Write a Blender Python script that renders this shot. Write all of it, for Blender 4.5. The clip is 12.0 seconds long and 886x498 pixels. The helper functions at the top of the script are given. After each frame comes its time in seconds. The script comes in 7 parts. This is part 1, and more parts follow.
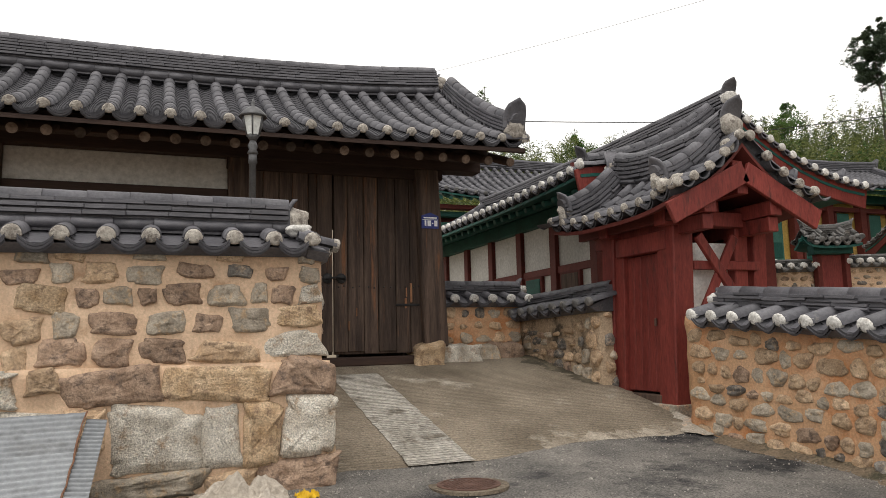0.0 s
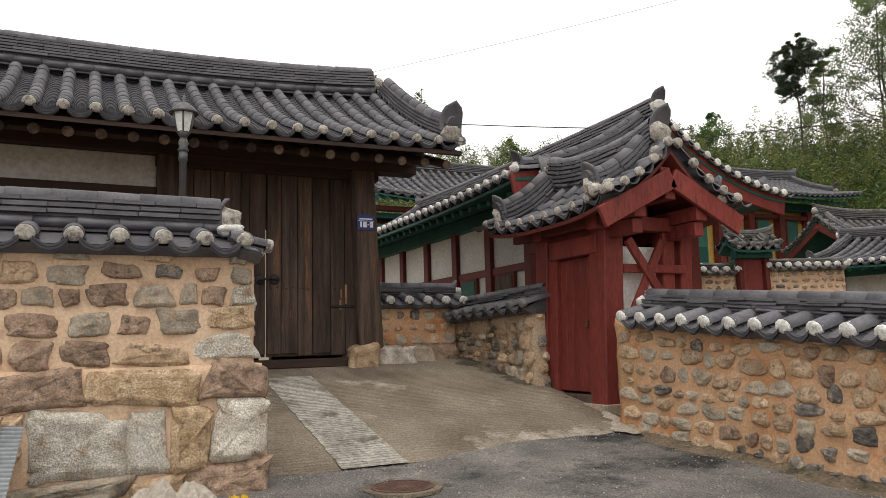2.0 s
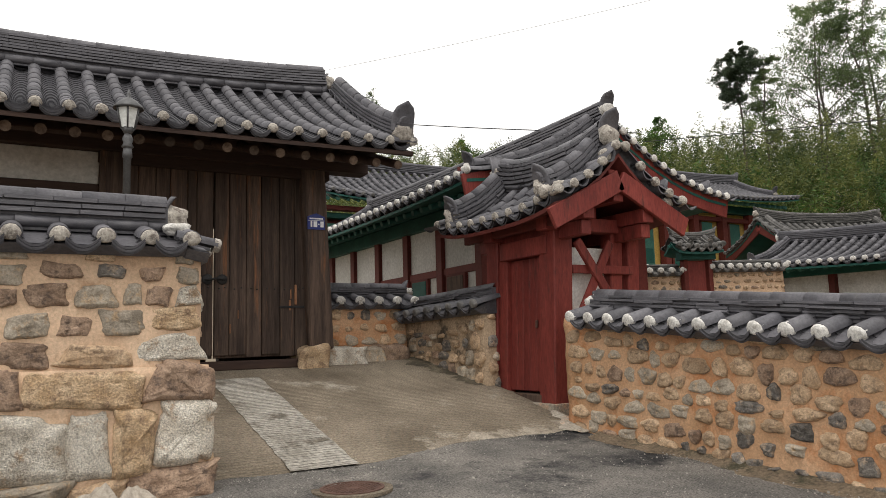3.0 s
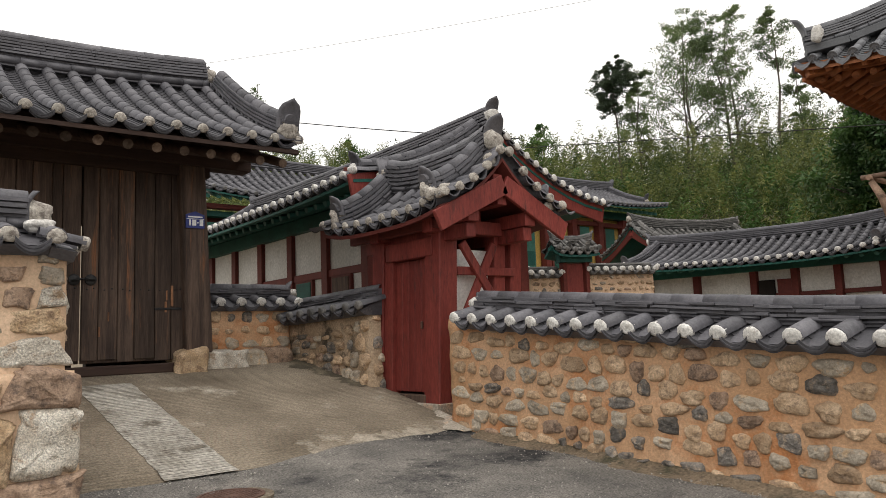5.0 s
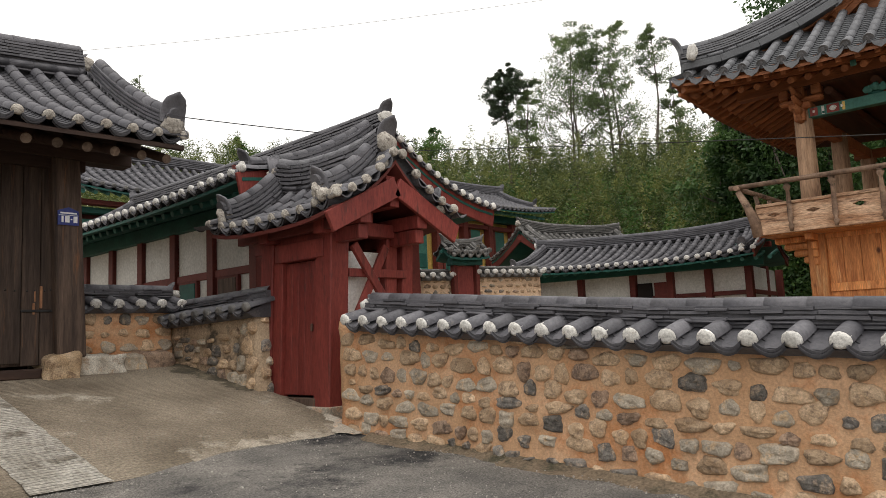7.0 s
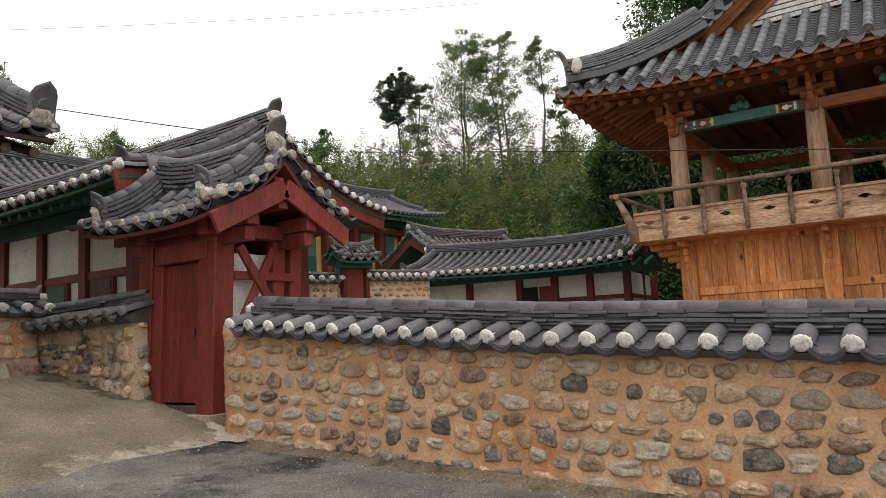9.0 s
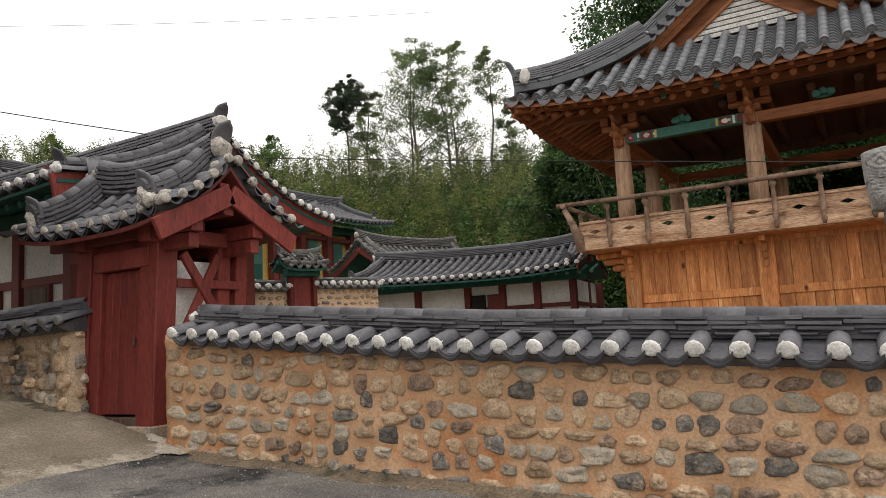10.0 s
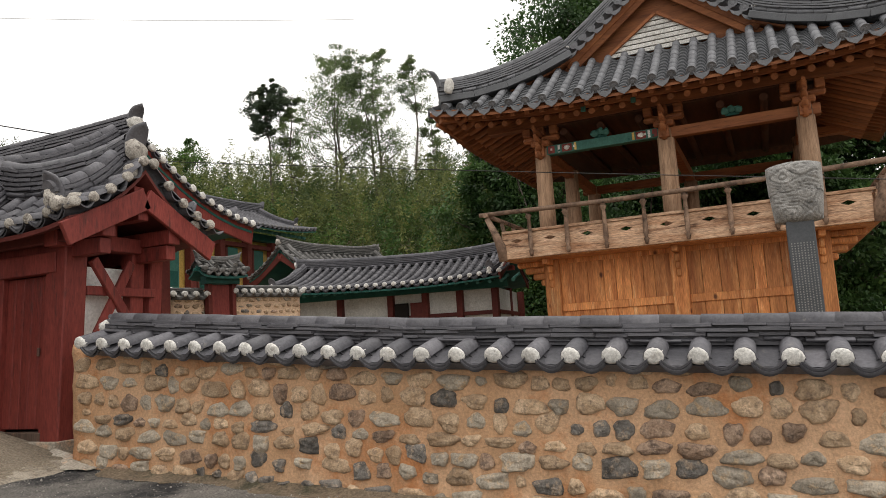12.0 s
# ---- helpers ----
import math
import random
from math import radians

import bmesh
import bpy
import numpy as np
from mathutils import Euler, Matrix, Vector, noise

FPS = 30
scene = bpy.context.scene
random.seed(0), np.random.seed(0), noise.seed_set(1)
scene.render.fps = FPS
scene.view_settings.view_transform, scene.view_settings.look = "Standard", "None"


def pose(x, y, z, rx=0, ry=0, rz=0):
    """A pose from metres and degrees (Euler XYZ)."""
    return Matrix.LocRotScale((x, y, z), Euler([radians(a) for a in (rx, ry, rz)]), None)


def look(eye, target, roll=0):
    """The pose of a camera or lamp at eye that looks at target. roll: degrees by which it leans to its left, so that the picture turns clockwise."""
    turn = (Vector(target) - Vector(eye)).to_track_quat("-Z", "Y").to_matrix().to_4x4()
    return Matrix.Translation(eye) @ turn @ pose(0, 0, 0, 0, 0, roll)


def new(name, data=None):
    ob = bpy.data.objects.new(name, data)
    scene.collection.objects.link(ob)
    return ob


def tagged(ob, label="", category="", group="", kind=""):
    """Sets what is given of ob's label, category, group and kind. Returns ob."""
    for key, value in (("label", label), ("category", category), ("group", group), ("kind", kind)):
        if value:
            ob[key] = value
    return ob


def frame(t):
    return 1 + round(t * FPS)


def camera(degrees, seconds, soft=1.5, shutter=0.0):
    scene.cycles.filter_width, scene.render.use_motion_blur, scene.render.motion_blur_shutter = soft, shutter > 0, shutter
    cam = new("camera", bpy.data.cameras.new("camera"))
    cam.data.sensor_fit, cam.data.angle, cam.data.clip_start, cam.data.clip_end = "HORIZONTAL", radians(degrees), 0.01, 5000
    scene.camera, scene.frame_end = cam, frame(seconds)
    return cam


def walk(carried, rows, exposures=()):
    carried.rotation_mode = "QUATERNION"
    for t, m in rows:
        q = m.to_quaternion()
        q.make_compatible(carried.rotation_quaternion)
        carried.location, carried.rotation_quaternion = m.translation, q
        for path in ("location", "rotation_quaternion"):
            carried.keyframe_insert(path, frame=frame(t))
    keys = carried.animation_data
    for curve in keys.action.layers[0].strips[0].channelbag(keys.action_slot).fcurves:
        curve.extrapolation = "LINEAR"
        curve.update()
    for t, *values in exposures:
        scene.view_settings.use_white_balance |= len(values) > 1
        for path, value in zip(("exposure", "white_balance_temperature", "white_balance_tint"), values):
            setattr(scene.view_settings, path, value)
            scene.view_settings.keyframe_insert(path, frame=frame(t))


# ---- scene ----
cam = camera(62.20, 12.0, soft=0.85)

# seconds, yaw, pitch, roll of the panning camera
PAN = [
    (0.0, -21.143, 7.127, 1.378), (0.5, -22.284, 7.136, 1.418), (1.0, -23.498, 7.133, 1.442),
    (1.5, -24.683, 7.164, 1.455), (2.0, -26.182, 7.132, 1.531), (2.5, -28.169, 7.086, 1.664),
    (3.0, -29.987, 7.055, 1.736), (5.0, -38.865, 6.846, 2.259), (5.5, -40.829, 6.800, 2.380),
    (6.0, -42.710, 6.801, 2.420), (6.5, -44.915, 6.739, 2.477), (7.0, -47.299, 6.647, 2.573),
    (9.0, -55.866, 6.512, 2.964), (9.5, -57.919, 6.757, 3.107), (10.0, -59.878, 6.921, 3.216),
    (10.5, -61.574, 7.028, 3.316), (11.0, -63.104, 7.094, 3.398), (11.5, -64.535, 7.153, 3.439),
    (12.0, -65.861, 7.209, 3.507),
]
EYE = (0.0, 0.0, 1.5)
walk(cam, [(t, pose(*EYE, 90 + p, r, y)) for t, y, p, r in PAN])

# ---- light: a bright overcast sky and a weak, wide sun
world = bpy.data.worlds.new("overcast")
scene.world = world
world.use_nodes = True
wn = world.node_tree
wn.nodes.clear()
sky = wn.nodes.new("ShaderNodeTexSky")
sky.sky_type, sky.sun_disc = "NISHITA", False
sky.sun_elevation, sky.sun_rotation = radians(58), radians(200)
dim = wn.nodes.new("ShaderNodeVectorMath")
dim.operation = "SCALE"
dim.inputs[3].default_value = 0.10
cloud = wn.nodes.new("ShaderNodeMix")
cloud.data_type = "RGBA"
cloud.inputs[0].default_value = 0.9
cloud.inputs[7].default_value = (1.0, 0.965, 0.915, 1)
bg = wn.nodes.new("ShaderNodeBackground")
bg.inputs[1].default_value = 1.5
wout = wn.nodes.new("ShaderNodeOutputWorld")
wn.links.new(sky.outputs[0], dim.inputs[0])
wn.links.new(dim.outputs[0], cloud.inputs[6])
wn.links.new(cloud.outputs[2], bg.inputs[0])
wn.links.new(bg.outputs[0], wout.inputs[0])
sun = new("sun", bpy.data.lights.new("sun", "SUN"))
sun.data.energy, sun.data.angle, sun.data.color = 1.3, radians(25), (1.0, 0.96, 0.9)
sun.matrix_basis = look((0, 0, 40), (0 + 25 * 0.34, 25 * 0.94 * 0.6, 0))
scene.view_settings.exposure = 0.0

# ---- materials
def material(name, c1, c2, rough=0.8, big=1.5, fine=25.0, bump=0.3, spread=0.25, stretch=(1, 1, 1), stain=None, stain_scale=2.0, stain_at=0.62, metal=0.0, bump_d=0.01, contrast=1.0, world_size=False, knots=None):
    """c1..c2 by a broad noise, darkened and lightened by a fine one; spread: how much single pieces differ."""
    m = bpy.data.materials.new(name)
    m.use_nodes = True
    nt = m.node_tree
    n, link = nt.nodes, nt.links.new
    bsdf = n["Principled BSDF"]
    tc = n.new("ShaderNodeTexCoord")
    info = n.new("ShaderNodeObjectInfo")
    shift = n.new("ShaderNodeVectorMath")
    shift.operation = "MULTIPLY_ADD"
    shift.inputs[1].default_value = stretch
    far = n.new("ShaderNodeMath")
    far.operation = "MULTIPLY"
    far.inputs[1].default_value = 37.0
    link(info.outputs["Random"], far.inputs[0])
    place = n.new("ShaderNodeNewGeometry").outputs["Position"] if world_size else tc.outputs["Object"]
    link(place, shift.inputs[0])
    link(far.outputs[0], shift.inputs[2])
    n1 = n.new("ShaderNodeTexNoise")
    n1.inputs["Scale"].default_value, n1.inputs["Detail"].default_value = big, 4
    n2 = n.new("ShaderNodeTexNoise")
    n2.inputs["Scale"].default_value, n2.inputs["Detail"].default_value = fine, 6
    n2.inputs["Roughness"].default_value = 0.65
    link(shift.outputs[0], n1.inputs["Vector"])
    link(shift.outputs[0], n2.inputs["Vector"])
    r1 = n.new("ShaderNodeMapRange")
    r1.inputs[1].default_value, r1.inputs[2].default_value = 0.32, 0.68
    link(n1.outputs["Fac"], r1.inputs[0])
    mix = n.new("ShaderNodeMix")
    mix.data_type = "RGBA"
    mix.inputs[6].default_value, mix.inputs[7].default_value = (*c1, 1), (*c2, 1)
    link(r1.outputs[0], mix.inputs[0])
    col = mix.outputs[2]
    if stain:
        n3 = n.new("ShaderNodeTexNoise")
        n3.inputs["Scale"].default_value, n3.inputs["Detail"].default_value = stain_scale, 7
        n3.inputs["Roughness"].default_value = 0.7
        link(shift.outputs[0], n3.inputs["Vector"])
        r3 = n.new("ShaderNodeMapRange")
        r3.inputs[1].default_value, r3.inputs[2].default_value = stain_at - 0.06, stain_at + 0.06
        link(n3.outputs["Fac"], r3.inputs[0])
        ms = n.new("ShaderNodeMix")
        ms.data_type = "RGBA"
        ms.inputs[7].default_value = (*stain, 1)
        link(r3.outputs[0], ms.inputs[0])
        link(col, ms.inputs[6])
        col = ms.outputs[2]
    if knots:
        cell = n.new("ShaderNodeTexVoronoi")
        cell.inputs["Scale"].default_value = 2.6
        shape = n.new("ShaderNodeVectorMath")
        shape.operation = "MULTIPLY_ADD"
        shape.inputs[1].default_value = (1.0, 1.0, 0.62)
        link(tc.outputs["Object"], shape.inputs[0])
        link(far.outputs[0], shape.inputs[2])
        link(shape.outputs[0], cell.inputs["Vector"])
        rk = n.new("ShaderNodeMapRange")
        rk.inputs[1].default_value, rk.inputs[2].default_value = 0.13, 0.05
        link(cell.outputs["Distance"], rk.inputs[0])
        mk = n.new("ShaderNodeMix")
        mk.data_type = "RGBA"
        mk.inputs[7].default_value = (*knots, 1)
        link(rk.outputs[0], mk.inputs[0])
        link(col, mk.inputs[6])
        col = mk.outputs[2]
    # fine grain and piece-to-piece spread drive the value
    val = n.new("ShaderNodeMath")
    val.operation = "MULTIPLY_ADD"
    val.inputs[1].default_value, val.inputs[2].default_value = contrast, 1.0 - contrast * 0.5
    link(n2.outputs["Fac"], val.inputs[0])
    rnd = n.new("ShaderNodeMapRange")
    rnd.inputs[3].default_value, rnd.inputs[4].default_value = 1 - spread, 1 + spread
    link(info.outputs["Random"], rnd.inputs[0])
    v2 = n.new("ShaderNodeMath")
    v2.operation = "MULTIPLY"
    link(val.outputs[0], v2.inputs[0])
    link(rnd.outputs[0], v2.inputs[1])
    hsv = n.new("ShaderNodeHueSaturation")
    link(v2.outputs[0], hsv.inputs["Value"])
    link(col, hsv.inputs["Color"])
    link(hsv.outputs[0], bsdf.inputs["Base Color"])
    bsdf.inputs["Roughness"].default_value = rough
    bsdf.inputs["Metallic"].default_value = metal
    bsdf.inputs["Specular IOR Level"].default_value = 0.3
    if bump:
        b = n.new("ShaderNodeBump")
        b.inputs["Strength"].default_value, b.inputs["Distance"].default_value = bump, bump_d
        link(n2.outputs["Fac"], b.inputs["Height"])
        link(b.outputs[0], bsdf.inputs["Normal"])
    return m


TILE = material("roof_tile", (0.074, 0.073, 0.083), (0.130, 0.126, 0.137), 0.55, 2.5, 30, 0.2, 0.22, stain=(0.19, 0.18, 0.165), stain_scale=6, stain_at=0.68, contrast=1.3)
TILE_PAN = material("pan_tile", (0.056, 0.055, 0.063), (0.10, 0.097, 0.105), 0.6, 1.2, 30, 0.2, 0.1, stain=(0.13, 0.125, 0.115), stain_scale=5, stain_at=0.67, contrast=1.3)
TILE_OLD = material("weathered_roof_tile", (0.085, 0.083, 0.082), (0.165, 0.158, 0.15), 0.75, 2.0, 22, 0.3, 0.25, stain=(0.33, 0.31, 0.285), stain_scale=5, stain_at=0.63, contrast=1.5)
TILE_NEW_PAN = material("smooth_grey_pan_tile", (0.09, 0.093, 0.10), (0.125, 0.13, 0.138), 0.6, 2.0, 35, 0.12, 0.08)
TILE_NEW = material("smooth_grey_tile", (0.118, 0.120, 0.130), (0.165, 0.168, 0.18), 0.5, 2.0, 35, 0.12, 0.10, contrast=1.2)
LIME = material("lime_plaster", (0.52, 0.50, 0.465), (0.70, 0.685, 0.655), 0.9, 9, 50, 0.8, 0.12, stain=(0.33, 0.30, 0.26), stain_scale=14, stain_at=0.62, contrast=1.8)
LIME_OLD = material("grey_lime_plaster", (0.30, 0.27, 0.235), (0.50, 0.465, 0.415), 0.9, 9, 50, 0.9, 0.14, stain=(0.19, 0.165, 0.145), stain_scale=14, stain_at=0.57, bump_d=0.02, contrast=1.8)
MUD = material("ochre_mud_mortar", (0.50, 0.295, 0.16), (0.66, 0.425, 0.265), 0.95, 1.3, 42, 0.7, 0.0, stain=(0.50, 0.225, 0.098), stain_scale=0.9, stain_at=0.57, bump_d=0.018, contrast=1.1)
MUD_PALE = material("pale_mud_mortar", (0.56, 0.38, 0.25), (0.71, 0.525, 0.37), 0.95, 2.2, 42, 0.6, 0.0, stain=(0.46, 0.30, 0.19), stain_scale=2.2, stain_at=0.62, bump_d=0.014, contrast=0.9)
MUD_DAMP = material("damp_blackened_mud_mortar", (0.34, 0.25, 0.165), (0.52, 0.39, 0.27), 0.95, 2.2, 34, 1.0, 0.0, stain=(0.075, 0.06, 0.045), stain_scale=1.6, stain_at=0.53, bump_d=0.02, contrast=1.8)
STONE = material("field_stone", (0.40, 0.27, 0.165), (0.62, 0.46, 0.31), 0.92, 9.0, 55, 0.8, 0.24, stain=(0.29, 0.205, 0.14), stain_scale=16, stain_at=0.57, bump_d=0.02, contrast=1.5, world_size=True)
STONE_GREY = material("grey_field_stone", (0.29, 0.245, 0.19), (0.50, 0.435, 0.35), 0.9, 9.0, 55, 0.8, 0.24, stain=(0.52, 0.37, 0.23), stain_scale=12, stain_at=0.58, bump_d=0.02, contrast=1.6, world_size=True)
STONE_DARK = material("dark_slate_stone", (0.115, 0.104, 0.094), (0.275, 0.25, 0.222), 0.85, 11.0, 50, 1.0, 0.25, stain=(0.44, 0.34, 0.25), stain_scale=14, stain_at=0.57, bump_d=0.025, contrast=1.8, world_size=True)
STONE_BROWN = material("brown_field_stone", (0.26, 0.172, 0.118), (0.46, 0.33, 0.24), 0.92, 9.0, 55, 0.8, 0.24, stain=(0.165, 0.118, 0.092), stain_scale=12, stain_at=0.57, bump_d=0.025, contrast=1.7, world_size=True)
GRANITE = material("pale_granite", (0.50, 0.44, 0.36), (0.80, 0.75, 0.66), 0.9, 7.0, 70, 1.0, 0.12, stain=(0.40, 0.28, 0.18), stain_scale=5, stain_at=0.60, bump_d=0.03, contrast=2.6, world_size=True)
OCHRE_STONE = material("ochre_stone", (0.42, 0.285, 0.165), (0.62, 0.47, 0.315), 0.92, 8.0, 60, 1.0, 0.12, stain=(0.26, 0.175, 0.115), stain_scale=9, stain_at=0.58, bump_d=0.025, contrast=2.2, world_size=True)
DARK_WOOD = material("dark_stained_wood", (0.036, 0.024, 0.019), (0.115, 0.078, 0.059), 0.8, 1.8, 14, 0.7, 0.35, stretch=(6, 6, 0.4), stain=(0.20, 0.092, 0.045), stain_scale=1.7, stain_at=0.63, contrast=2.0)
SCAR = material("bare_brown_scar", (0.14, 0.065, 0.035), (0.26, 0.13, 0.07), 0.85, 5, 30, 0.5, 0.3, stretch=(4, 4, 0.6), contrast=1.8)
DARK_BEAM = material("dark_stained_beam", (0.030, 0.017, 0.013), (0.050, 0.028, 0.020), 0.75, 1.5, 9, 0.4, 0.15, stretch=(0.6, 6, 6), stain=(0.085, 0.05, 0.035), stain_scale=2.0, stain_at=0.7)
END_GRAIN = material("weathered_end_grain", (0.075, 0.05, 0.037), (0.17, 0.125, 0.095), 0.85, 14, 40, 0.5, 0.6)
RED = material("iron_red_paint", (0.15, 0.025, 0.020), (0.215, 0.041, 0.032), 0.6, 1.2, 14, 0.25, 0.10, stretch=(3, 3, 0.6), stain=(0.09, 0.024, 0.019), stain_scale=2.6, stain_at=0.62, contrast=1.7)
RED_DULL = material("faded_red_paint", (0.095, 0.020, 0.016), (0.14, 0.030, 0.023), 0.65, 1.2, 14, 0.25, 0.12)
GREEN = material("blue_green_paint", (0.010, 0.062, 0.052), (0.017, 0.100, 0.080), 0.6, 2, 20, 0.1, 0.2)
GREEN_PALE = material("pale_green_paint", (0.032, 0.115, 0.095), (0.055, 0.165, 0.13), 0.6, 2, 20, 0.1, 0.15)
YELLOW = material("ochre_yellow_paint", (0.52, 0.34, 0.085), (0.60, 0.42, 0.13), 0.7, 2, 15, 0.1, 0.1)
# wall plaster raised in colour to imitate bright daylight on it
LIT_WHITE = material("lit_white_plaster", (0.76, 0.75, 0.73), (0.84, 0.83, 0.81), 0.9, 1.5, 25, 0.2, 0.0)
WHITEWASH = material("white_wall_plaster", (0.54, 0.525, 0.49), (0.66, 0.645, 0.615), 0.9, 0.8, 18, 0.2, 0.03, stain=(0.45, 0.425, 0.38), stain_scale=1.1, stain_at=0.62)
NEW_WOOD = material("fresh_pine_wood", (0.36, 0.125, 0.040), (0.60, 0.255, 0.088), 0.6, 1.5, 12, 0.3, 0.26, stretch=(5, 5, 0.5), stain=(0.66, 0.36, 0.16), stain_scale=1.8, stain_at=0.62, contrast=1.9, knots=(0.10, 0.032, 0.013))
NEW_BEAM = material("orange_pine_beam", (0.20, 0.068, 0.026), (0.33, 0.125, 0.048), 0.65, 1.4, 8, 0.25, 0.22, stretch=(5, 0.6, 5), stain=(0.10, 0.035, 0.017), stain_scale=3, stain_at=0.62)
# pine darkened in its colour to stand in for shade under the roof
SHADED_CEILING = material("shade_darkened_boards", (0.055, 0.022, 0.012), (0.10, 0.04, 0.02), 0.75, 1.4, 8, 0.2, 0.2, stretch=(0.6, 5, 5))
GRIT = material("grey_grit", (0.16, 0.15, 0.135), (0.46, 0.43, 0.385), 0.95, 8, 40, 0.2, 0.0)
FLAGSTONE = material("rough_plain_concrete", (0.30, 0.26, 0.21), (0.42, 0.38, 0.32), 0.94, 3.0, 40, 0.8, 0.1, stain=(0.48, 0.30, 0.19), stain_scale=2.5, stain_at=0.60, contrast=2.4)
GREY_WOOD = material("sun_bleached_pine", (0.36, 0.19, 0.105), (0.60, 0.41, 0.275), 0.8, 2.0, 16, 0.8, 0.2, stretch=(6, 0.7, 6), stain=(0.13, 0.07, 0.045), stain_scale=2.6, stain_at=0.585, contrast=2.6)
RAIL_WOOD = material("grey_brown_weathered_rail", (0.15, 0.095, 0.066), (0.30, 0.20, 0.14), 0.85, 2.5, 14, 0.8, 0.25, stain=(0.09, 0.06, 0.045), stain_scale=4, stain_at=0.58, contrast=1.8)
POST_WOOD = material("bleached_pine_post", (0.29, 0.175, 0.105), (0.45, 0.29, 0.185), 0.8, 1.6, 10, 0.7, 0.14, stretch=(5, 5, 0.5), stain=(0.19, 0.115, 0.075), stain_scale=2.4, stain_at=0.60, contrast=1.8)
ASPHALT = material("worn_asphalt", (0.125, 0.118, 0.110), (0.255, 0.236, 0.212), 0.95, 1.6, 60, 1.0, 0.0, stain=(0.034, 0.034, 0.036), stain_scale=1.0, stain_at=0.575, bump_d=0.03, contrast=3.8)
CONCRETE = material("stained_concrete", (0.135, 0.108, 0.078), (0.27, 0.225, 0.17), 0.94, 1.0, 48, 0.9, 0.0, stain=(0.37, 0.33, 0.27), stain_scale=1.6, stain_at=0.645, contrast=2.8)
WORN_CEMENT = material("worn_cement", (0.20, 0.165, 0.125), (0.35, 0.305, 0.245), 0.95, 3.0, 60, 0.9, 0.0, stain=(0.155, 0.13, 0.10), stain_scale=5, stain_at=0.55, contrast=2.6)
DIRT = material("damp_gritty_dirt", (0.15, 0.115, 0.08), (0.27, 0.205, 0.14), 0.97, 3.0, 34, 1.0, 0.0, stain=(0.085, 0.078, 0.05), stain_scale=2.4, stain_at=0.56, bump_d=0.04, contrast=2.4)
CONCRETE_PALE = material("pale_ribbed_concrete", (0.354, 0.323, 0.275), (0.525, 0.488, 0.433), 0.94, 2.5, 28, 0.8, 0.0, stain=(0.20, 0.175, 0.14), stain_scale=2.6, stain_at=0.58, contrast=2.4)
CARVED = material("carved_grey_granite", (0.19, 0.185, 0.175), (0.30, 0.29, 0.275), 0.9, 7, 55, 1.0, 0.0, stain=(0.12, 0.115, 0.11), stain_scale=9, stain_at=0.6, contrast=1.8)
SLATE = material("honed_black_stone", (0.055, 0.06, 0.066), (0.075, 0.08, 0.088), 0.45, 2, 40, 0.05, 0.0)
INK = material("engraved_pale_characters", (0.20, 0.20, 0.195), (0.30, 0.295, 0.285), 0.9, 20, 60, 0, 0.2)
IRON = material("rusty_iron", (0.085, 0.05, 0.04), (0.15, 0.085, 0.065), 0.75, 8, 60, 0.5, 0.1, metal=0.3)
BLACK_IRON = material("black_iron", (0.02, 0.02, 0.021), (0.035, 0.034, 0.034), 0.55, 8, 40, 0.2, 0.1, metal=0.5)
LAMP_GREY = material("grey_cast_metal", (0.085, 0.085, 0.088), (0.12, 0.12, 0.122), 0.5, 8, 40, 0.15, 0.0, metal=0.4)
LAMP_GLASS = material("frosted_lamp_glass", (0.60, 0.62, 0.60), (0.68, 0.69, 0.67), 0.25, 4, 20, 0.0, 0.0)
ZINC = material("galvanized_sheet", (0.21, 0.222, 0.235), (0.29, 0.302, 0.315), 0.6, 1.2, 20, 0.08, 0.05, metal=0.2, stain=(0.20, 0.205, 0.21), stain_scale=2)
RUST = material("rust_edge", (0.13, 0.065, 0.04), (0.22, 0.115, 0.07), 0.9, 12, 50, 0.4, 0.1)
TARP = material("dusty_tarp", (0.30, 0.26, 0.21), (0.45, 0.40, 0.34), 0.8, 3, 30, 0.4, 0.1, contrast=1.6)
PALE_TARP = material("pale_plastic_sheet", (0.45, 0.46, 0.46), (0.56, 0.57, 0.57), 0.6, 2, 15, 0.2, 0.05)
YELLOW_BAG = material("yellow_plastic", (0.62, 0.38, 0.015), (0.74, 0.50, 0.03), 0.5, 5, 20, 0.1, 0.0)
SIGN_BLUE = material("blue_enamel", (0.02, 0.03, 0.17), (0.025, 0.04, 0.21), 0.4, 3, 20, 0.0, 0.0)
SIGN_WHITE = material("white_enamel", (0.74, 0.74, 0.76), (0.8, 0.8, 0.82), 0.4, 3, 20, 0.0, 0.0)
DARK = material("dark_interior", (0.012, 0.009, 0.008), (0.02, 0.015, 0.012), 0.9, 2, 20, 0.0, 0.0)
CABLE = material("black_cable", (0.02, 0.02, 0.022), (0.03, 0.03, 0.03), 0.6, 2, 20, 0.0, 0.0)
BARK = material("tree_bark", (0.075, 0.06, 0.048), (0.13, 0.11, 0.09), 0.95, 3, 20, 0.6, 0.2)
SOIL = material("bare_soil", (0.16, 0.125, 0.085), (0.23, 0.19, 0.14), 0.95, 0.6, 20, 0.4, 0.0)


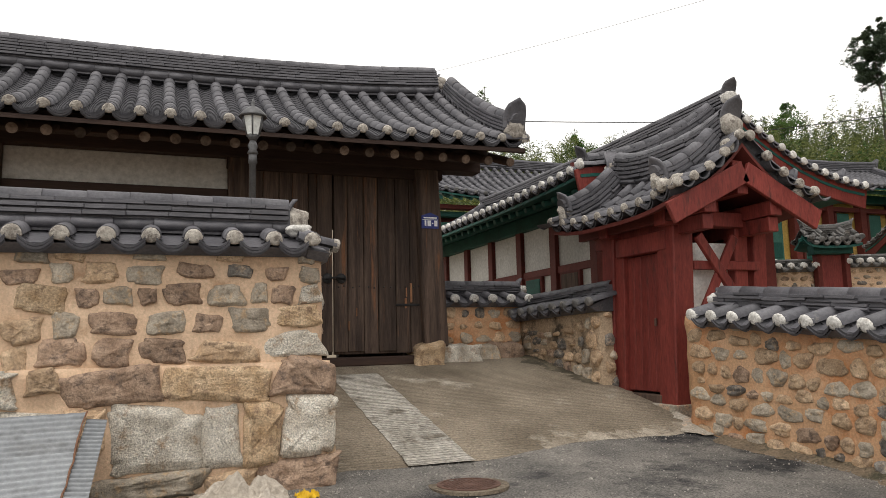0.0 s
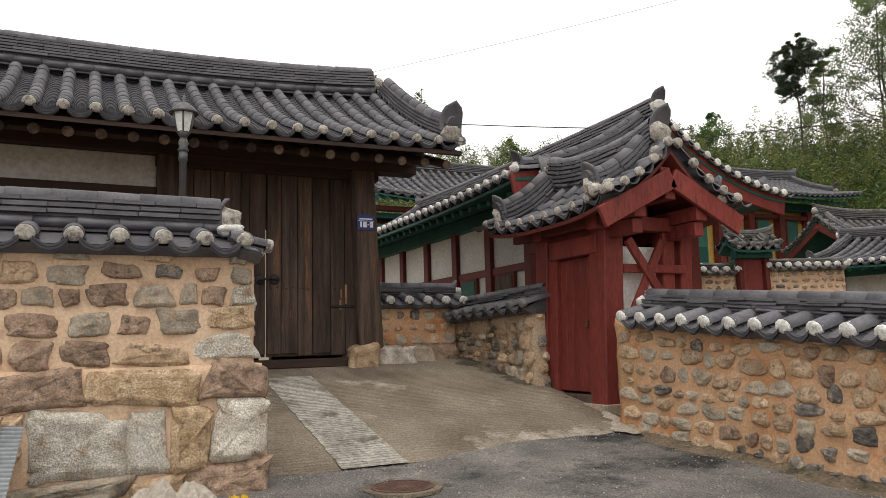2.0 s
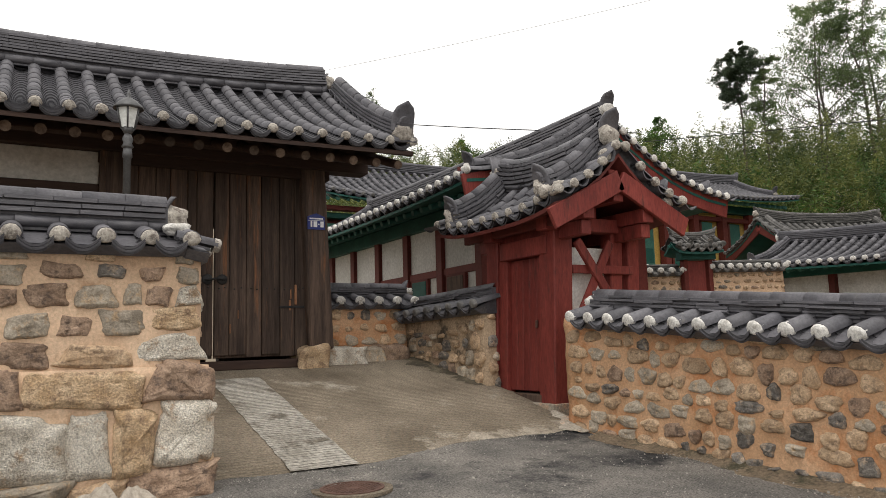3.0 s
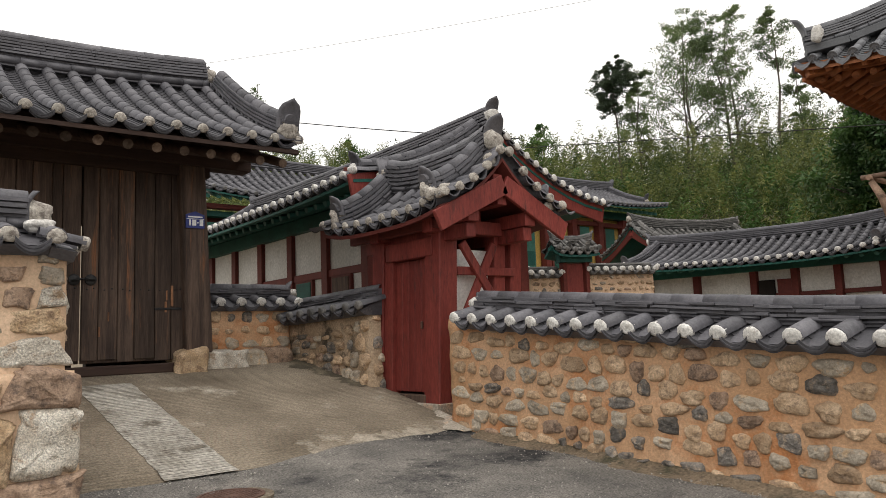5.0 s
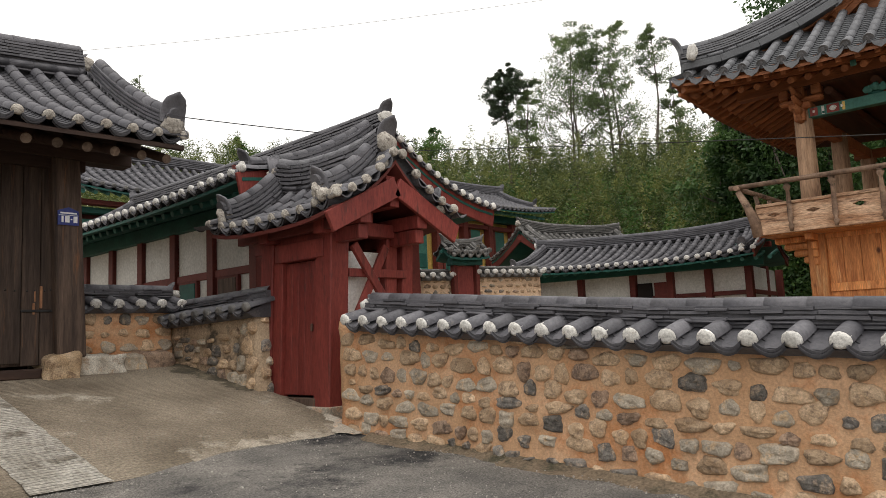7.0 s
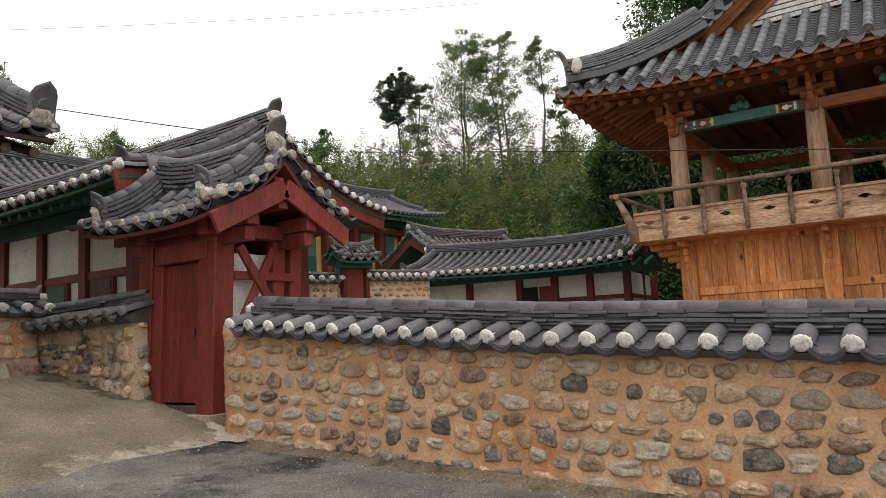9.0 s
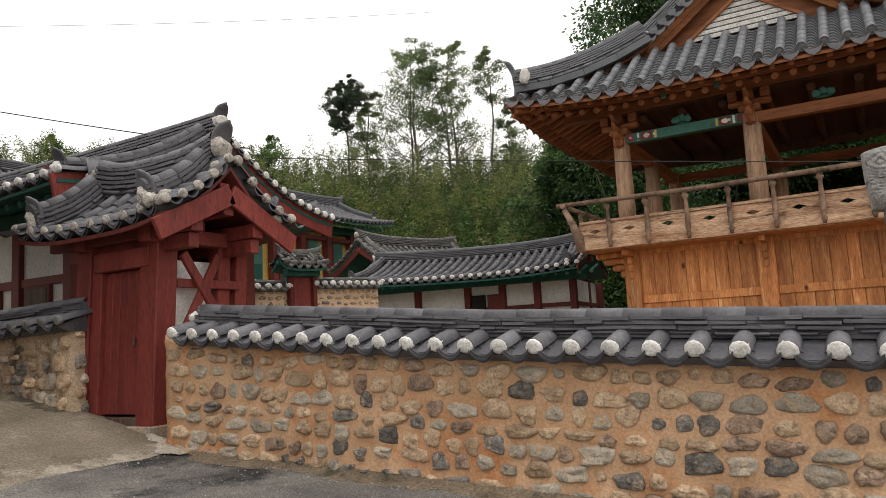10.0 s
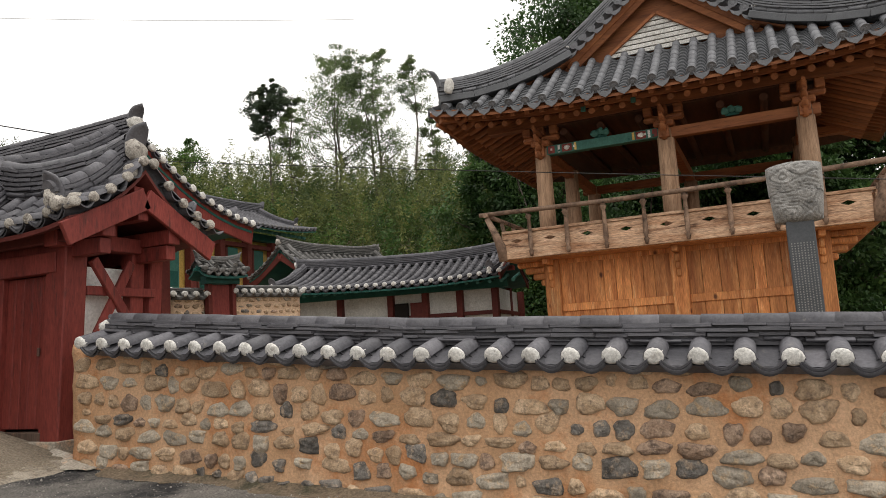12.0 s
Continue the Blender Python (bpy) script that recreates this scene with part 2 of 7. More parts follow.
def leaf_material(name, c1, c2):
    m = bpy.data.materials.new(name)
    m.use_nodes = True
    n, link = m.node_tree.nodes, m.node_tree.links.new
    bsdf = n["Principled BSDF"]
    geo = n.new("ShaderNodeNewGeometry")
    tc = n.new("ShaderNodeTexCoord")
    nz = n.new("ShaderNodeTexNoise")
    nz.inputs["Scale"].default_value, nz.inputs["Detail"].default_value = 0.75, 2.0
    link(tc.outputs["Object"], nz.inputs["Vector"])
    add = n.new("ShaderNodeMath")
    add.operation = "MULTIPLY_ADD"
    add.inputs[1].default_value, add.inputs[2].default_value = 0.5, -0.0
    link(geo.outputs["Random Per Island"], add.inputs[0])
    s = n.new("ShaderNodeMath")
    s.operation = "ADD"
    link(add.outputs[0], s.inputs[0])
    r = n.new("ShaderNodeMapRange")
    r.inputs[1].default_value, r.inputs[2].default_value, r.inputs[3].default_value, r.inputs[4].default_value = 0.36, 0.64, -0.40, 0.70
    link(nz.outputs["Fac"], r.inputs[0])
    link(r.outputs[0], s.inputs[1])
    mix = n.new("ShaderNodeMix")
    mix.data_type, mix.clamp_factor = "RGBA", True
    mix.inputs[6].default_value, mix.inputs[7].default_value = (*c1, 1), (*c2, 1)
    link(s.outputs[0], mix.inputs[0])
    link(mix.outputs[2], bsdf.inputs["Base Color"])
    bsdf.inputs["Roughness"].default_value = 0.6
    trans = n.new("ShaderNodeBsdfTranslucent")
    link(mix.outputs[2], trans.inputs[0])
    ms = n.new("ShaderNodeMixShader")
    ms.inputs[0].default_value = 0.35
    link(bsdf.outputs[0], ms.inputs[1])
    link(trans.outputs[0], ms.inputs[2])
    link(ms.outputs[0], n["Material Output"].inputs[0])
    return m


LEAF_BAMBOO = leaf_material("bamboo_leaves", (0.036, 0.062, 0.013), (0.205, 0.222, 0.060))
LEAF_GREEN = leaf_material("broad_leaves", (0.045, 0.105, 0.02), (0.12, 0.21, 0.045))
LEAF_DARK = leaf_material("deep_green_leaves", (0.026, 0.065, 0.016), (0.075, 0.145, 0.034))
LEAF_PINE = leaf_material("pine_needles", (0.03, 0.05, 0.025), (0.06, 0.085, 0.04))
LEAF_PALE = leaf_material("sparse_grey_green_leaves", (0.070, 0.108, 0.036), (0.16, 0.215, 0.075))

# ---- shared builders
rng = np.random.default_rng(7)


def thing(name, at, label, category, group="", kind="", rz=0.0):
    """An Empty at the base of a thing, to hold its parts."""
    ob = new(name)
    ob.empty_display_size = 0.2
    ob.matrix_basis = pose(*at, 0, 0, rz)
    return tagged(ob, label, category, group, kind)


def held(ob, parent, label=""):
    if parent is not None:
        ob.parent = parent
        ob.matrix_parent_inverse = parent.matrix_basis.inverted() if parent.type == "EMPTY" else Matrix()
    if label:
        tagged(ob, label)
    return ob


def part(name, bm, mat, parent, label="", smooth=False):
    me = bpy.data.meshes.new(name)
    bm.to_mesh(me)
    bm.free()
    me.materials.append(mat)
    if smooth:
        me.polygons.foreach_set("use_smooth", [True] * len(me.polygons))
    return held(new(name, me), parent, label)


def mesh_of(name, verts, faces, mat, smooth=False):
    me = bpy.data.meshes.new(name)
    me.from_pydata([tuple(v) for v in verts], [], [tuple(f) for f in faces])
    me.materials.append(mat)
    if smooth:
        me.polygons.foreach_set("use_smooth", [True] * len(me.polygons))
    me.update()
    return me


def solid(name, verts, faces, mat, parent, label="", smooth=False):
    return held(new(name, mesh_of(name, verts, faces, mat, smooth)), parent, label)


def pieces(name, me, places, parent, label=""):
    """Objects of their own on one mesh, one for each matrix."""
    out = []
    for m in places:
        ob = new(name, me)
        ob.matrix_basis = m
        out.append(held(ob, parent, label))
        ob.matrix_parent_inverse = Matrix() if parent is None or parent.type != "EMPTY" else parent.matrix_basis.inverted()
    return out


def joined(name, me, places, mat, parent, label="", smooth=False, kind="stuff"):
    """Many copies of one small mesh as one mesh."""
    if not places:
        return None
    v = np.array([x.co for x in me.vertices])
    v = np.hstack([v, np.ones((len(v), 1))])
    ms = np.array([[list(r) for r in m] for m in places])
    allv = np.einsum("mij,nj->mni", ms, v)[:, :, :3].reshape(-1, 3)
    polys = [list(p.vertices) for p in me.polygons]
    flags = [p.use_smooth for p in me.polygons]
    k = len(v)
    faces = [[i + q * k for i in f] for q in range(len(places)) for f in polys]
    out = bpy.data.meshes.new(name)
    out.from_pydata(allv.tolist(), [], faces)
    out.polygons.foreach_set("use_smooth", flags * len(places))
    out.materials.append(mat)
    ob = held(new(name, out), parent, label)
    if kind:
        ob["kind"] = kind
    return ob


def add_box(bm, lo, hi, bevel=0.008, m=None):
    """A box with softened edges between two corners, placed by m."""
    r = bmesh.ops.create_cube(bm, size=1.0)["verts"]
    c = [(a + b) / 2 for a, b in zip(lo, hi)]
    s = [abs(b - a) for a, b in zip(lo, hi)]
    bmesh.ops.transform(bm, verts=r, matrix=Matrix.LocRotScale(c, None, s))
    if bevel:
        edges = list({e for v in r for e in v.link_edges})
        got = bmesh.ops.bevel(bm, geom=edges, offset=min(bevel, min(s) * 0.3), segments=1, affect="EDGES")
        r = got["verts"]
    if m is not None:
        bmesh.ops.transform(bm, verts=list({v for v in r}), matrix=m)
    return r


def block(name, lo, hi, mat, parent, label="", bevel=0.008, m=None):
    bm = bmesh.new()
    add_box(bm, lo, hi, bevel, m)
    return part(name, bm, mat, parent, label)


def beam(name, a, b, w, h, mat, parent, label="", bevel=0.008):
    """A timber of width w and height h from a to b."""
    a, b = Vector(a), Vector(b)
    d = b - a
    side = d.cross(Vector((0, 0, 1)))
    side = side.normalized() if side.length > 1e-5 else Vector((1, 0, 0))
    up = side.cross(d).normalized()
    m = Matrix.Translation(a) @ Matrix((side, d.normalized(), up)).transposed().to_4x4()
    return block(name, (-w / 2, 0, -h / 2), (w / 2, d.length, h / 2), mat, parent, label, bevel, m)


def tube(bm, pts, radii, seg=8, cap=True):
    """A round tapering bar through pts."""
    rings = []
    for i, p in enumerate(pts):
        p = Vector(p)
        d = Vector(pts[min(i + 1, len(pts) - 1)]) - Vector(pts[max(i - 1, 0)])
        q = d.to_track_quat("Z", "Y")
        rings.append([bm.verts.new(p + q @ Vector((radii[i] * math.cos(t), radii[i] * math.sin(t), 0))) for t in np.linspace(0, 2 * math.pi, seg, endpoint=False)])
    for a, b in zip(rings, rings[1:]):
        for k in range(seg):
            f = bm.faces.new((a[k], a[(k + 1) % seg], b[(k + 1) % seg], b[k]))
            f.smooth = True
    if cap:
        bm.faces.new(rings[0][::-1])
        bm.faces.new(rings[-1])


def pole(name, pts, radii, mat, parent, label="", seg=12):
    bm = bmesh.new()
    tube(bm, pts, radii, seg)
    return part(name, bm, mat, parent, label)


def slab(name, top, nu, nv, thick, mat, parent, label="", smooth=False):
    """A closed plate under the surface top(u, v), u and v from 0 to 1."""
    v, f = [], []
    for lower in (0, 1):
        for i in range(nu + 1):
            for j in range(nv + 1):
                p = Vector(top(i / nu, j / nv))
                v.append(p - Vector((0, 0, thick * lower)))
    k = (nu + 1) * (nv + 1)
    at = lambda i, j, l: l * k + i * (nv + 1) + j
    for i in range(nu):
        for j in range(nv):
            f.append((at(i, j, 0), at(i + 1, j, 0), at(i + 1, j + 1, 0), at(i, j + 1, 0)))
            f.append((at(i, j, 1), at(i, j + 1, 1), at(i + 1, j + 1, 1), at(i + 1, j, 1)))
    for i in range(nu):
        f.append((at(i, 0, 0), at(i, 0, 1), at(i + 1, 0, 1), at(i + 1, 0, 0)))
        f.append((at(i, nv, 0), at(i + 1, nv, 0), at(i + 1, nv, 1), at(i, nv, 1)))
    for j in range(nv):
        f.append((at(0, j, 0), at(0, j + 1, 0), at(0, j + 1, 1), at(0, j, 1)))
        f.append((at(nu, j, 0), at(nu, j, 1), at(nu, j + 1, 1), at(nu, j + 1, 0)))
    return solid(name, v, f, mat, parent, label, smooth)


# ---- roof tiles; +Y runs up the slope, +Z off it
def cover_tile(mat, r=0.075, length=0.31, seg=8, taper=0.94):
    """A half-round tile with a closed lower end and a slightly narrower upper end."""
    v, f = [], []
    for y, k in ((0, 1.0), (length * 0.93, taper + 0.02), (length, taper)):
        for t in np.linspace(0, math.pi, seg + 1):
            v.append((r * k * math.cos(t), y, r * k * math.sin(t) * 1.02 - 0.02))
    n = seg + 1
    for row in range(2):
        for i in range(seg):
            f.append((row * n + i, row * n + i + 1, (row + 1) * n + i + 1, (row + 1) * n + i))
    f.append(tuple(range(n))[::-1])
    me = mesh_of("cover_tile", v, f, mat, True)
    me.polygons[len(f) - 1].use_smooth = False
    return me


def pan_tile(mat, w=0.27, length=0.30, sag=0.072, thick=0.02, seg=8):
    """A shallow trough tile with a thick lower edge."""
    v, f = [], []
    for y, z0 in ((0, 0.0), (length, -0.02)):
        for lower in (0, 1):
            for t in np.linspace(-1, 1, seg + 1):
                v.append((t * w / 2, y, z0 - sag * (1 - t * t) + 0.035 - thick * lower))
    n = seg + 1
    for i in range(seg):
        f.append((i, i + 1, 2 * n + i + 1, 2 * n + i))
        f.append((n + i, i + n, i, i + 1)[1:] + (n + i + 1,))
    return mesh_of("pan_tile", v, [x for x in f if len(set(x)) > 2], mat, False)


def plug(mat, r=0.068, seed=1, depth=0.030):
    """The lump of lime that closes the lower end of a cover tile."""
    g = np.random.default_rng(seed)
    v, f, seg = [], [], 12
    rings = ((0.98, 0.03), (1.0, -0.014), (0.84, -depth * 0.85), (0.45, -depth))
    for k, y in rings:
        for i in range(seg):
            t = 2 * math.pi * i / seg
            z = r * k * math.sin(t)
            z = z if z > 0 else z * 0.72
            j = 1 + g.uniform(-0.05, 0.05)
            v.append((r * k * math.cos(t) * j, y + g.uniform(-0.003, 0.003), z * j - 0.012))
    v.append((0, -depth, 0.015))
    for a in range(3):
        for i in range(seg):
            f.append((a * seg + i, a * seg + (i + 1) % seg, (a + 1) * seg + (i + 1) % seg, (a + 1) * seg + i)[::-1])
    for i in range(seg):
        f.append((3 * seg + (i + 1) % seg, 3 * seg + i, len(v) - 1))
    return mesh_of("end_plaster", v, f, mat, True)


def drip_face(mat, w=0.27):
    """The scalloped hanging front of an eave trough tile."""
    v, f, seg = [], [], 10
    for y in (-0.012, 0.012):
        for t in np.linspace(-1, 1, seg + 1):
            top = 0.035 - 0.072 * (1 - t * t)
            low = top - 0.085 * (1 - t * t) ** 0.7 * (1 + 0.12 * math.cos(t * 9)) - 0.01
            v += [(t * w / 2, y, top), (t * w / 2, y, low)]
    n = 2 * (seg + 1)
    for i in range(seg):
        a = 2 * i
        f += [(a, a + 1, a + 3, a + 2), (n + a, n + a + 2, n + a + 3, n + a + 1), (a + 1, n + a + 1, n + a + 3, a + 3)]
    return mesh_of("drip_tile", v, f, mat, False)


def disc_end(mat, r=0.078):
    """The moulded round face of an eave cover tile."""
    v, f, seg = [], [], 16
    for k, y in ((1.0, 0.03), (1.0, -0.02), (0.84, -0.02), (0.80, -0.008), (0.42, -0.008), (0.36, -0.018)):
        v += [(r * k * math.cos(t), y, r * k * math.sin(t) + 0.008) for t in np.linspace(0, 2 * math.pi, seg, endpoint=False)]
    for a in range(5):
        for i in range(seg):
            f.append((a * seg + (i + 1) % seg, a * seg + i, (a + 1) * seg + i, (a + 1) * seg + (i + 1) % seg)[::-1])
    f.append(tuple(range(5 * seg, 6 * seg)))
    return mesh_of("disc_end", v, f, mat, False)


def slope_frame(S, u, v, du=0.01, dv=0.02):
    p = S(u, v)
    y = (S(u, min(v + dv, 1)) - S(u, max(v - dv, 0))).normalized()
    x = (S(u + du, v) - S(u - du, v)).normalized()
    z = x.cross(y).normalized()
    x = y.cross(z)
    return Matrix.Translation(p) @ Matrix((x, y, z)).transposed().to_4x4()


def sweep(e0, e1, r0, r1, sag=0.1, lift=0.12, ridge_lift=0.0, power=3, side=(1, 1)):
    """A slope from the eave e0-e1 (left to right, seen from outside) up to r0-r1: hollow, with corners that rise."""
    e0, e1, r0, r1 = (Vector(p) for p in (e0, e1, r0, r1))
    L = (e1 - e0).length

    def S(u, v):
        s = u / L
        p = e0.lerp(e1, s).lerp(r0.lerp(r1, s), v)
        q = abs(2 * s - 1) ** power * (side[0] if s < 0.5 else side[1])
        p.z += -sag * 4 * v * (1 - v) + q * (lift * (1 - v) ** 1.5 + ridge_lift * v)
        return p
    return S, L, (e0 - r0).length


def tiled_slope(roof, S, L, H, spacing, mat, pan_mat, end, limit=None, r=0.075, single=True, deck=None, step=0.1, drip=None, plain_deck=True, jitter=0.0025, end_name="end_plaster", deck_mat=None):
    """Rows of cover tiles on trough tiles. limit(u): how far up a row goes, 0..1. end: what closes a row at the eave."""
    cover = cover_tile(mat, r, taper=0.985 if mat is TILE_NEW else 0.968)
    pan = pan_tile(pan_mat, spacing - r * 0.9)
    n = max(2, int(round(L / spacing)))
    gap = L / n
    covers, pans, ends, drips = [], [], [], []
    for k in range(n + 1):
        u = k * gap
        if limit is None or limit(u) > 0.08:
            top = 1.0 if limit is None else limit(u)
            m = max(1, int(round(H * top / 0.30)))
            for j in range(m):
                f = slope_frame(S, u, j / m * top)
                f = f @ pose(rng.uniform(-jitter, jitter), 0, 0.060 + rng.uniform(-jitter, jitter), rng.uniform(-0.35, 0.35), 0, rng.uniform(-0.5, 0.5)) @ Matrix.Diagonal((1, H * top / m / 0.30, 1, 1))
                covers.append(f)
            ends.append(slope_frame(S, u, 0.0) @ pose(0, 0, 0.058) @ pose(0, 0, 0, 0, rng.uniform(-8, 8), 0))
    for k in range(n):
        u = (k + 0.5) * gap
        top = 1.0 if limit is None else limit(u)
        m = max(1, int(H * top / step))
        for j in range(m):
            pans.append(slope_frame(S, u, j / m * top) @ pose(0, -0.03, 0.012, -6.0 if mat is TILE_NEW else -1.0, 0, 0))
        drips.append(slope_frame(S, u, 0) @ pose(0, -0.045, 0.012, -30, 0, 0))
        if not drip:
            pans.append(slope_frame(S, u, 0) @ pose(0, -0.045, -0.012, 3, 0, 0))
            pans.append(slope_frame(S, u, 0) @ pose(0, -0.02, -0.034, 3, 0, 0))
    if single:
        pieces("cover_tile", cover, covers[:300], roof)
        joined("cover_tiles", cover, covers[300:], mat, roof)
    else:
        joined("cover_tiles", cover, covers, mat, roof)
    joined("trough_tiles", pan, pans, pan_mat, roof)
    if end:
        for i, group in enumerate(end):
            pieces(end_name, group, ends[i::len(end)], roof)
    if drip:
        pieces("drip_tile", drip, drips, roof)


FLAT_MESH = {}


def FLAT(mat, rounded=False):
    """A thin flat tile, one metre cube to be scaled, with worn edges; or a filler with a rounded face."""
    key = mat.name + str(rounded)
    if key not in FLAT_MESH:
        bm = bmesh.new()
        if rounded:
            v = [(x, y, z) for y in (-0.5, 0.5) for x, z in ((-0.36, 0), (-0.46, 0.15), (-0.5, 0.42), (-0.47, 0.7), (-0.38, 0.95), (0.38, 0.95), (0.47, 0.7), (0.5, 0.42), (0.46, 0.15), (0.36, 0))]
            q = [bm.verts.new(p) for p in v]
            for i in range(10):
                bm.faces.new((q[i], q[(i + 1) % 10], q[10 + (i + 1) % 10], q[10 + i])).smooth = True
            bm.faces.new(q[:10][::-1])
            bm.faces.new(q[10:])
            bmesh.ops.recalc_face_normals(bm, faces=bm.faces)
        else:
            add_box(bm, (-0.5, -0.5, 0), (0.5, 0.5, 1), 0.02)
        me = bpy.data.meshes.new("flat_tile")
        bm.to_mesh(me)
        bm.free()
        me.materials.append(mat)
        FLAT_MESH[key] = me
    return FLAT_MESH[key]


def verge_tiles(roof, S, u, out, H, mat, end, r=0.07, v0=0.0, v1=1.0, length=0.34, pitch=0.27):
    """Short cover tiles laid across the edge of a gable, their closed ends looking outwards."""
    out = Vector(out).normalized()
    n = max(2, int(H * (v1 - v0) / pitch))
    tiles, ends, pans = [], [], []
    for k in range(n + 1):
        v = v0 + (v1 - v0) * (k + 0.15) / (n + 0.3)
        y = -out
        x = (S(u, min(v + 0.03, 1)) - S(u, max(v - 0.03, 0))).normalized()
        z = x.cross(y).normalized()
        if z.z < 0:
            x, z = -x, -z
        p = S(u, v) + out * 0.06 + z * 0.065
        m = Matrix.Translation(p) @ Matrix((x, y, z)).transposed().to_4x4()
        tiles.append(m @ pose(0, 0, rng.uniform(-0.006, 0.006), rng.uniform(-2, 2), 0, rng.uniform(-3, 3)))
        ends.append(m @ pose(0, 0.0, -0.002))
        pans.append(m @ pose(pitch / 2, -0.02, -0.04))
    pieces("verge_tile", cover_tile(mat, r, length), tiles, roof)
    pieces("verge_pan", pan_tile(TILE_PAN if mat is TILE else mat, pitch - r * 0.7, length), pans[:-1], roof)
    for i, e in enumerate(end):
        pieces("verge_plaster", e, ends[i::len(end)], roof)


def ridge_stack(name, parent, pts, width, height, mat, courses=4, cap_r=0.07, ends=(True, True), orn=0.2, label="", lime=None, single=True, step=0.32, orn_mat=None, body=None, rough=1.0, band=0.30, cut=(0.0, 0.0)):
    """Courses of flat tiles along pts with a row of half-round tiles on top and a raised shield at the ends."""
    pts = [Vector(p) for p in pts]
    pts[0] = pts[0] + (pts[1] - pts[0]).normalized() * cut[0]
    pts[-1] = pts[-1] - (pts[-1] - pts[-2]).normalized() * cut[1]
    seg = [(b - a).length for a, b in zip(pts, pts[1:])]
    total = sum(seg)

    def at(s):
        s = min(max(s, 0.0), total)
        for k, l in enumerate(seg):
            if s <= l or k == len(seg) - 1:
                return pts[k].lerp(pts[k + 1], s / l), (pts[k + 1] - pts[k]).normalized()
            s -= l
    base = height * band
    ch = (height - base) / courses
    levels = [(0.0, base, width * 0.96)] + [(base + ch * i, ch, width * (1.0 - 0.05 * i)) for i in range(courses)]
    core = bmesh.new()
    for a, b in zip(pts, pts[1:]):
        d = (b - a).normalized()
        side = d.cross(Vector((0, 0, 1))).normalized()
        up = side.cross(d)
        m = Matrix.Translation(a) @ Matrix((side, d, up)).transposed().to_4x4()
        add_box(core, (-width * 0.33, -0.01, -0.02), (width * 0.33, (b - a).length + 0.01, height * 0.97), 0, m)
    bmesh.ops.remove_doubles(core, verts=core.verts, dist=0.03)
    rid = part(name, core, body or mat, parent, label)
    flats, rounds = [], []
    for li, (z0, h, w) in enumerate(levels):
        s = -rng.uniform(0, step)
        while s < total:
            a, b = max(s, 0), min(s + step * rng.uniform(1 - 0.1 * rough, 1 + 0.1 * rough), total)
            s = b + 1e-4
            if b - a < 0.02:
                continue
            p0, _ = at(a)
            p1, _ = at(b)
            d = (p1 - p0).normalized()
            side = d.cross(Vector((0, 0, 1))).normalized()
            up = side.cross(d)
            m = Matrix.Translation((p0 + p1) / 2 + up * (z0 + 0.003)) @ Matrix((side, d, up)).transposed().to_4x4()
            flats.append(m @ pose(rough * rng.uniform(-0.014, 0.014), 0, rough * rng.uniform(-0.003, 0.003), rough * rng.uniform(-0.5, 0.5), rough * rng.uniform(-1.0, 1.0), rough * rng.uniform(-1.2, 1.2)) @ Matrix.Diagonal((w, b - a - 0.002, h * ((0.66 + 0.14 * (rough - 1) * rng.uniform(-1, 1)) if li else 0.9), 1)))
            if li == 0:
                rounds.append(flats.pop())
    if single:
        pieces("flat_tile", FLAT(mat), flats[:300], rid)
        pieces("filler_tile", FLAT(mat, True), rounds, rid)
        joined("flat_tiles", FLAT(mat), flats[300:], mat, rid)
    else:
        joined("flat_tiles", FLAT(mat), flats + rounds, mat, rid)
    me = cover_tile(mat, cap_r, step)
    places, n = [], max(1, int(round(total / step)))
    for i in range(n):
        p, d = at((i + 0.02) * total / n)
        q, _ = at((i + 0.98) * total / n)
        d = (q - p).normalized()
        side = d.cross(Vector((0, 0, 1))).normalized()
        up = side.cross(d)
        places.append(Matrix.Translation(p + up * (height + 0.012)) @ Matrix((side, d, up)).transposed().to_4x4() @ pose(rng.uniform(-0.005, 0.005), 0, 0, rng.uniform(-0.6, 0.6), 0, rng.uniform(-1, 1)) @ Matrix.Diagonal((1, total / n / step, 1, 1)))
    if single:
        pieces("ridge_tile", me, places, rid)
    else:
        joined("ridge_tiles", me, places, mat, rid)
    for which, s in ((0, 0.0), (1, total)):
        if ends[which]:
            p, d = at(s)
            d = -d if which == 0 else d
            shield(rid, p + Vector((0, 0, height * 0.55)), d, orn, orn_mat or mat)
            if lime:
                lump(rid, p + Vector((0, 0, height * 0.5)) + d * 0.02, (width * 0.55, width * 0.3, min(height * 0.5, 0.13)), lime)
    return rid


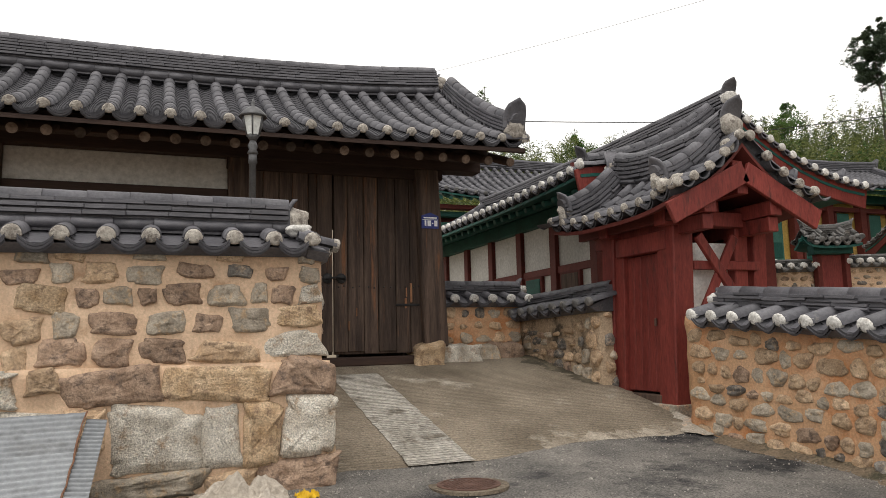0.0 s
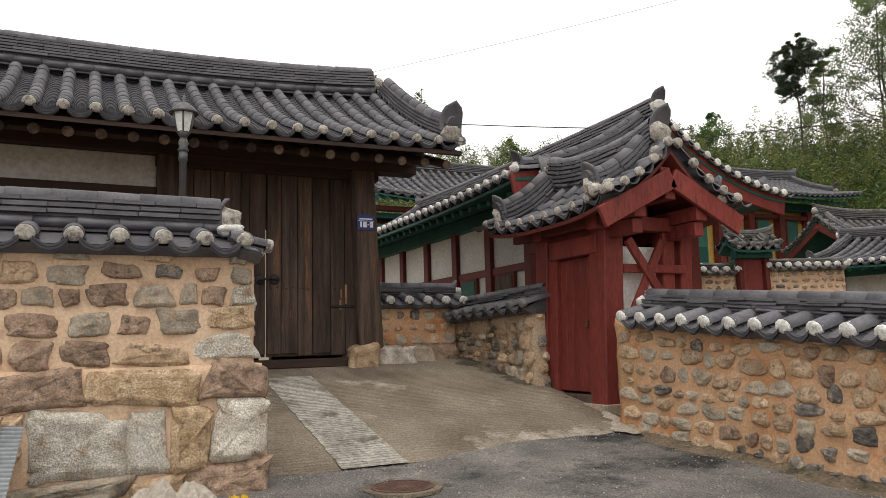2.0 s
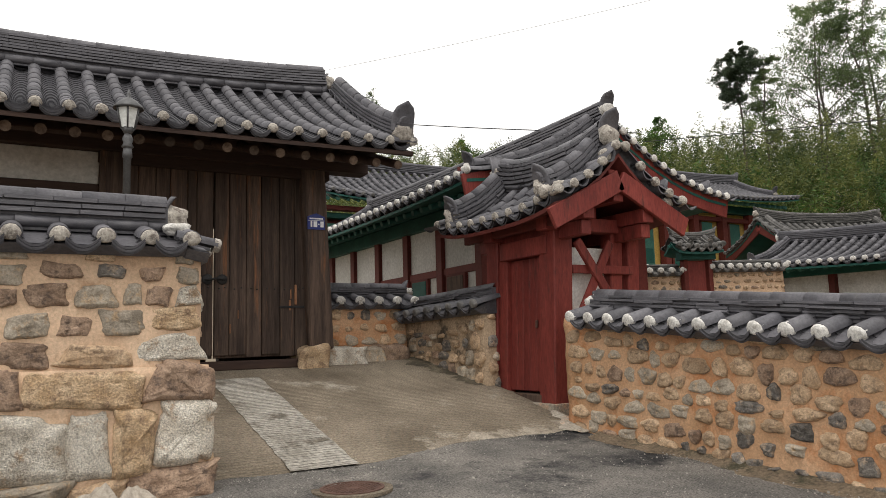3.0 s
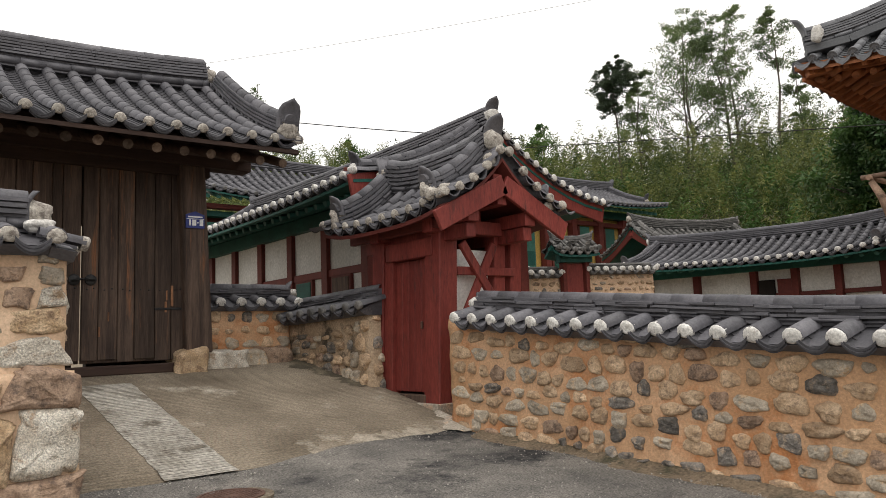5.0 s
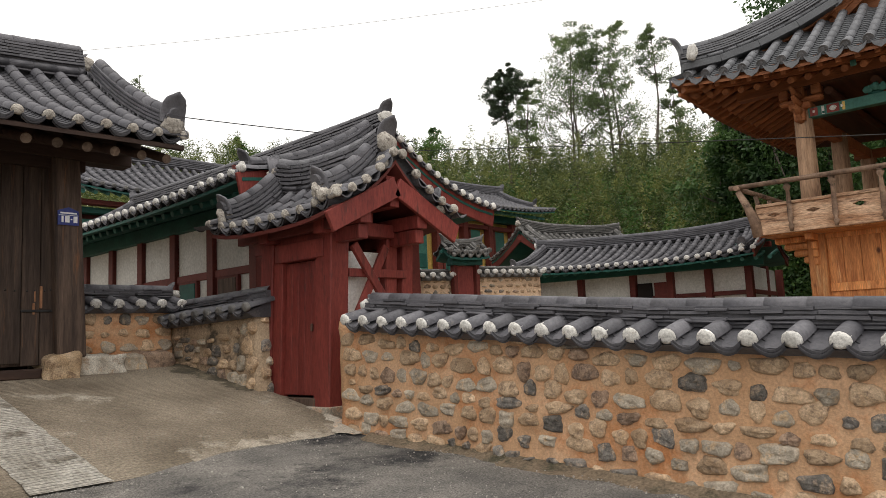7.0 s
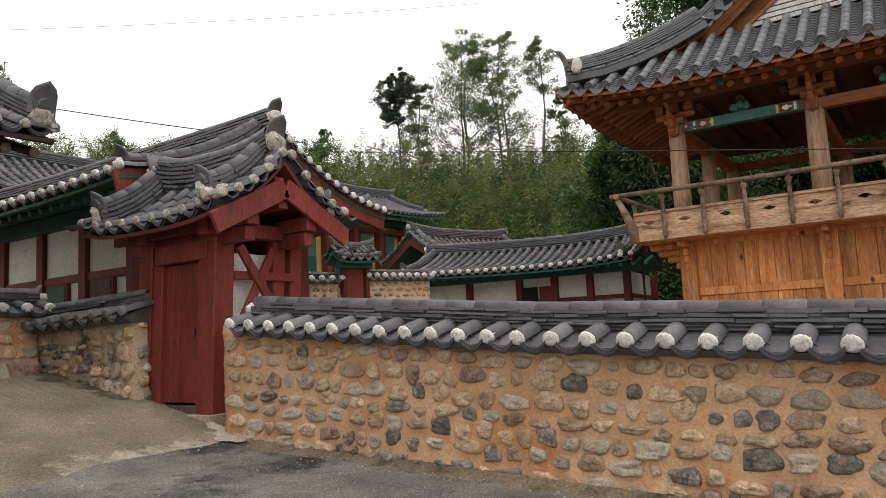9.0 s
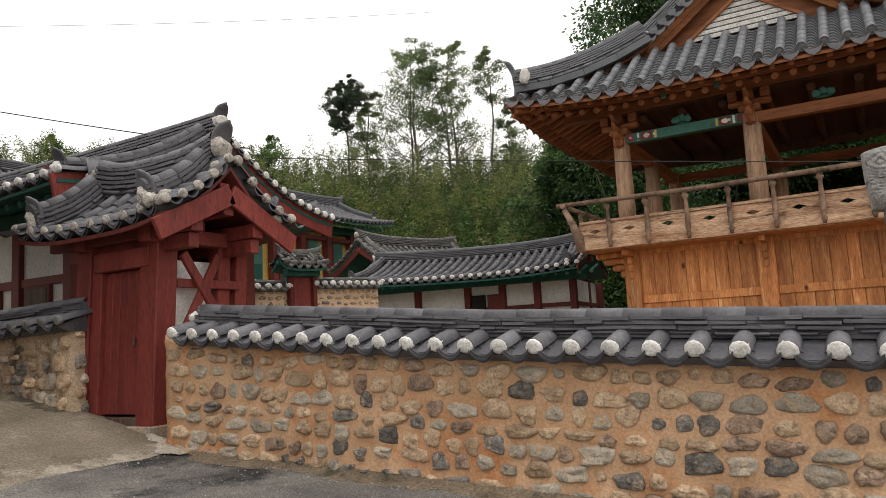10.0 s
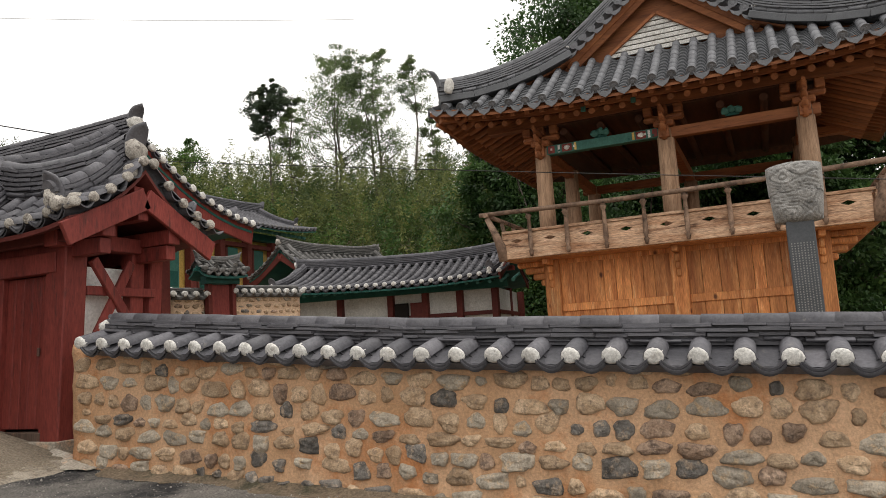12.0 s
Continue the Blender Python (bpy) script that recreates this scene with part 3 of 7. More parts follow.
def shield(parent, p, d, size, mat):
    """A curved end tile, raised and leaning outwards."""
    d = Vector((d.x, d.y, 0)).normalized()
    side = d.cross(Vector((0, 0, 1))).normalized()
    v, f, nu, nv = [], [], 8, 6
    for back in (0, 1):
        for j in range(nv + 1):
            t = j / nv
            half = size * 0.55 * (1 - max(0, (t - 0.45) / 0.55) ** 2.2) ** 0.5 if t < 1 else size * 0.05
            for i in range(nu + 1):
                s = 2 * i / nu - 1
                out = 0.10 * size * (1 - s * s) + 0.55 * size * t * t - back * 0.035
                v.append(p + side * (half * s) + Vector((0, 0, size * 1.25 * t)) + d * out)
    k = (nu + 1) * (nv + 1)
    at = lambda i, j, b: b * k + j * (nu + 1) + i
    for i in range(nu):
        for j in range(nv):
            f.append((at(i, j, 0), at(i + 1, j, 0), at(i + 1, j + 1, 0), at(i, j + 1, 0)))
            f.append((at(i, j, 1), at(i, j + 1, 1), at(i + 1, j + 1, 1), at(i + 1, j, 1)))
    for j in range(nv):
        f += [(at(0, j, 0), at(0, j + 1, 0), at(0, j + 1, 1), at(0, j, 1)), (at(nu, j, 0), at(nu, j, 1), at(nu, j + 1, 1), at(nu, j + 1, 0))]
    for i in range(nu):
        f += [(at(i, nv, 0), at(i + 1, nv, 0), at(i + 1, nv, 1), at(i, nv, 1))]
    return solid("end_shield", v, f, mat, parent, "", True)


def lump(parent, p, s, mat, name="lime_patch", seed=0):
    """A rough hand-formed lump."""
    bm = bmesh.new()
    bmesh.ops.create_icosphere(bm, subdivisions=3 if max(s) > 0.04 else 1, radius=1.0)
    for v in bm.verts:
        k = 1 + 0.30 * noise.noise(v.co * 1.7 + Vector(p) * 3) + 0.14 * noise.noise(v.co * 4.5 + Vector(p) * 5)
        v.co = Vector(p) + Vector((v.co.x * s[0], v.co.y * s[1], v.co.z * s[2])) * k
    return part(name, bm, mat, parent, "", True)


# ---- stones set in mortar; +X along the wall, +Z up, -Y out of it
def stone_mesh(mat, seed, angular=False, seg=24, rings=6, rough=0.34, square=0.0):
    """A stone one metre wide and high, to be scaled: uneven outline, a weathered front and rounded arrises."""
    g = np.random.default_rng(seed)
    ph = g.uniform(0, 6.28, 5)
    o = Vector(g.uniform(0, 50, 3))
    e = g.uniform(0.42, 0.62) * (1 - square) if angular else g.uniform(0.68, 1.0)
    skew = g.uniform(-0.12, 0.12)
    taper = g.uniform(-0.16, 0.16)
    v, f, rim = [], [], []
    for i in range(seg):
        t = 2 * math.pi * i / seg
        c, s = math.cos(t), math.sin(t)
        x, z = math.copysign(abs(c) ** e, c), math.copysign(abs(s) ** e, s)
        k = 1 + 0.06 * math.sin(2 * t + ph[0]) + 0.08 * math.sin(3 * t + ph[1]) + 0.045 * math.sin(5 * t + ph[3]) + 0.03 * math.sin(8 * t + ph[4]) + g.uniform(-0.03, 0.03)
        rim.append(((x * (1 + taper * z) * k + skew * z) * 0.5, z * 0.5 * k))
    tilt = g.uniform(-0.35, 0.35, 2)
    shells = [(1.0, 0.9), (1.0, 0.0)] + [(1 - (q / rings) ** 1.25 * 0.97, -1.0 * min(1, (q / rings * (2.6 if angular else 1.9)) ** 0.6)) for q in range(1, rings + 1)]
    for sc, y in shells:
        for x, z in rim:
            p = Vector((x * sc, 0, z * sc))
            w = 0 if y > -0.1 else rough * (noise.noise(p * 3.2 + o) * 1.0 + noise.noise(p * 9.0 + o) * 0.9 + noise.noise(p * 20.0 + o) * 0.5) + (tilt[0] * p.x + tilt[1] * p.z)
            v.append((p.x, y + w * min(1, -y + 0.2) if y < 0 else y, p.z))
    n = len(shells)
    for a in range(n - 1):
        for i in range(seg):
            f.append((a * seg + i, a * seg + (i + 1) % seg, (a + 1) * seg + (i + 1) % seg, (a + 1) * seg + i))
    f.append(tuple(range((n - 1) * seg, n * seg)))
    return mesh_of("stone", v, f, mat, True)


def stone_set(mats, count, seed, angular, **more):
    return [stone_mesh(mats[i % len(mats)], seed + i, angular, **more) for i in range(count)]


def lay_stones(parent, origin, right, out, rows, meshes, proud=0.03, low=None, foot=None):
    """rows: (left, right, bottom, top) of stones on the face that starts at origin, with right along it and out off it."""
    o, x, y = Vector(origin), Vector(right).normalized(), -Vector(out).normalized()
    base = Matrix.Translation(o) @ Matrix((x, y, Vector((0, 0, 1)))).transposed().to_4x4()
    for k, (a, b, lo, hi) in enumerate(rows):
        near = low is not None and lo - foot((a + b) / 2) < 0.40 and rng.uniform() < 0.42
        me = (low if near else meshes)[int(rng.integers(len(low if near else meshes)))]
        ob = new("stone", me)
        ob.matrix_basis = base @ pose((a + b) / 2, 0.0, (lo + hi) / 2, 0, rng.uniform(-7, 7), 0) @ Matrix.Diagonal((b - a, proud * rng.uniform(0.7, 1.5), hi - lo, 1))
        held(ob, parent)


def courses(length, base, top, h=(0.12, 0.2), w=(0.16, 0.38), gap=(0.03, 0.07), seed=3, wander=0.03, bed=(0.035, 0.065)):
    """Rows of stones between base(s) and top(s), for lay_stones."""
    g = np.random.default_rng(seed)
    out, z = [], 0.02
    total = max(top(0) - base(0), top(length) - base(length))
    while z < total - 0.06:
        hh = g.uniform(*h)
        s = g.uniform(0, 0.15)
        while s < length - 0.05:
            ww = min(g.uniform(*w), length - s)
            mid = s + ww / 2
            b0, t0 = base(mid), top(mid)
            k = (t0 - b0) / total
            dz = g.uniform(-wander, wander)
            hs = hh * g.uniform(0.75, 1.12)
            lo = b0 + z * k + dz
            hi = min(lo + hs * k, t0 - 0.01)
            if hi - lo > 0.05 and ww > 0.08:
                kind = g.uniform()
                if kind < 0.06 and hi - lo > 0.15 and ww < 0.2:
                    cut = lo + (hi - lo) * g.uniform(0.4, 0.55)
                    out += [(s, s + ww * g.uniform(0.7, 1.0), lo, cut - 0.012), (s + ww * g.uniform(0, 0.3), s + ww, cut + 0.012, hi)]
                elif kind < 0.2:
                    out.append((s + ww * 0.15, s + ww * 0.8, lo + 0.02, hi - 0.015))
                else:
                    out.append((s, s + ww, lo, hi))
            s += ww + g.uniform(*gap)
        z += hh + g.uniform(*bed)
    return out


def mortar_face(name, p0, p1, base, top, thick, mat, parent, out, label="", rough=0.012, nz=14):
    """A wall body from p0 to p1 (plan), its front uneven, out pointing to the front."""
    p0, p1, o = Vector((*p0, 0)), Vector((*p1, 0)), Vector((*out, 0)).normalized()
    L = (p1 - p0).length
    nu = max(8, int(L / 0.09))
    v, f = [], []
    for back in (0, 1):
        for i in range(nu + 1):
            s = L * i / nu
            for j in range(nz + 1):
                z = base(s) - 0.15 + (top(s) - base(s) + 0.15) * j / nz
                p = p0.lerp(p1, i / nu) + Vector((0, 0, z))
                p += o * (rough * noise.noise(p * 4.0) * 1.6 + rough * noise.noise(p * 11.0)) * (1 - back) - o * thick * back
                v.append(p)
    k = (nu + 1) * (nz + 1)
    at = lambda i, j, b: b * k + i * (nz + 1) + j
    for i in range(nu):
        for j in range(nz):
            f += [(at(i, j, 0), at(i + 1, j, 0), at(i + 1, j + 1, 0), at(i, j + 1, 0)), (at(i, j, 1), at(i, j + 1, 1), at(i + 1, j + 1, 1), at(i + 1, j, 1))]
        f += [(at(i, nz, 0), at(i + 1, nz, 0), at(i + 1, nz, 1), at(i, nz, 1))]
    for j in range(nz):
        f += [(at(0, j, 0), at(0, j + 1, 0), at(0, j + 1, 1), at(0, j, 1)), (at(nu, j, 0), at(nu, j, 1), at(nu, j + 1, 1), at(nu, j + 1, 0))]
    return solid(name, v, f, mat, parent, label, True)


def coping(wall, a, b, out, spacing, mat, end, half=0.42, rise=0.16, stack=0.2, cap=0.075, courses_n=3, r=0.072, ends=(False, False), back=True, orn=0.17, lime=None, single=True, lean=0.0, step=0.32, steps_body=None, rough=2.4, cut=(0.0, 0.0), band=0.30):
    """A tiled cap on a wall: a short slope to each side of the line a-b (eave line of the front), and a ridge of flat tiles."""
    a, b, o = Vector(a), Vector(b), Vector((*out, 0)).normalized()
    inn = -o * half
    up = Vector((0, 0, rise))
    if (b - a).cross(Vector((0, 0, 1))).dot(o) > 0:
        e0, e1 = a, b
    else:
        e0, e1 = b, a
    root = part("coping", _coping_bed(e0, e1, inn, rise), steps_body or mat, wall)
    S, L, H = sweep(e0, e1, e0 + inn + up, e1 + inn + up, 0.012, 0.0)
    tiled_slope(root, S, L, H, spacing, mat, TILE_PAN if mat is TILE else mat, end, r=r, single=single, step=0.12)
    if back:
        S2, L2, H2 = sweep(e1 + 2 * inn, e0 + 2 * inn, e1 + inn + up, e0 + inn + up, 0.012, 0.0)
        tiled_slope(root, S2, L2, H2, spacing, mat, TILE_PAN if mat is TILE else mat, None, r=r, single=False, step=0.15)
    n = max(2, int(L / 0.6))
    pts = [(a + inn + up).lerp(b + inn + up, i / n) + Vector((0, 0, 0.01 * noise.noise(Vector((i * 0.7, a.x, a.y))))) for i in range(n + 1)]
    ridge_stack("ridge", wall, pts, 0.30, stack, mat, courses_n, cap, ends, orn, lime=lime, single=single, step=step, rough=rough, cut=cut, band=band)
    return root


def _coping_bed(e0, e1, inn, rise):
    bm = bmesh.new()
    d = (e1 - e0).normalized()
    q = [e0 + Vector((0, 0, -0.02)), e0 + inn + Vector((0, 0, rise)), e0 + 2 * inn + Vector((0, 0, -0.02)), e0 + 1.7 * inn + Vector((0, 0, -0.08)), e0 + 0.3 * inn + Vector((0, 0, -0.08))]
    one = [bm.verts.new(p) for p in q]
    two = [bm.verts.new(p + (e1 - e0)) for p in q]
    for i in range(5):
        bm.faces.new((one[i], one[(i + 1) % 5], two[(i + 1) % 5], two[i]))
    bm.faces.new(one[::-1])
    bm.faces.new(two)
    bmesh.ops.recalc_face_normals(bm, faces=bm.faces)
    return bm


# ---- ground, one sheet to the horizon, with the wooded hill
def smooth(a, b, x):
    t = min(max((x - a) / (b - a), 0), 1)
    return t * t * (3 - 2 * t)


def ground_z(x, y):
    z = -0.05 + 0.065 * min(max(y, -8), 6.6)
    z += min(max(y - 6.6, 0), 3.8) * 0.215 * (1 - smooth(5.8, 6.6, x)) + 0.35 * smooth(6.0, 7.5, x)
    r = math.hypot(x, y)
    facing = smooth(-0.5, 0.1, (0.80 * x + 0.6 * y) / max(r, 1))
    z += facing * (10.5 * smooth(23, 62, r) + 6 * smooth(60, 140, r))
    return z


def make_ground():
    def axis(lim):
        near = np.arange(-12, 30.01, 0.75)
        far = [40, 50, 60, 75, 95, 120, 160, 240, 400, 700, 1200, 2000]
        return sorted([-f for f in far if f > 12] + [-14, -18, -24, -32] + list(near) + [34] + far)
    xs, ys = axis(0), axis(0)
    v = [(x, y, ground_z(x, y) - (0.07 if abs(x) < 15 and abs(y) < 14 else 0.02)) for x in xs for y in ys]
    n = len(ys)
    f = [(i * n + j, (i + 1) * n + j, (i + 1) * n + j + 1, i * n + j + 1) for i in range(len(xs) - 1) for j in range(n - 1)]
    g = solid("ground", v, f, SOIL, None, "", True)
    return tagged(g, "bare earth rising into a wooded hillside", "ground", kind="structure")


make_ground()


def sheet(name, xs, ys, dz, mat, label, category, edge=None):
    v = [(x, y if edge is None else edge(x, y), 0) for x in xs for y in ys]
    v = [(x, y, ground_z(x, y) + dz + 0.006 * noise.noise(Vector((x, y, 0)) * 1.3)) for x, y, _ in v]
    n = len(ys)
    f = [(i * n + j, (i + 1) * n + j, (i + 1) * n + j + 1, i * n + j + 1) for i in range(len(xs) - 1) for j in range(n - 1)]
    return tagged(solid(name, v, f, mat, None, "", True), label, category, kind="structure")


sheet("road", np.arange(-14, 6.01, 0.25), np.arange(-14, 7.3, 0.25), 0.0, ASPHALT, "cracked grey asphalt with dark patches and grit", "road")


def ribbed(mat, period, depth):
    """Adds cast transverse ribs to a concrete."""
    nt = mat.node_tree
    n, link = nt.nodes, nt.links.new
    wave = n.new("ShaderNodeTexWave")
    wave.bands_direction = "Y"
    wave.inputs["Scale"].default_value = 0.314 / period
    wave.inputs["Distortion"].default_value, wave.inputs["Detail"].default_value = 1.5, 2
    wave.inputs["Detail Scale"].default_value = 1.5
    tc = n.new("ShaderNodeTexCoord")
    link(tc.outputs["Object"], wave.inputs["Vector"])
    b = n.new("ShaderNodeBump")
    b.inputs["Strength"].default_value, b.inputs["Distance"].default_value = 1.0, depth
    link(wave.outputs["Fac"], b.inputs["Height"])
    old = n["Principled BSDF"].inputs["Normal"].links[0].from_socket
    link(old, b.inputs["Normal"])
    link(b.outputs[0], n["Principled BSDF"].inputs["Normal"])


ribbed(CONCRETE, 0.058, 0.013)
ribbed(CONCRETE_PALE, 0.058, 0.04)


def ramp_edge(x):
    return 6.5 + 0.16 * smooth(2.9, 4.2, x) * 2 + 0.06 * noise.noise(Vector((x * 2.2, 0, 3)))


def make_ramp():
    xs, k = np.arange(0.7, 5.951, 0.15), 26
    v = []
    for x in xs:
        y0 = ramp_edge(x)
        for j in range(k + 1):
            y = y0 + (10.45 - y0) * j / k
            v.append((x, y, ground_z(x, y) + 0.030 * min(1, j / 2) + 0.003))
    n = k + 1
    f = [(i * n + j, (i + 1) * n + j, (i + 1) * n + j + 1, i * n + j + 1) for i in range(len(xs) - 1) for j in range(k)]
    return tagged(solid("ramp", v, f, CONCRETE, None, "", True), "brown-stained ribbed concrete ramp up to the gates", "ramp", kind="structure")


make_ramp()


def make_strip():
    ys = np.arange(6.46, 9.75, 0.12)
    v = []
    for y in ys:
        for s in (0, 0.33, 0.67, 1):
            x = 2.15 + 0.64 * s + 0.03 * noise.noise(Vector((s * 4, y * 5, 1)))
            v.append((x, y, ground_z(x, y) + 0.022 * min(1, (y - 6.44) / 0.25) + 0.019))
    f = [(4 * i + j, 4 * i + j + 1, 4 * i + j + 5, 4 * i + j + 4) for i in range(len(ys) - 1) for j in range(3)]
    return tagged(solid("ramp_strip", v, f, CONCRETE_PALE, None, "", True), "pale grooved concrete strip laid up the ramp", "ramp", kind="structure")


make_strip()


def apron():
    """The rough cement skirt where the ramp meets the red gate and the wall."""
    v, f, n = [], [], 22
    for i in range(n + 1):
        for j in range(7):
            a, b = i / n, j / 6
            y = 6.62 + 0.75 * a
            w = 0.10 + 0.22 * (1 - abs(2 * a - 0.7) ** 2) * (1 + 0.5 * noise.noise(Vector((a * 6, 2, 0))))
            x = 5.80 - max(w, 0.08) * b
            v.append((x, y, ground_z(min(x, 5.75), y) + 0.035 * (1 - b) ** 1.5 + 0.022 + 0.02 * noise.noise(Vector((x * 6, y * 6, 0)))))
    for i in range(n):
        for j in range(6):
            f.append((i * 7 + j, i * 7 + j + 1, (i + 1) * 7 + j + 1, (i + 1) * 7 + j))
    tagged(solid("cement_skirt", v, f, FLAGSTONE, None, "", True), "rough pale cement skirt at the foot of the gate", "pavement", kind="structure")


apron()


def ragged_band(name, label, mat, n, line, width, dz):
    """A thin ragged-edged layer along line(a), a from 0 to 1, that spreads by width(a)."""
    v, f, m = [], [], 6
    for i in range(n + 1):
        p, side = line(i / n)
        for j in range(m + 1):
            b = j / m
            q = p + side * (width(i / n) * b)
            v.append((q.x, q.y, ground_z(min(q.x, 5.75), q.y) + dz(b, width(i / n) * b) + 0.004 * noise.noise(Vector((q.x * 7, q.y * 7, 4)))))
    for i in range(n):
        for j in range(m):
            f.append((i * (m + 1) + j, i * (m + 1) + j + 1, (i + 1) * (m + 1) + j + 1, (i + 1) * (m + 1) + j))
    tagged(solid(name, v, f, mat, None, "", True), label, "pavement", kind="structure")


ragged_band("dirt_edge", "damp gritty dirt washed up along the foot of the wall", DIRT, 90,
            lambda a: (Vector((5.76 + 0.047 * 6.4 * a, 6.5 - 8.5 * a, 0)), Vector((-1, 0, 0))),
            lambda a: 0.20 + 0.16 * noise.noise(Vector((a * 9, 1, 0))) + 0.12 * noise.noise(Vector((a * 40, 5, 0))), lambda b, d: 0.05 * (1 - b) ** 2 + 0.009 * (1 - b) + 0.001)
DAMP = material("dark_damp_moss", (0.055, 0.048, 0.034), (0.135, 0.112, 0.078), 0.9, 3.0, 45, 0.9, 0.0, stain=(0.21, 0.175, 0.125), stain_scale=4, stain_at=0.58, contrast=2.2)
ragged_band("damp_edge", "dark damp moss and silt along the foot of the low wall", DAMP, 60,
            lambda a: (Vector((5.50 + 0.14 * a, 10.55 - 1.85 * a, 0)), Vector((-1, 0, 0))),
            lambda a: max(0.04, 0.30 + 0.30 * noise.noise(Vector((a * 5, 2, 7))) + 0.16 * noise.noise(Vector((a * 22, 6, 7))) - 0.12 * a), lambda b, d: 0.037 + 0.012 * (1 - b))
ragged_band("cement_edge", "ragged pale cement smear along the lip of the ramp", WORN_CEMENT, 60,
            lambda a: (Vector((5.75 - 2.1 * a, ramp_edge(5.75 - 2.1 * a) - 0.03, 0)), Vector((0, 1, 0))),
            lambda a: max(0.02, (0.26 - 0.16 * a) * (1 + 1.3 * noise.noise(Vector((a * 7, 3, 0))) + 0.8 * noise.noise(Vector((a * 26, 8, 0))))), lambda b, d: 0.003 + 0.03 * min(1, max(0, d - 0.03) / 0.296) + 0.010 * (1 - b * b) * min(1, 4 * b) - 0.001)


def grit():
    """Loose gravel and crumbs of mortar along the walls and on the asphalt."""
    bm = bmesh.new()
    bmesh.ops.create_icosphere(bm, subdivisions=1, radius=1.0)
    for q in bm.verts:
        q.co *= 1 + 0.25 * noise.noise(q.co * 2)
    me = bpy.data.meshes.new("pebble")
    bm.to_mesh(me)
    bm.free()
    g = np.random.default_rng(77)
    spots = []
    for _ in range(900):
        y = g.uniform(0.5, 6.6)
        spots.append((5.74 - abs(g.normal(0, 0.10)), y))
    for _ in range(700):
        x = g.uniform(1.5, 5.6)
        spots.append((x, ramp_edge(x) - abs(g.normal(0, 0.16))))
    for _ in range(1600):
        spots.append((g.uniform(0.8, 5.6), g.uniform(3.2, 6.5)))
    for _ in range(250):
        spots.append((g.uniform(-0.6, 1.5), 6.02 - abs(g.normal(0, 0.12))))
    places = []
    for x, y in spots:
        s = float(np.exp(g.normal(-5.3, 0.45)))
        places.append(Matrix.Translation((x, y, ground_z(x, y) + s * 0.3)) @ pose(0, 0, 0, g.uniform(0, 360), g.uniform(0, 360), 0) @ Matrix.Diagonal((s, s * 0.8, s * 0.6, 1)))
    ob = joined("gravel", me, places, GRIT, None)
    tagged(ob, "loose gravel and crumbs of mortar on the asphalt", "gravel", kind="stuff")


grit()


# ---- rubble walls with tiled copings
WHITE_ENDS = [plug(LIME, 0.077, s) for s in (1, 2, 3)]
GREY_ENDS = [plug(LIME_OLD, 0.069, s, 0.032) for s in (4, 5, 6)]
DARK_ENDS = [plug(TILE_OLD, 0.072, s) for s in (7, 8)]
ROUND = stone_set([STONE, STONE_GREY, STONE, STONE, STONE_BROWN, STONE, STONE_GREY, STONE, STONE, STONE_DARK, STONE], 33, 20, False)
SLATY = stone_set([STONE_DARK, STONE_GREY, STONE_DARK, STONE_GREY, STONE_BROWN], 15, 50, True)
KIND = {"g": GRANITE, "b": STONE_BROWN, "s": STONE, "y": STONE_GREY, "o": OCHRE_STONE, "d": STONE_DARK}
ANGULAR = stone_set([STONE_GREY, STONE_BROWN, STONE, STONE_GREY, STONE_BROWN, GRANITE], 12, 60, True)
BLOCKS = stone_set([GRANITE, STONE_BROWN, GRANITE, STONE], 8, 90, True, seg=40, rings=14, rough=0.26)


def right_wall():
    wall = thing("wall_east", (5.85, 3, 0.1), "ochre mud wall set with rounded field stones, under a tiled coping", "wall", kind="structure")
    x_at = lambda y: 5.75 + 0.047 * (6.44 - y)
    nodes = [(6.66, 1.72), (3.1, 1.42), (-0.1, 1.24), (-2.6, 1.10)]

    def eave(y):
        for (a, za), (b, zb) in zip(nodes, nodes[1:]):
            if y >= b:
                return za + (zb - za) * (y - a) / (b - a)
        return nodes[-1][1]
    y0, y1 = 6.98, -2.6
    L = math.hypot(y0 - y1, x_at(y1) - x_at(y0))
    yy = lambda s: y0 + (y1 - y0) * s / L
    base = lambda s: ground_z(5.7, yy(s)) - 0.02
    top = lambda s: eave(yy(s)) - 0.03
    body = mortar_face("wall_body", (x_at(y0), y0), (x_at(y1), y1), base, top, 0.55, MUD, wall, (-1, 0), nz=16, rough=0.018)
    d = Vector((x_at(y1) - x_at(y0), y1 - y0, 0))
    lay_stones(body, (x_at(y0), y0, 0), d, (-1, 0, 0), courses(L, lambda s: base(s) + 0.0, lambda s: top(s) - 0.02, (0.12, 0.20), (0.13, 0.31), (0.02, 0.05), 11, 0.03, (0.008, 0.03)), ROUND, 0.036, SLATY, base)
    for i, ((a, za), (b, zb)) in enumerate(zip(nodes, nodes[1:])):
        coping(wall, (x_at(a) - 0.18, a, za - 0.05), (x_at(b) - 0.18, b, zb - 0.05), (-1, 0), 0.31, TILE, WHITE_ENDS, half=0.42, rise=0.145, stack=0.16, r=0.083, ends=(i == 0, False), orn=0.10, courses_n=3, lime=LIME if i == 0 else None)


right_wall()


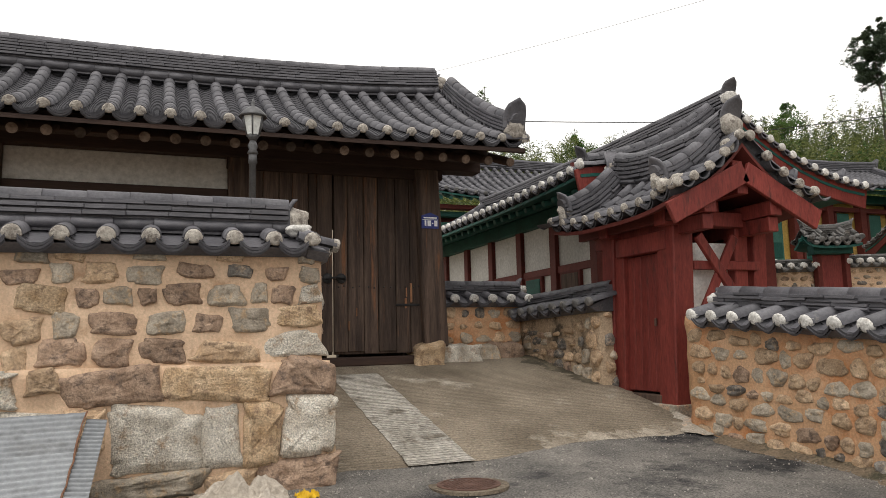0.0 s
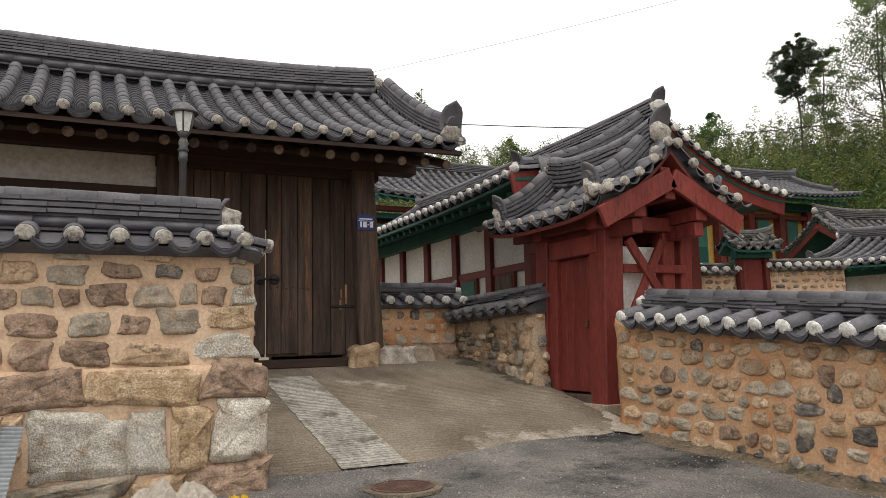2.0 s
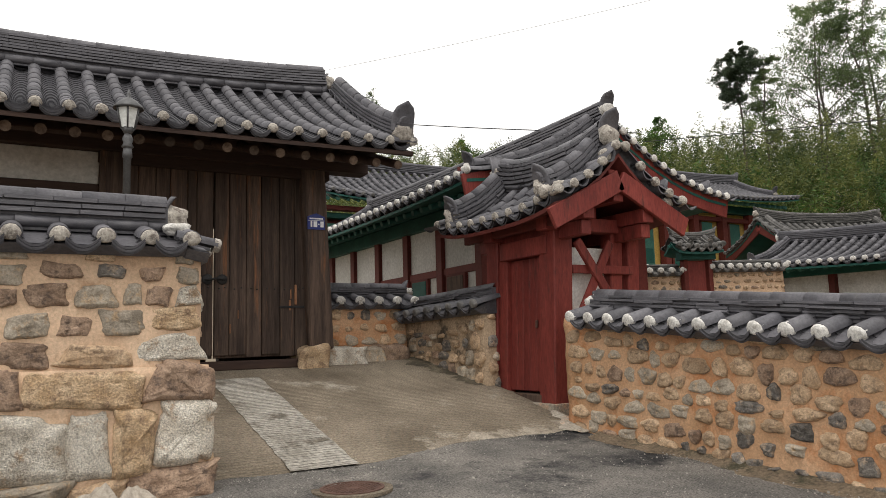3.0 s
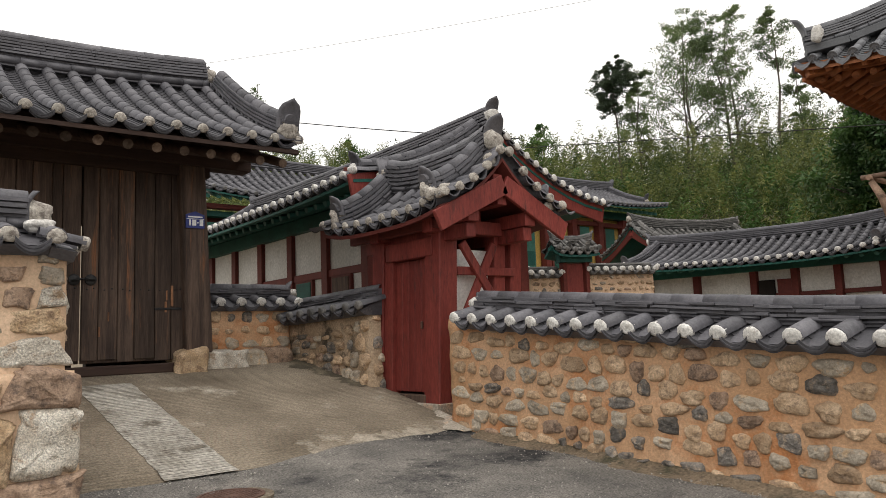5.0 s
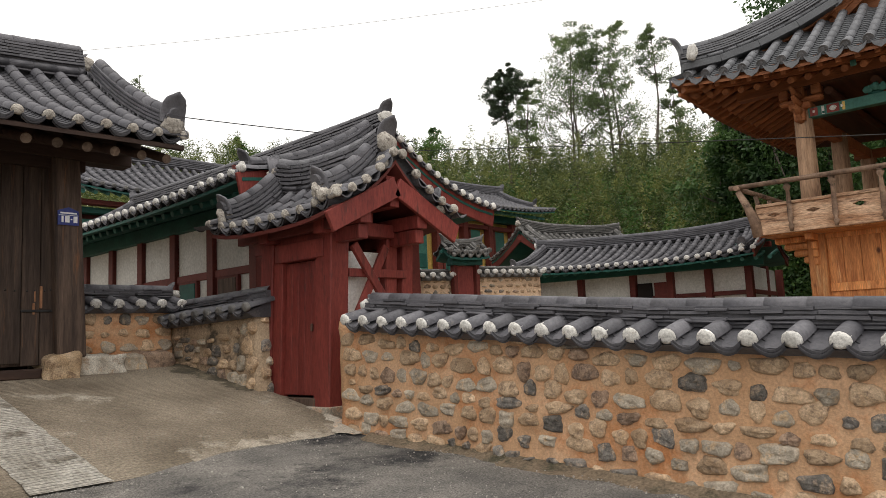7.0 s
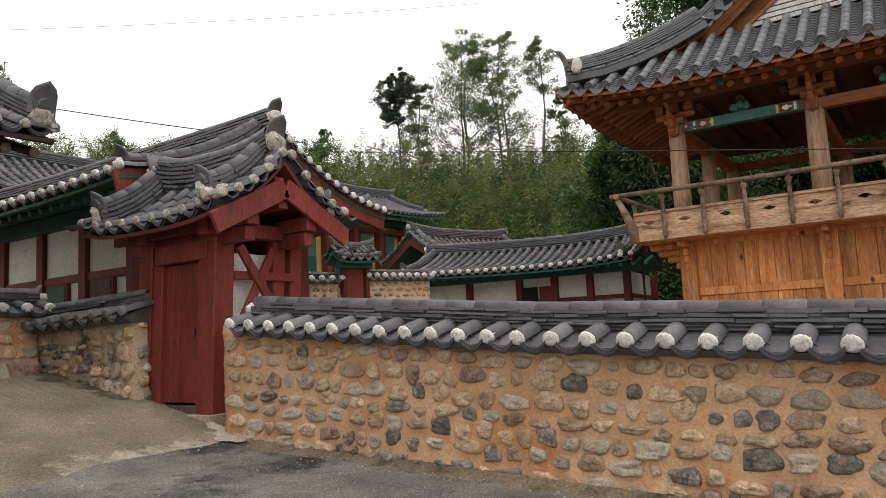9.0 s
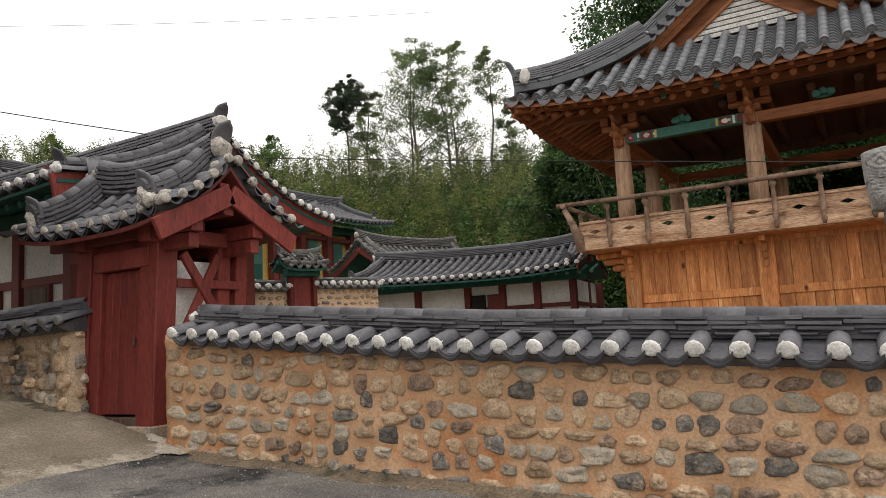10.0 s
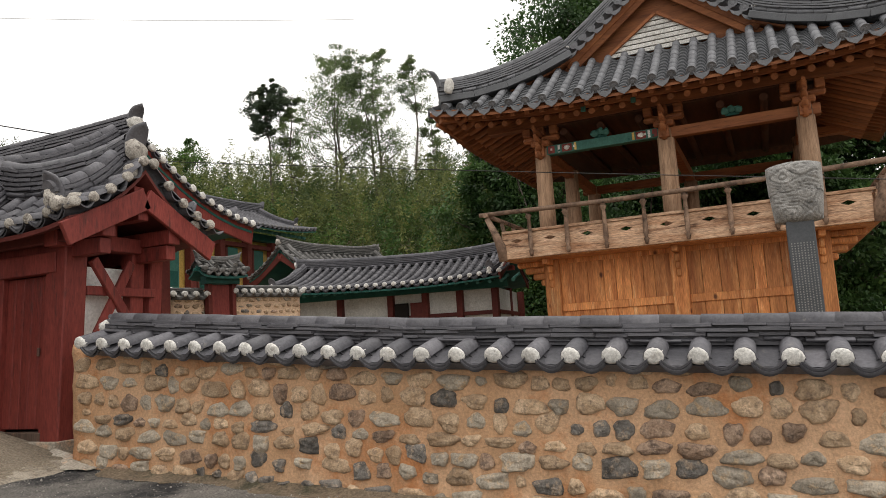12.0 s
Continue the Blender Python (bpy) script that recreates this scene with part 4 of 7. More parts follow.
def left_wall():
    wall = thing("wall_west", (-1.5, 6.5, 0.3), "pale mud wall of rough stones on large granite blocks, under a tiled coping", "wall", kind="structure")
    g = lambda s: 0.33
    up = mortar_face("wall_body", (-6.0, 6.2), (1.30, 6.2), lambda s: 1.2, lambda s: 2.30, 0.7, MUD_PALE, wall, (0, -1), rough=0.018)
    low = mortar_face("wall_footing", (-6.0, 6.175), (1.36, 6.175), g, lambda s: 1.36, 0.75, MUD_PALE, wall, (0, -1), rough=0.02)
    lay_stones(up, (-6.0, 6.2, 0), (1, 0, 0), (0, -1, 0), courses(4.85, lambda s: 1.36, lambda s: 2.29, (0.145, 0.195), (0.19, 0.42), (0.03, 0.075), 5, 0.012), ANGULAR, 0.04)
    # course by course: kind, left, right, bottom, top
    top_row = [("y", -0.99, -0.77, 2.15, 2.25), ("s", -0.74, -0.51, 2.17, 2.26), ("y", -0.19, 0.04, 2.18, 2.27), ("s", 0.44, 0.66, 2.18, 2.25), ("y", 1.1, 1.24, 2.17, 2.26)]
    row_1 = [("b", -1.08, -0.84, 1.99, 2.11), ("y", -0.76, -0.61, 2.0, 2.16), ("s", -0.54, -0.29, 2.01, 2.17), ("y", -0.22, 0.04, 1.99, 2.15), ("b", 0.14, 0.41, 2.05, 2.17), ("d", 0.53, 0.72, 2.05, 2.16), ("b", 0.84, 1.01, 2.03, 2.15), ("y", 1.11, 1.29, 2.02, 2.15)]
    row_2 = [("o", -0.98, -0.64, 1.77, 1.99), ("b", -0.58, -0.43, 1.81, 1.97), ("y", -0.38, -0.18, 1.83, 1.98), ("b", -0.14, -0.01, 1.83, 1.97), ("b", 0.05, 0.34, 1.83, 2.0), ("y", 0.39, 0.66, 1.81, 2.0), ("y", 0.72, 0.85, 1.84, 2.01), ("b", 0.89, 1.07, 1.83, 1.99), ("g", 1.11, 1.30, 1.84, 1.99)]
    row_3 = [("s", -1.06, -0.8, 1.54, 1.75), ("y", -0.74, -0.55, 1.58, 1.78), ("b", -0.5, -0.13, 1.61, 1.78), ("y", -0.07, 0.21, 1.59, 1.78), ("b", 0.27, 0.48, 1.6, 1.76), ("y", 0.54, 0.88, 1.62, 1.81), ("o", 0.92, 1.30, 1.64, 1.83)]
    row_4 = [("s", -1.05, -0.88, 1.31, 1.53), ("b", -0.84, -0.5, 1.37, 1.58), ("b", -0.45, -0.17, 1.36, 1.58), ("b", -0.12, 0.23, 1.38, 1.57), ("s", 0.28, 0.77, 1.36, 1.54), ("g", 0.84, 1.31, 1.39, 1.61)]
    ledge = [("s", -0.88, -0.67, 1.18, 1.35), ("b", -0.62, 0.04, 1.07, 1.35), ("o", 0.09, 0.87, 1.06, 1.34), ("b", 0.92, 1.38, 1.08, 1.38), ("g", -1.7, -0.95, 1.08, 1.34), ("s", -2.5, -1.75, 1.06, 1.33), ("g", -3.4, -2.6, 1.06, 1.33)]
    footing = [("g", -0.33, 0.34, 0.56, 1.04), ("g", 0.36, 0.63, 0.53, 1.03), ("o", 0.66, 0.95, 0.54, 1.02), ("g", 0.97, 1.40, 0.60, 1.07), ("s", -0.62, -0.36, 0.70, 1.05), ("g", -1.5, -0.66, 0.45, 1.03), ("g", -2.4, -1.55, 0.45, 1.03)]
    bottom = [("y", -0.39, 0.36, 0.36, 0.55), ("b", 0.77, 1.43, 0.30, 0.58), ("s", 0.38, 0.75, 0.30, 0.51), ("y", -1.4, -0.45, 0.30, 0.43)]
    for body, y, proud, rows in ((up, 6.2, 0.028, (top_row, row_1, row_2, row_3, row_4)), (low, 6.175, 0.06, (ledge, footing, bottom))):
        for row in rows:
            for kind, x0, x1, z0, z1 in row:
                fine = body is low
                me = stone_mesh(KIND[kind], int(rng.integers(1000, 9000)), True, 44 if fine else 32, 14 if fine else 8, 0.26 if fine else 0.36, 0.42 if fine else 0.22)
                lay_stones(body, (0, y, 0), (1, 0, 0), (0, -1, 0), [(x0 - 0.012, x1 + 0.012, z0 - 0.008, z1 + 0.008)] if fine else [(x0, x1, z0, z1)], [me], proud)
    # the free end, seen edge on
    lay_stones(up, (1.30, 6.2, 0), (0, 1, 0), (1, 0, 0), courses(0.65, lambda s: 1.36, lambda s: 2.29, (0.14, 0.2), (0.2, 0.35), (0.04, 0.08), 8, 0.01), ANGULAR, 0.04)
    lay_stones(low, (1.37, 6.12, 0), (0, 1, 0), (1, 0, 0), courses(0.75, lambda s: 0.33, lambda s: 1.35, (0.24, 0.4), (0.3, 0.5), (0.04, 0.07), 9, 0.01), BLOCKS, 0.05)
    coping(wall, (-6.0, 6.04, 2.30), (1.19, 6.04, 2.31), (0, -1), 0.31, TILE, GREY_ENDS, half=0.42, rise=0.14, stack=0.26, r=0.078, ends=(False, True), orn=0.15, lime=LIME_OLD, courses_n=3, cap=0.075, rough=0.6, cut=(0.0, 0.14), band=0.42)
    # the last tiles turn and run down over the free end
    roof = part("end_coping", _coping_bed(Vector((1.16, 6.04, 2.30)), Vector((1.34, 6.04, 2.27)), Vector((0, 0.42, 0)), 0.10), TILE, wall)
    for y in (6.10, 6.40, 6.70):
        m = pose(1.40, y, 2.325, 12, 0, 90)
        pieces("verge_tile", cover_tile(TILE, 0.07, 0.33), [m], roof)
        pieces("end_plaster", GREY_ENDS[0], [m], roof)
    lump(roof, (1.12, 6.28, 2.47), (0.11, 0.10, 0.055), LIME)


left_wall()


def back_walls():
    wall = thing("wall_gate_side", (4.8, 10.8, 1.3), "short ochre stone wall beside the wooden gate, under a tiled coping", "wall", kind="structure")
    body = mortar_face("wall_body", (4.05, 10.78), (5.62, 10.78), lambda s: 1.25, lambda s: 2.12, 0.5, MUD, wall, (0, -1), rough=0.012)
    lay_stones(body, (4.05, 10.78, 0), (1, 0, 0), (0, -1, 0), courses(1.55, lambda s: 1.42, lambda s: 2.1, (0.13, 0.18), (0.17, 0.3), (0.04, 0.08), 15, 0.015), ROUND, 0.03)
    coping(wall, (4.0, 10.62, 2.10), (5.62, 10.62, 2.10), (0, -1), 0.31, TILE, WHITE_ENDS, half=0.40, rise=0.15, stack=0.14, r=0.07, ends=(False, True), orn=0.15, lime=LIME, courses_n=3)
    wall = thing("wall_link", (5.6, 9.6, 1.0), "low stone wall with damp stains between the two gates, tiled on top", "wall", kind="structure")
    base = lambda s: ground_z(5.5, 10.7 - s) - 0.02
    body = mortar_face("wall_body", (5.52, 10.75), (5.67, 8.64), base, lambda s: 1.90, 0.5, MUD_DAMP, wall, (-1, 0), rough=0.014)
    lay_stones(body, (5.52, 10.75, 0), (0.14, -2.13, 0), (-1, 0, 0), courses(2.1, base, lambda s: 1.72 - 0.12 * math.sin(s * 2), (0.17, 0.27), (0.13, 0.27), (0.02, 0.06), 17, 0.02, (0.02, 0.05)), ROUND, 0.045, SLATY, base)
    lay_stones(body, (5.69, 8.62, 0), (1, 0, 0), (0, -1, 0), courses(0.2, lambda s: 0.8, lambda s: 1.85, (0.10, 0.18), (0.12, 0.2), (0.02, 0.05), 18, 0.02), ROUND, 0.03)
    coping(wall, (5.33, 10.7, 1.86), (5.47, 8.60, 1.93), (-1, 0), 0.30, TILE, DARK_ENDS, half=0.40, rise=0.15, stack=0.14, r=0.07, courses_n=3)


back_walls()


def footing_stones():
    """Granite blocks at the foot of the gate post and the short wall."""
    for i, (a, b, c, d, z0, z1) in enumerate(((3.50, 3.95, 10.06, 10.6, 1.2, 1.47), (3.93, 4.58, 10.18, 10.75, 1.18, 1.43), (4.57, 4.92, 10.30, 10.78, 1.18, 1.42), (4.90, 5.36, 10.36, 10.8, 1.18, 1.45))):
        bm = bmesh.new()
        add_box(bm, (a, c, z0 - 0.15), (b, d, z1), 0.035)
        bmesh.ops.subdivide_edges(bm, edges=bm.edges[:], cuts=5, use_grid_fill=True)
        for v in bm.verts:
            v.co += Vector((noise.noise(v.co * 5), noise.noise(v.co * 5 + Vector((9, 0, 0))), noise.noise(v.co * 5 + Vector((0, 9, 0))))) * 0.065
        ob = part("foundation_stone", bm, (OCHRE_STONE, GRANITE, STONE_GREY, STONE_BROWN)[i], None, "", True)
        tagged(ob, "rough granite footing block at the foot of a wall", "stone", "footing stones")


footing_stones()


def gable_roof(roof, owner, r0, r1, n, half, drop, spacing, mat, pan_mat, ends, stack=0.4, width=0.3, courses_n=5, sag=0.1, lift=0.12, ridge_lift=0.15, verge=True, verge_stack=0.2, lime=None, back=True, single=True, deck=None, orn=0.3, side=(1, 1), r=0.075, verge_from=0.12, shields=(True, True), power=3, cap=0.07, step=0.1, ridge_single=True, half_back=None, drop_back=None, verge_ends=None, verge_in=0.3, verge_front=True, rough=1.0, cut=(0.0, 0.0), band=0.30, verge_orn=None):
    """A ridged roof: r0 to r1 is the top of the tiles (left to right seen from the front), n points to the front."""
    r0, r1, n = Vector(r0), Vector(r1), Vector((*n, 0)).normalized()
    dz = Vector((0, 0, -drop))
    S, L, H = sweep(r0 + n * half + dz, r1 + n * half + dz, r0, r1, sag, lift, ridge_lift, power, side)
    tiled_slope(roof, S, L, H, spacing, mat, pan_mat, ends, single=single, r=r, step=step)
    slab("roof_deck", lambda a, b: S(a * L, b) - Vector((0, 0, 0.085)), 24, 6, 0.05, deck or DARK_BEAM, roof)
    hb, db = half_back or half, drop_back if drop_back is not None else drop
    B, LB, HB = sweep(r1 - n * hb + Vector((0, 0, -db)), r0 - n * hb + Vector((0, 0, -db)), r1, r0, sag, lift, ridge_lift, power, side[::-1])
    if back:
        tiled_slope(roof, B, LB, HB, spacing, mat, pan_mat, ends, single=False, r=r, step=0.2)
        slab("roof_deck", lambda a, b: B(a * LB, b) - Vector((0, 0, 0.085)), 24, 6, 0.05, deck or DARK_BEAM, roof)
    k = 16
    pts = [S(L * i / k, 1.0) + Vector((0, 0, 0.02)) for i in range(k + 1)]
    ridge_stack("ridge", owner, pts, width, stack, mat, courses_n, cap, shields, orn, lime=lime, single=ridge_single, rough=rough, cut=cut, band=band)
    if verge:
        for u, on in ((verge_in, side[0]), (L - verge_in, side[1])):
            if not on:
                continue
            sets = [(S, u)] + ([(B, LB - u)] if back else [])
            for F, uu in sets:
                p = [F(uu, verge_from + (0.97 - verge_from) * i / 8) + Vector((0, 0, 0.05)) for i in range(9)]
                ridge_stack("verge_ridge", owner, p, width * 0.8, verge_stack, mat, max(2, courses_n - 2), cap, (True, False), verge_orn or orn * 0.85, lime=lime, single=ridge_single, rough=rough)
    for s, on, out in ((0.0, side[0], r0 - r1), (L, side[1], r1 - r0)):
        if on and verge and verge_ends:
            if verge_front:
                verge_tiles(roof, S, s, out, H, mat, verge_ends, r * 0.92)
            if back:
                verge_tiles(roof, B, LB - s, out, HB, mat, verge_ends, r * 0.92)
    return S, L, H


# ---- the tall dark wooden gate
def wooden_gate():
    gate = thing("gatehouse", (1.5, 10.6, 1.2), "tall dark-stained wooden gatehouse with double plank doors and a tiled roof", "gate")
    D = 10.3
    roof = block("roof", (-7.5, 10.2, 4.42), (4.65, 12.3, 4.55), DARK_BEAM, gate, "grey tiled gable roof with a tall ridge")
    S, L, H = gable_roof(roof, gate, (-8.0, 11.2, 5.36), (4.62, 11.2, 5.36), (0, -1), 2.47, 1.25, 0.3205, TILE, TILE_PAN, GREY_ENDS, stack=0.42, width=0.34, courses_n=6, sag=0.10, lift=0.06, ridge_lift=0.26, verge_stack=0.26, lime=LIME_OLD, orn=0.13, side=(0, 1), power=3, r=0.08, shields=(False, True), verge_ends=GREY_ENDS, cap=0.085, rough=0.45, cut=(0.0, 0.30), band=0.34, verge_from=0.0, verge_orn=0.30, verge_in=0.12)
    # round rafters, their sawn ends showing under the eave
    raft = bmesh.new()
    tube(raft, [(0, 0, 0), (0, 1.75, 0.62)], [0.062, 0.07], 12)
    me = bpy.data.meshes.new("rafter")
    raft.to_mesh(me)
    raft.free()
    me.materials.append(DARK_BEAM)
    me.materials.append(END_GRAIN)
    me.polygons[len(me.polygons) - 2].material_index = 1
    pieces("rafter", me, [pose(4.556 - 0.3386 * k, 9.0 + rng.uniform(-0.02, 0.02), 3.955 - 0.001 * k) for k in range(32)], roof)
    block("fascia", (-8, 8.90, 4.075), (4.75, 8.96, 4.145), DARK_BEAM, roof)
    # frame
    block("wall_beam", (-8, 10.12, 4.06), (4.6, 10.42, 4.36), DARK_BEAM, gate)
    block("purlin", (-8, 9.62, 4.12), (4.5, 9.82, 4.30), DARK_BEAM, gate)
    block("lintel", (0.84, 10.2, 3.92), (4.0, 10.4, 4.07), DARK_BEAM, gate)
    for x0, x1 in ((3.66, 4.02), (0.86, 1.16), (-2.05, -1.84)):
        ob = block("post", (x0, 10.14, 1.42 if x0 > 3 else 1.2), (x1, 10.44, 4.07), DARK_WOOD, gate, bevel=0.02)
        if x0 > 3:
            # this post leans inwards
            ob.data.transform(Matrix(((1, 0, -0.042, 0.06), (0, 1, 0, 0), (0, 0, 1, 0), (0, 0, 0, 1))))
    block("infill", (-1.84, 10.28, 3.62), (0.86, 10.36, 4.06), WHITEWASH, gate, "white plaster panel")
    block("rail", (-1.84, 10.22, 3.46), (0.86, 10.40, 3.625), DARK_BEAM, gate)
    block("lower_wall", (-1.84, 10.28, 1.2), (0.86, 10.38, 3.46), MUD_PALE, gate)
    block("threshold", (1.1, 10.15, 1.17), (3.7, 10.45, 1.30), DARK_BEAM, gate, bevel=0.02)
    for leaf, (x0, x1) in (("left", (1.18, 2.321)), ("right", (2.339, 3.66))):
        door = block("door", (x0, 10.34, 1.34), (x1, 10.37, 3.93), DARK_WOOD, gate, "dark plank door leaf with worn brown scars")
        cuts = np.cumsum(rng.uniform(0.7, 1.4, 6))
        cuts = [x0] + [x0 + (x1 - x0) * float(c) / float(cuts[-1]) for c in cuts]
        for a, b in zip(cuts, cuts[1:]):
            block("plank", (a + 0.004, 10.295 + rng.uniform(-0.008, 0.006), 1.33 + rng.uniform(0, 0.05)), (b - 0.004, 10.338, 3.93), DARK_WOOD, door)
            for z in (2.30,):
                for q in (0.3, 0.7):
                    lump(door, (a + (b - a) * q, 10.285, z + float(rng.uniform(-0.015, 0.015))), (0.013, 0.01, 0.013), BLACK_IRON, "nail_head")
        for _ in range(5):
            # slivers torn from the lower boards
            px, pz, ph = float(rng.uniform(x0 + 0.1, x1 - 0.1)), float(rng.uniform(1.5, 2.2)), float(rng.uniform(0.10, 0.30))
            block("splinter_scar", (px, 10.278, pz), (px + float(rng.uniform(0.015, 0.05)), 10.30, pz + ph), SCAR, door, "bare brown wood where the surface tore away", 0.006)
    bm = bmesh.new()
    for x in (2.24, 2.44):
        bmesh.ops.create_uvsphere(bm, u_segments=12, v_segments=6, radius=0.05, matrix=Matrix.Translation((x, 10.28, 2.42)) @ Matrix.Diagonal((1.5, 0.5, 1.5, 1)))
    part("door_knocker", bm, BLACK_IRON, gate, "black iron knocker plates")
    bm = bmesh.new()
    tube(bm, [(2.2, 10.24, 2.40), (2.34, 10.22, 2.43), (2.48, 10.24, 2.41)], [0.014, 0.014, 0.014], 6)
    part("door_bolt", bm, BLACK_IRON, gate)
    block("hinge_strap", (3.25, 10.27, 2.02), (3.62, 10.295, 2.055), BLACK_IRON, gate)
    # back wall closing the gate passage
    for x0, x1, z0 in ((-7.5, 2.60, 1.0), (2.60, 2.80, 3.42), (2.80, 4.3, 1.0)):
        block("back_wall", (x0, 12.0, z0), (x1, 12.2, 4.5), DARK_WOOD, gate)
    block("side_wall", (3.9, 10.44, 1.0), (4.02, 12.0, 4.5), DARK_WOOD, gate)
    # address plate on the post
    plate = thing("address_plate", (3.74, 10.13, 3.2), "blue enamel address plate screwed to the gate post", "sign")
    bm = bmesh.new()
    pts = [(3.62, 3.16), (3.885, 3.16), (3.885, 3.35), (3.755, 3.40), (3.62, 3.35)]
    lo = [bm.verts.new((x, 10.115, z)) for x, z in pts]
    hi = [bm.verts.new((x, 10.13, z)) for x, z in pts]
    bm.faces.new(lo)
    bm.faces.new(hi[::-1])
    for i in range(5):
        bm.faces.new((lo[i], hi[i], hi[(i + 1) % 5], lo[(i + 1) % 5]))
    part("plate", bm, SIGN_BLUE, plate)
    bm = bmesh.new()
    for x0, x1, z0, z1 in ((3.65, 3.855, 3.31, 3.33), (3.665, 3.69, 3.195, 3.28), (3.71, 3.765, 3.195, 3.28), (3.78, 3.80, 3.23, 3.245), (3.815, 3.865, 3.195, 3.28), (3.63, 3.875, 3.288, 3.294)):
        add_box(bm, (x0, 10.109, z0), (x1, 10.116, z1), 0)
    part("lettering", bm, SIGN_WHITE, plate, "white unreadable bars")


wooden_gate()


def street_lamp():
    x, y = 0.94, 8.1
    lamp = thing("street_lamp", (x, y, 0.7), "grey cast lamp post with a six-sided glass lantern", "street lamp")
    z0 = ground_z(x, y) - 0.02
    pole("post", [(x, y, z0), (x, y, 3.48), (x, y, 3.49), (x, y, 3.60)], [0.04, 0.038, 0.05, 0.042], LAMP_GREY, lamp)
    pole("collar", [(x, y, 3.58), (x, y, 3.60), (x, y, 3.64), (x, y, 3.68), (x, y, 3.74)], [0.04, 0.062, 0.042, 0.056, 0.032], LAMP_GREY, lamp)
    six = lambda r, z: [Vector((x + r * math.cos(radians(60 * k + 20)), y + r * math.sin(radians(60 * k + 20)), z)) for k in range(6)]
    lo, hi = six(0.075, 3.80), six(0.12, 4.015)
    for k in range(6):
        bm = bmesh.new()
        q = [lo[k], lo[(k + 1) % 6], hi[(k + 1) % 6], hi[k]]
        bm.faces.new([bm.verts.new(p) for p in q])
        part("pane", bm, LAMP_GLASS, lamp)
        pole("glazing_bar", [lo[k], hi[k]], [0.009, 0.011], LAMP_GREY, lamp, seg=6)
    pole("bulb", [(x, y, 3.80), (x, y, 3.84), (x, y, 3.94), (x, y, 3.96)], [0.02, 0.035, 0.035, 0.015], SIGN_WHITE, lamp)
    pole("lantern_base", [(x, y, 3.73), (x, y, 3.76), (x, y, 3.805)], [0.03, 0.05, 0.074], LAMP_GREY, lamp, seg=6)
    pole("lantern_roof", [(x, y, 4.005), (x, y, 4.025), (x, y, 4.09), (x, y, 4.125), (x, y, 4.135), (x, y, 4.16), (x, y, 4.23)], [0.155, 0.155, 0.09, 0.04, 0.02, 0.024, 0.004], LAMP_GREY, lamp, seg=12)


street_lamp()


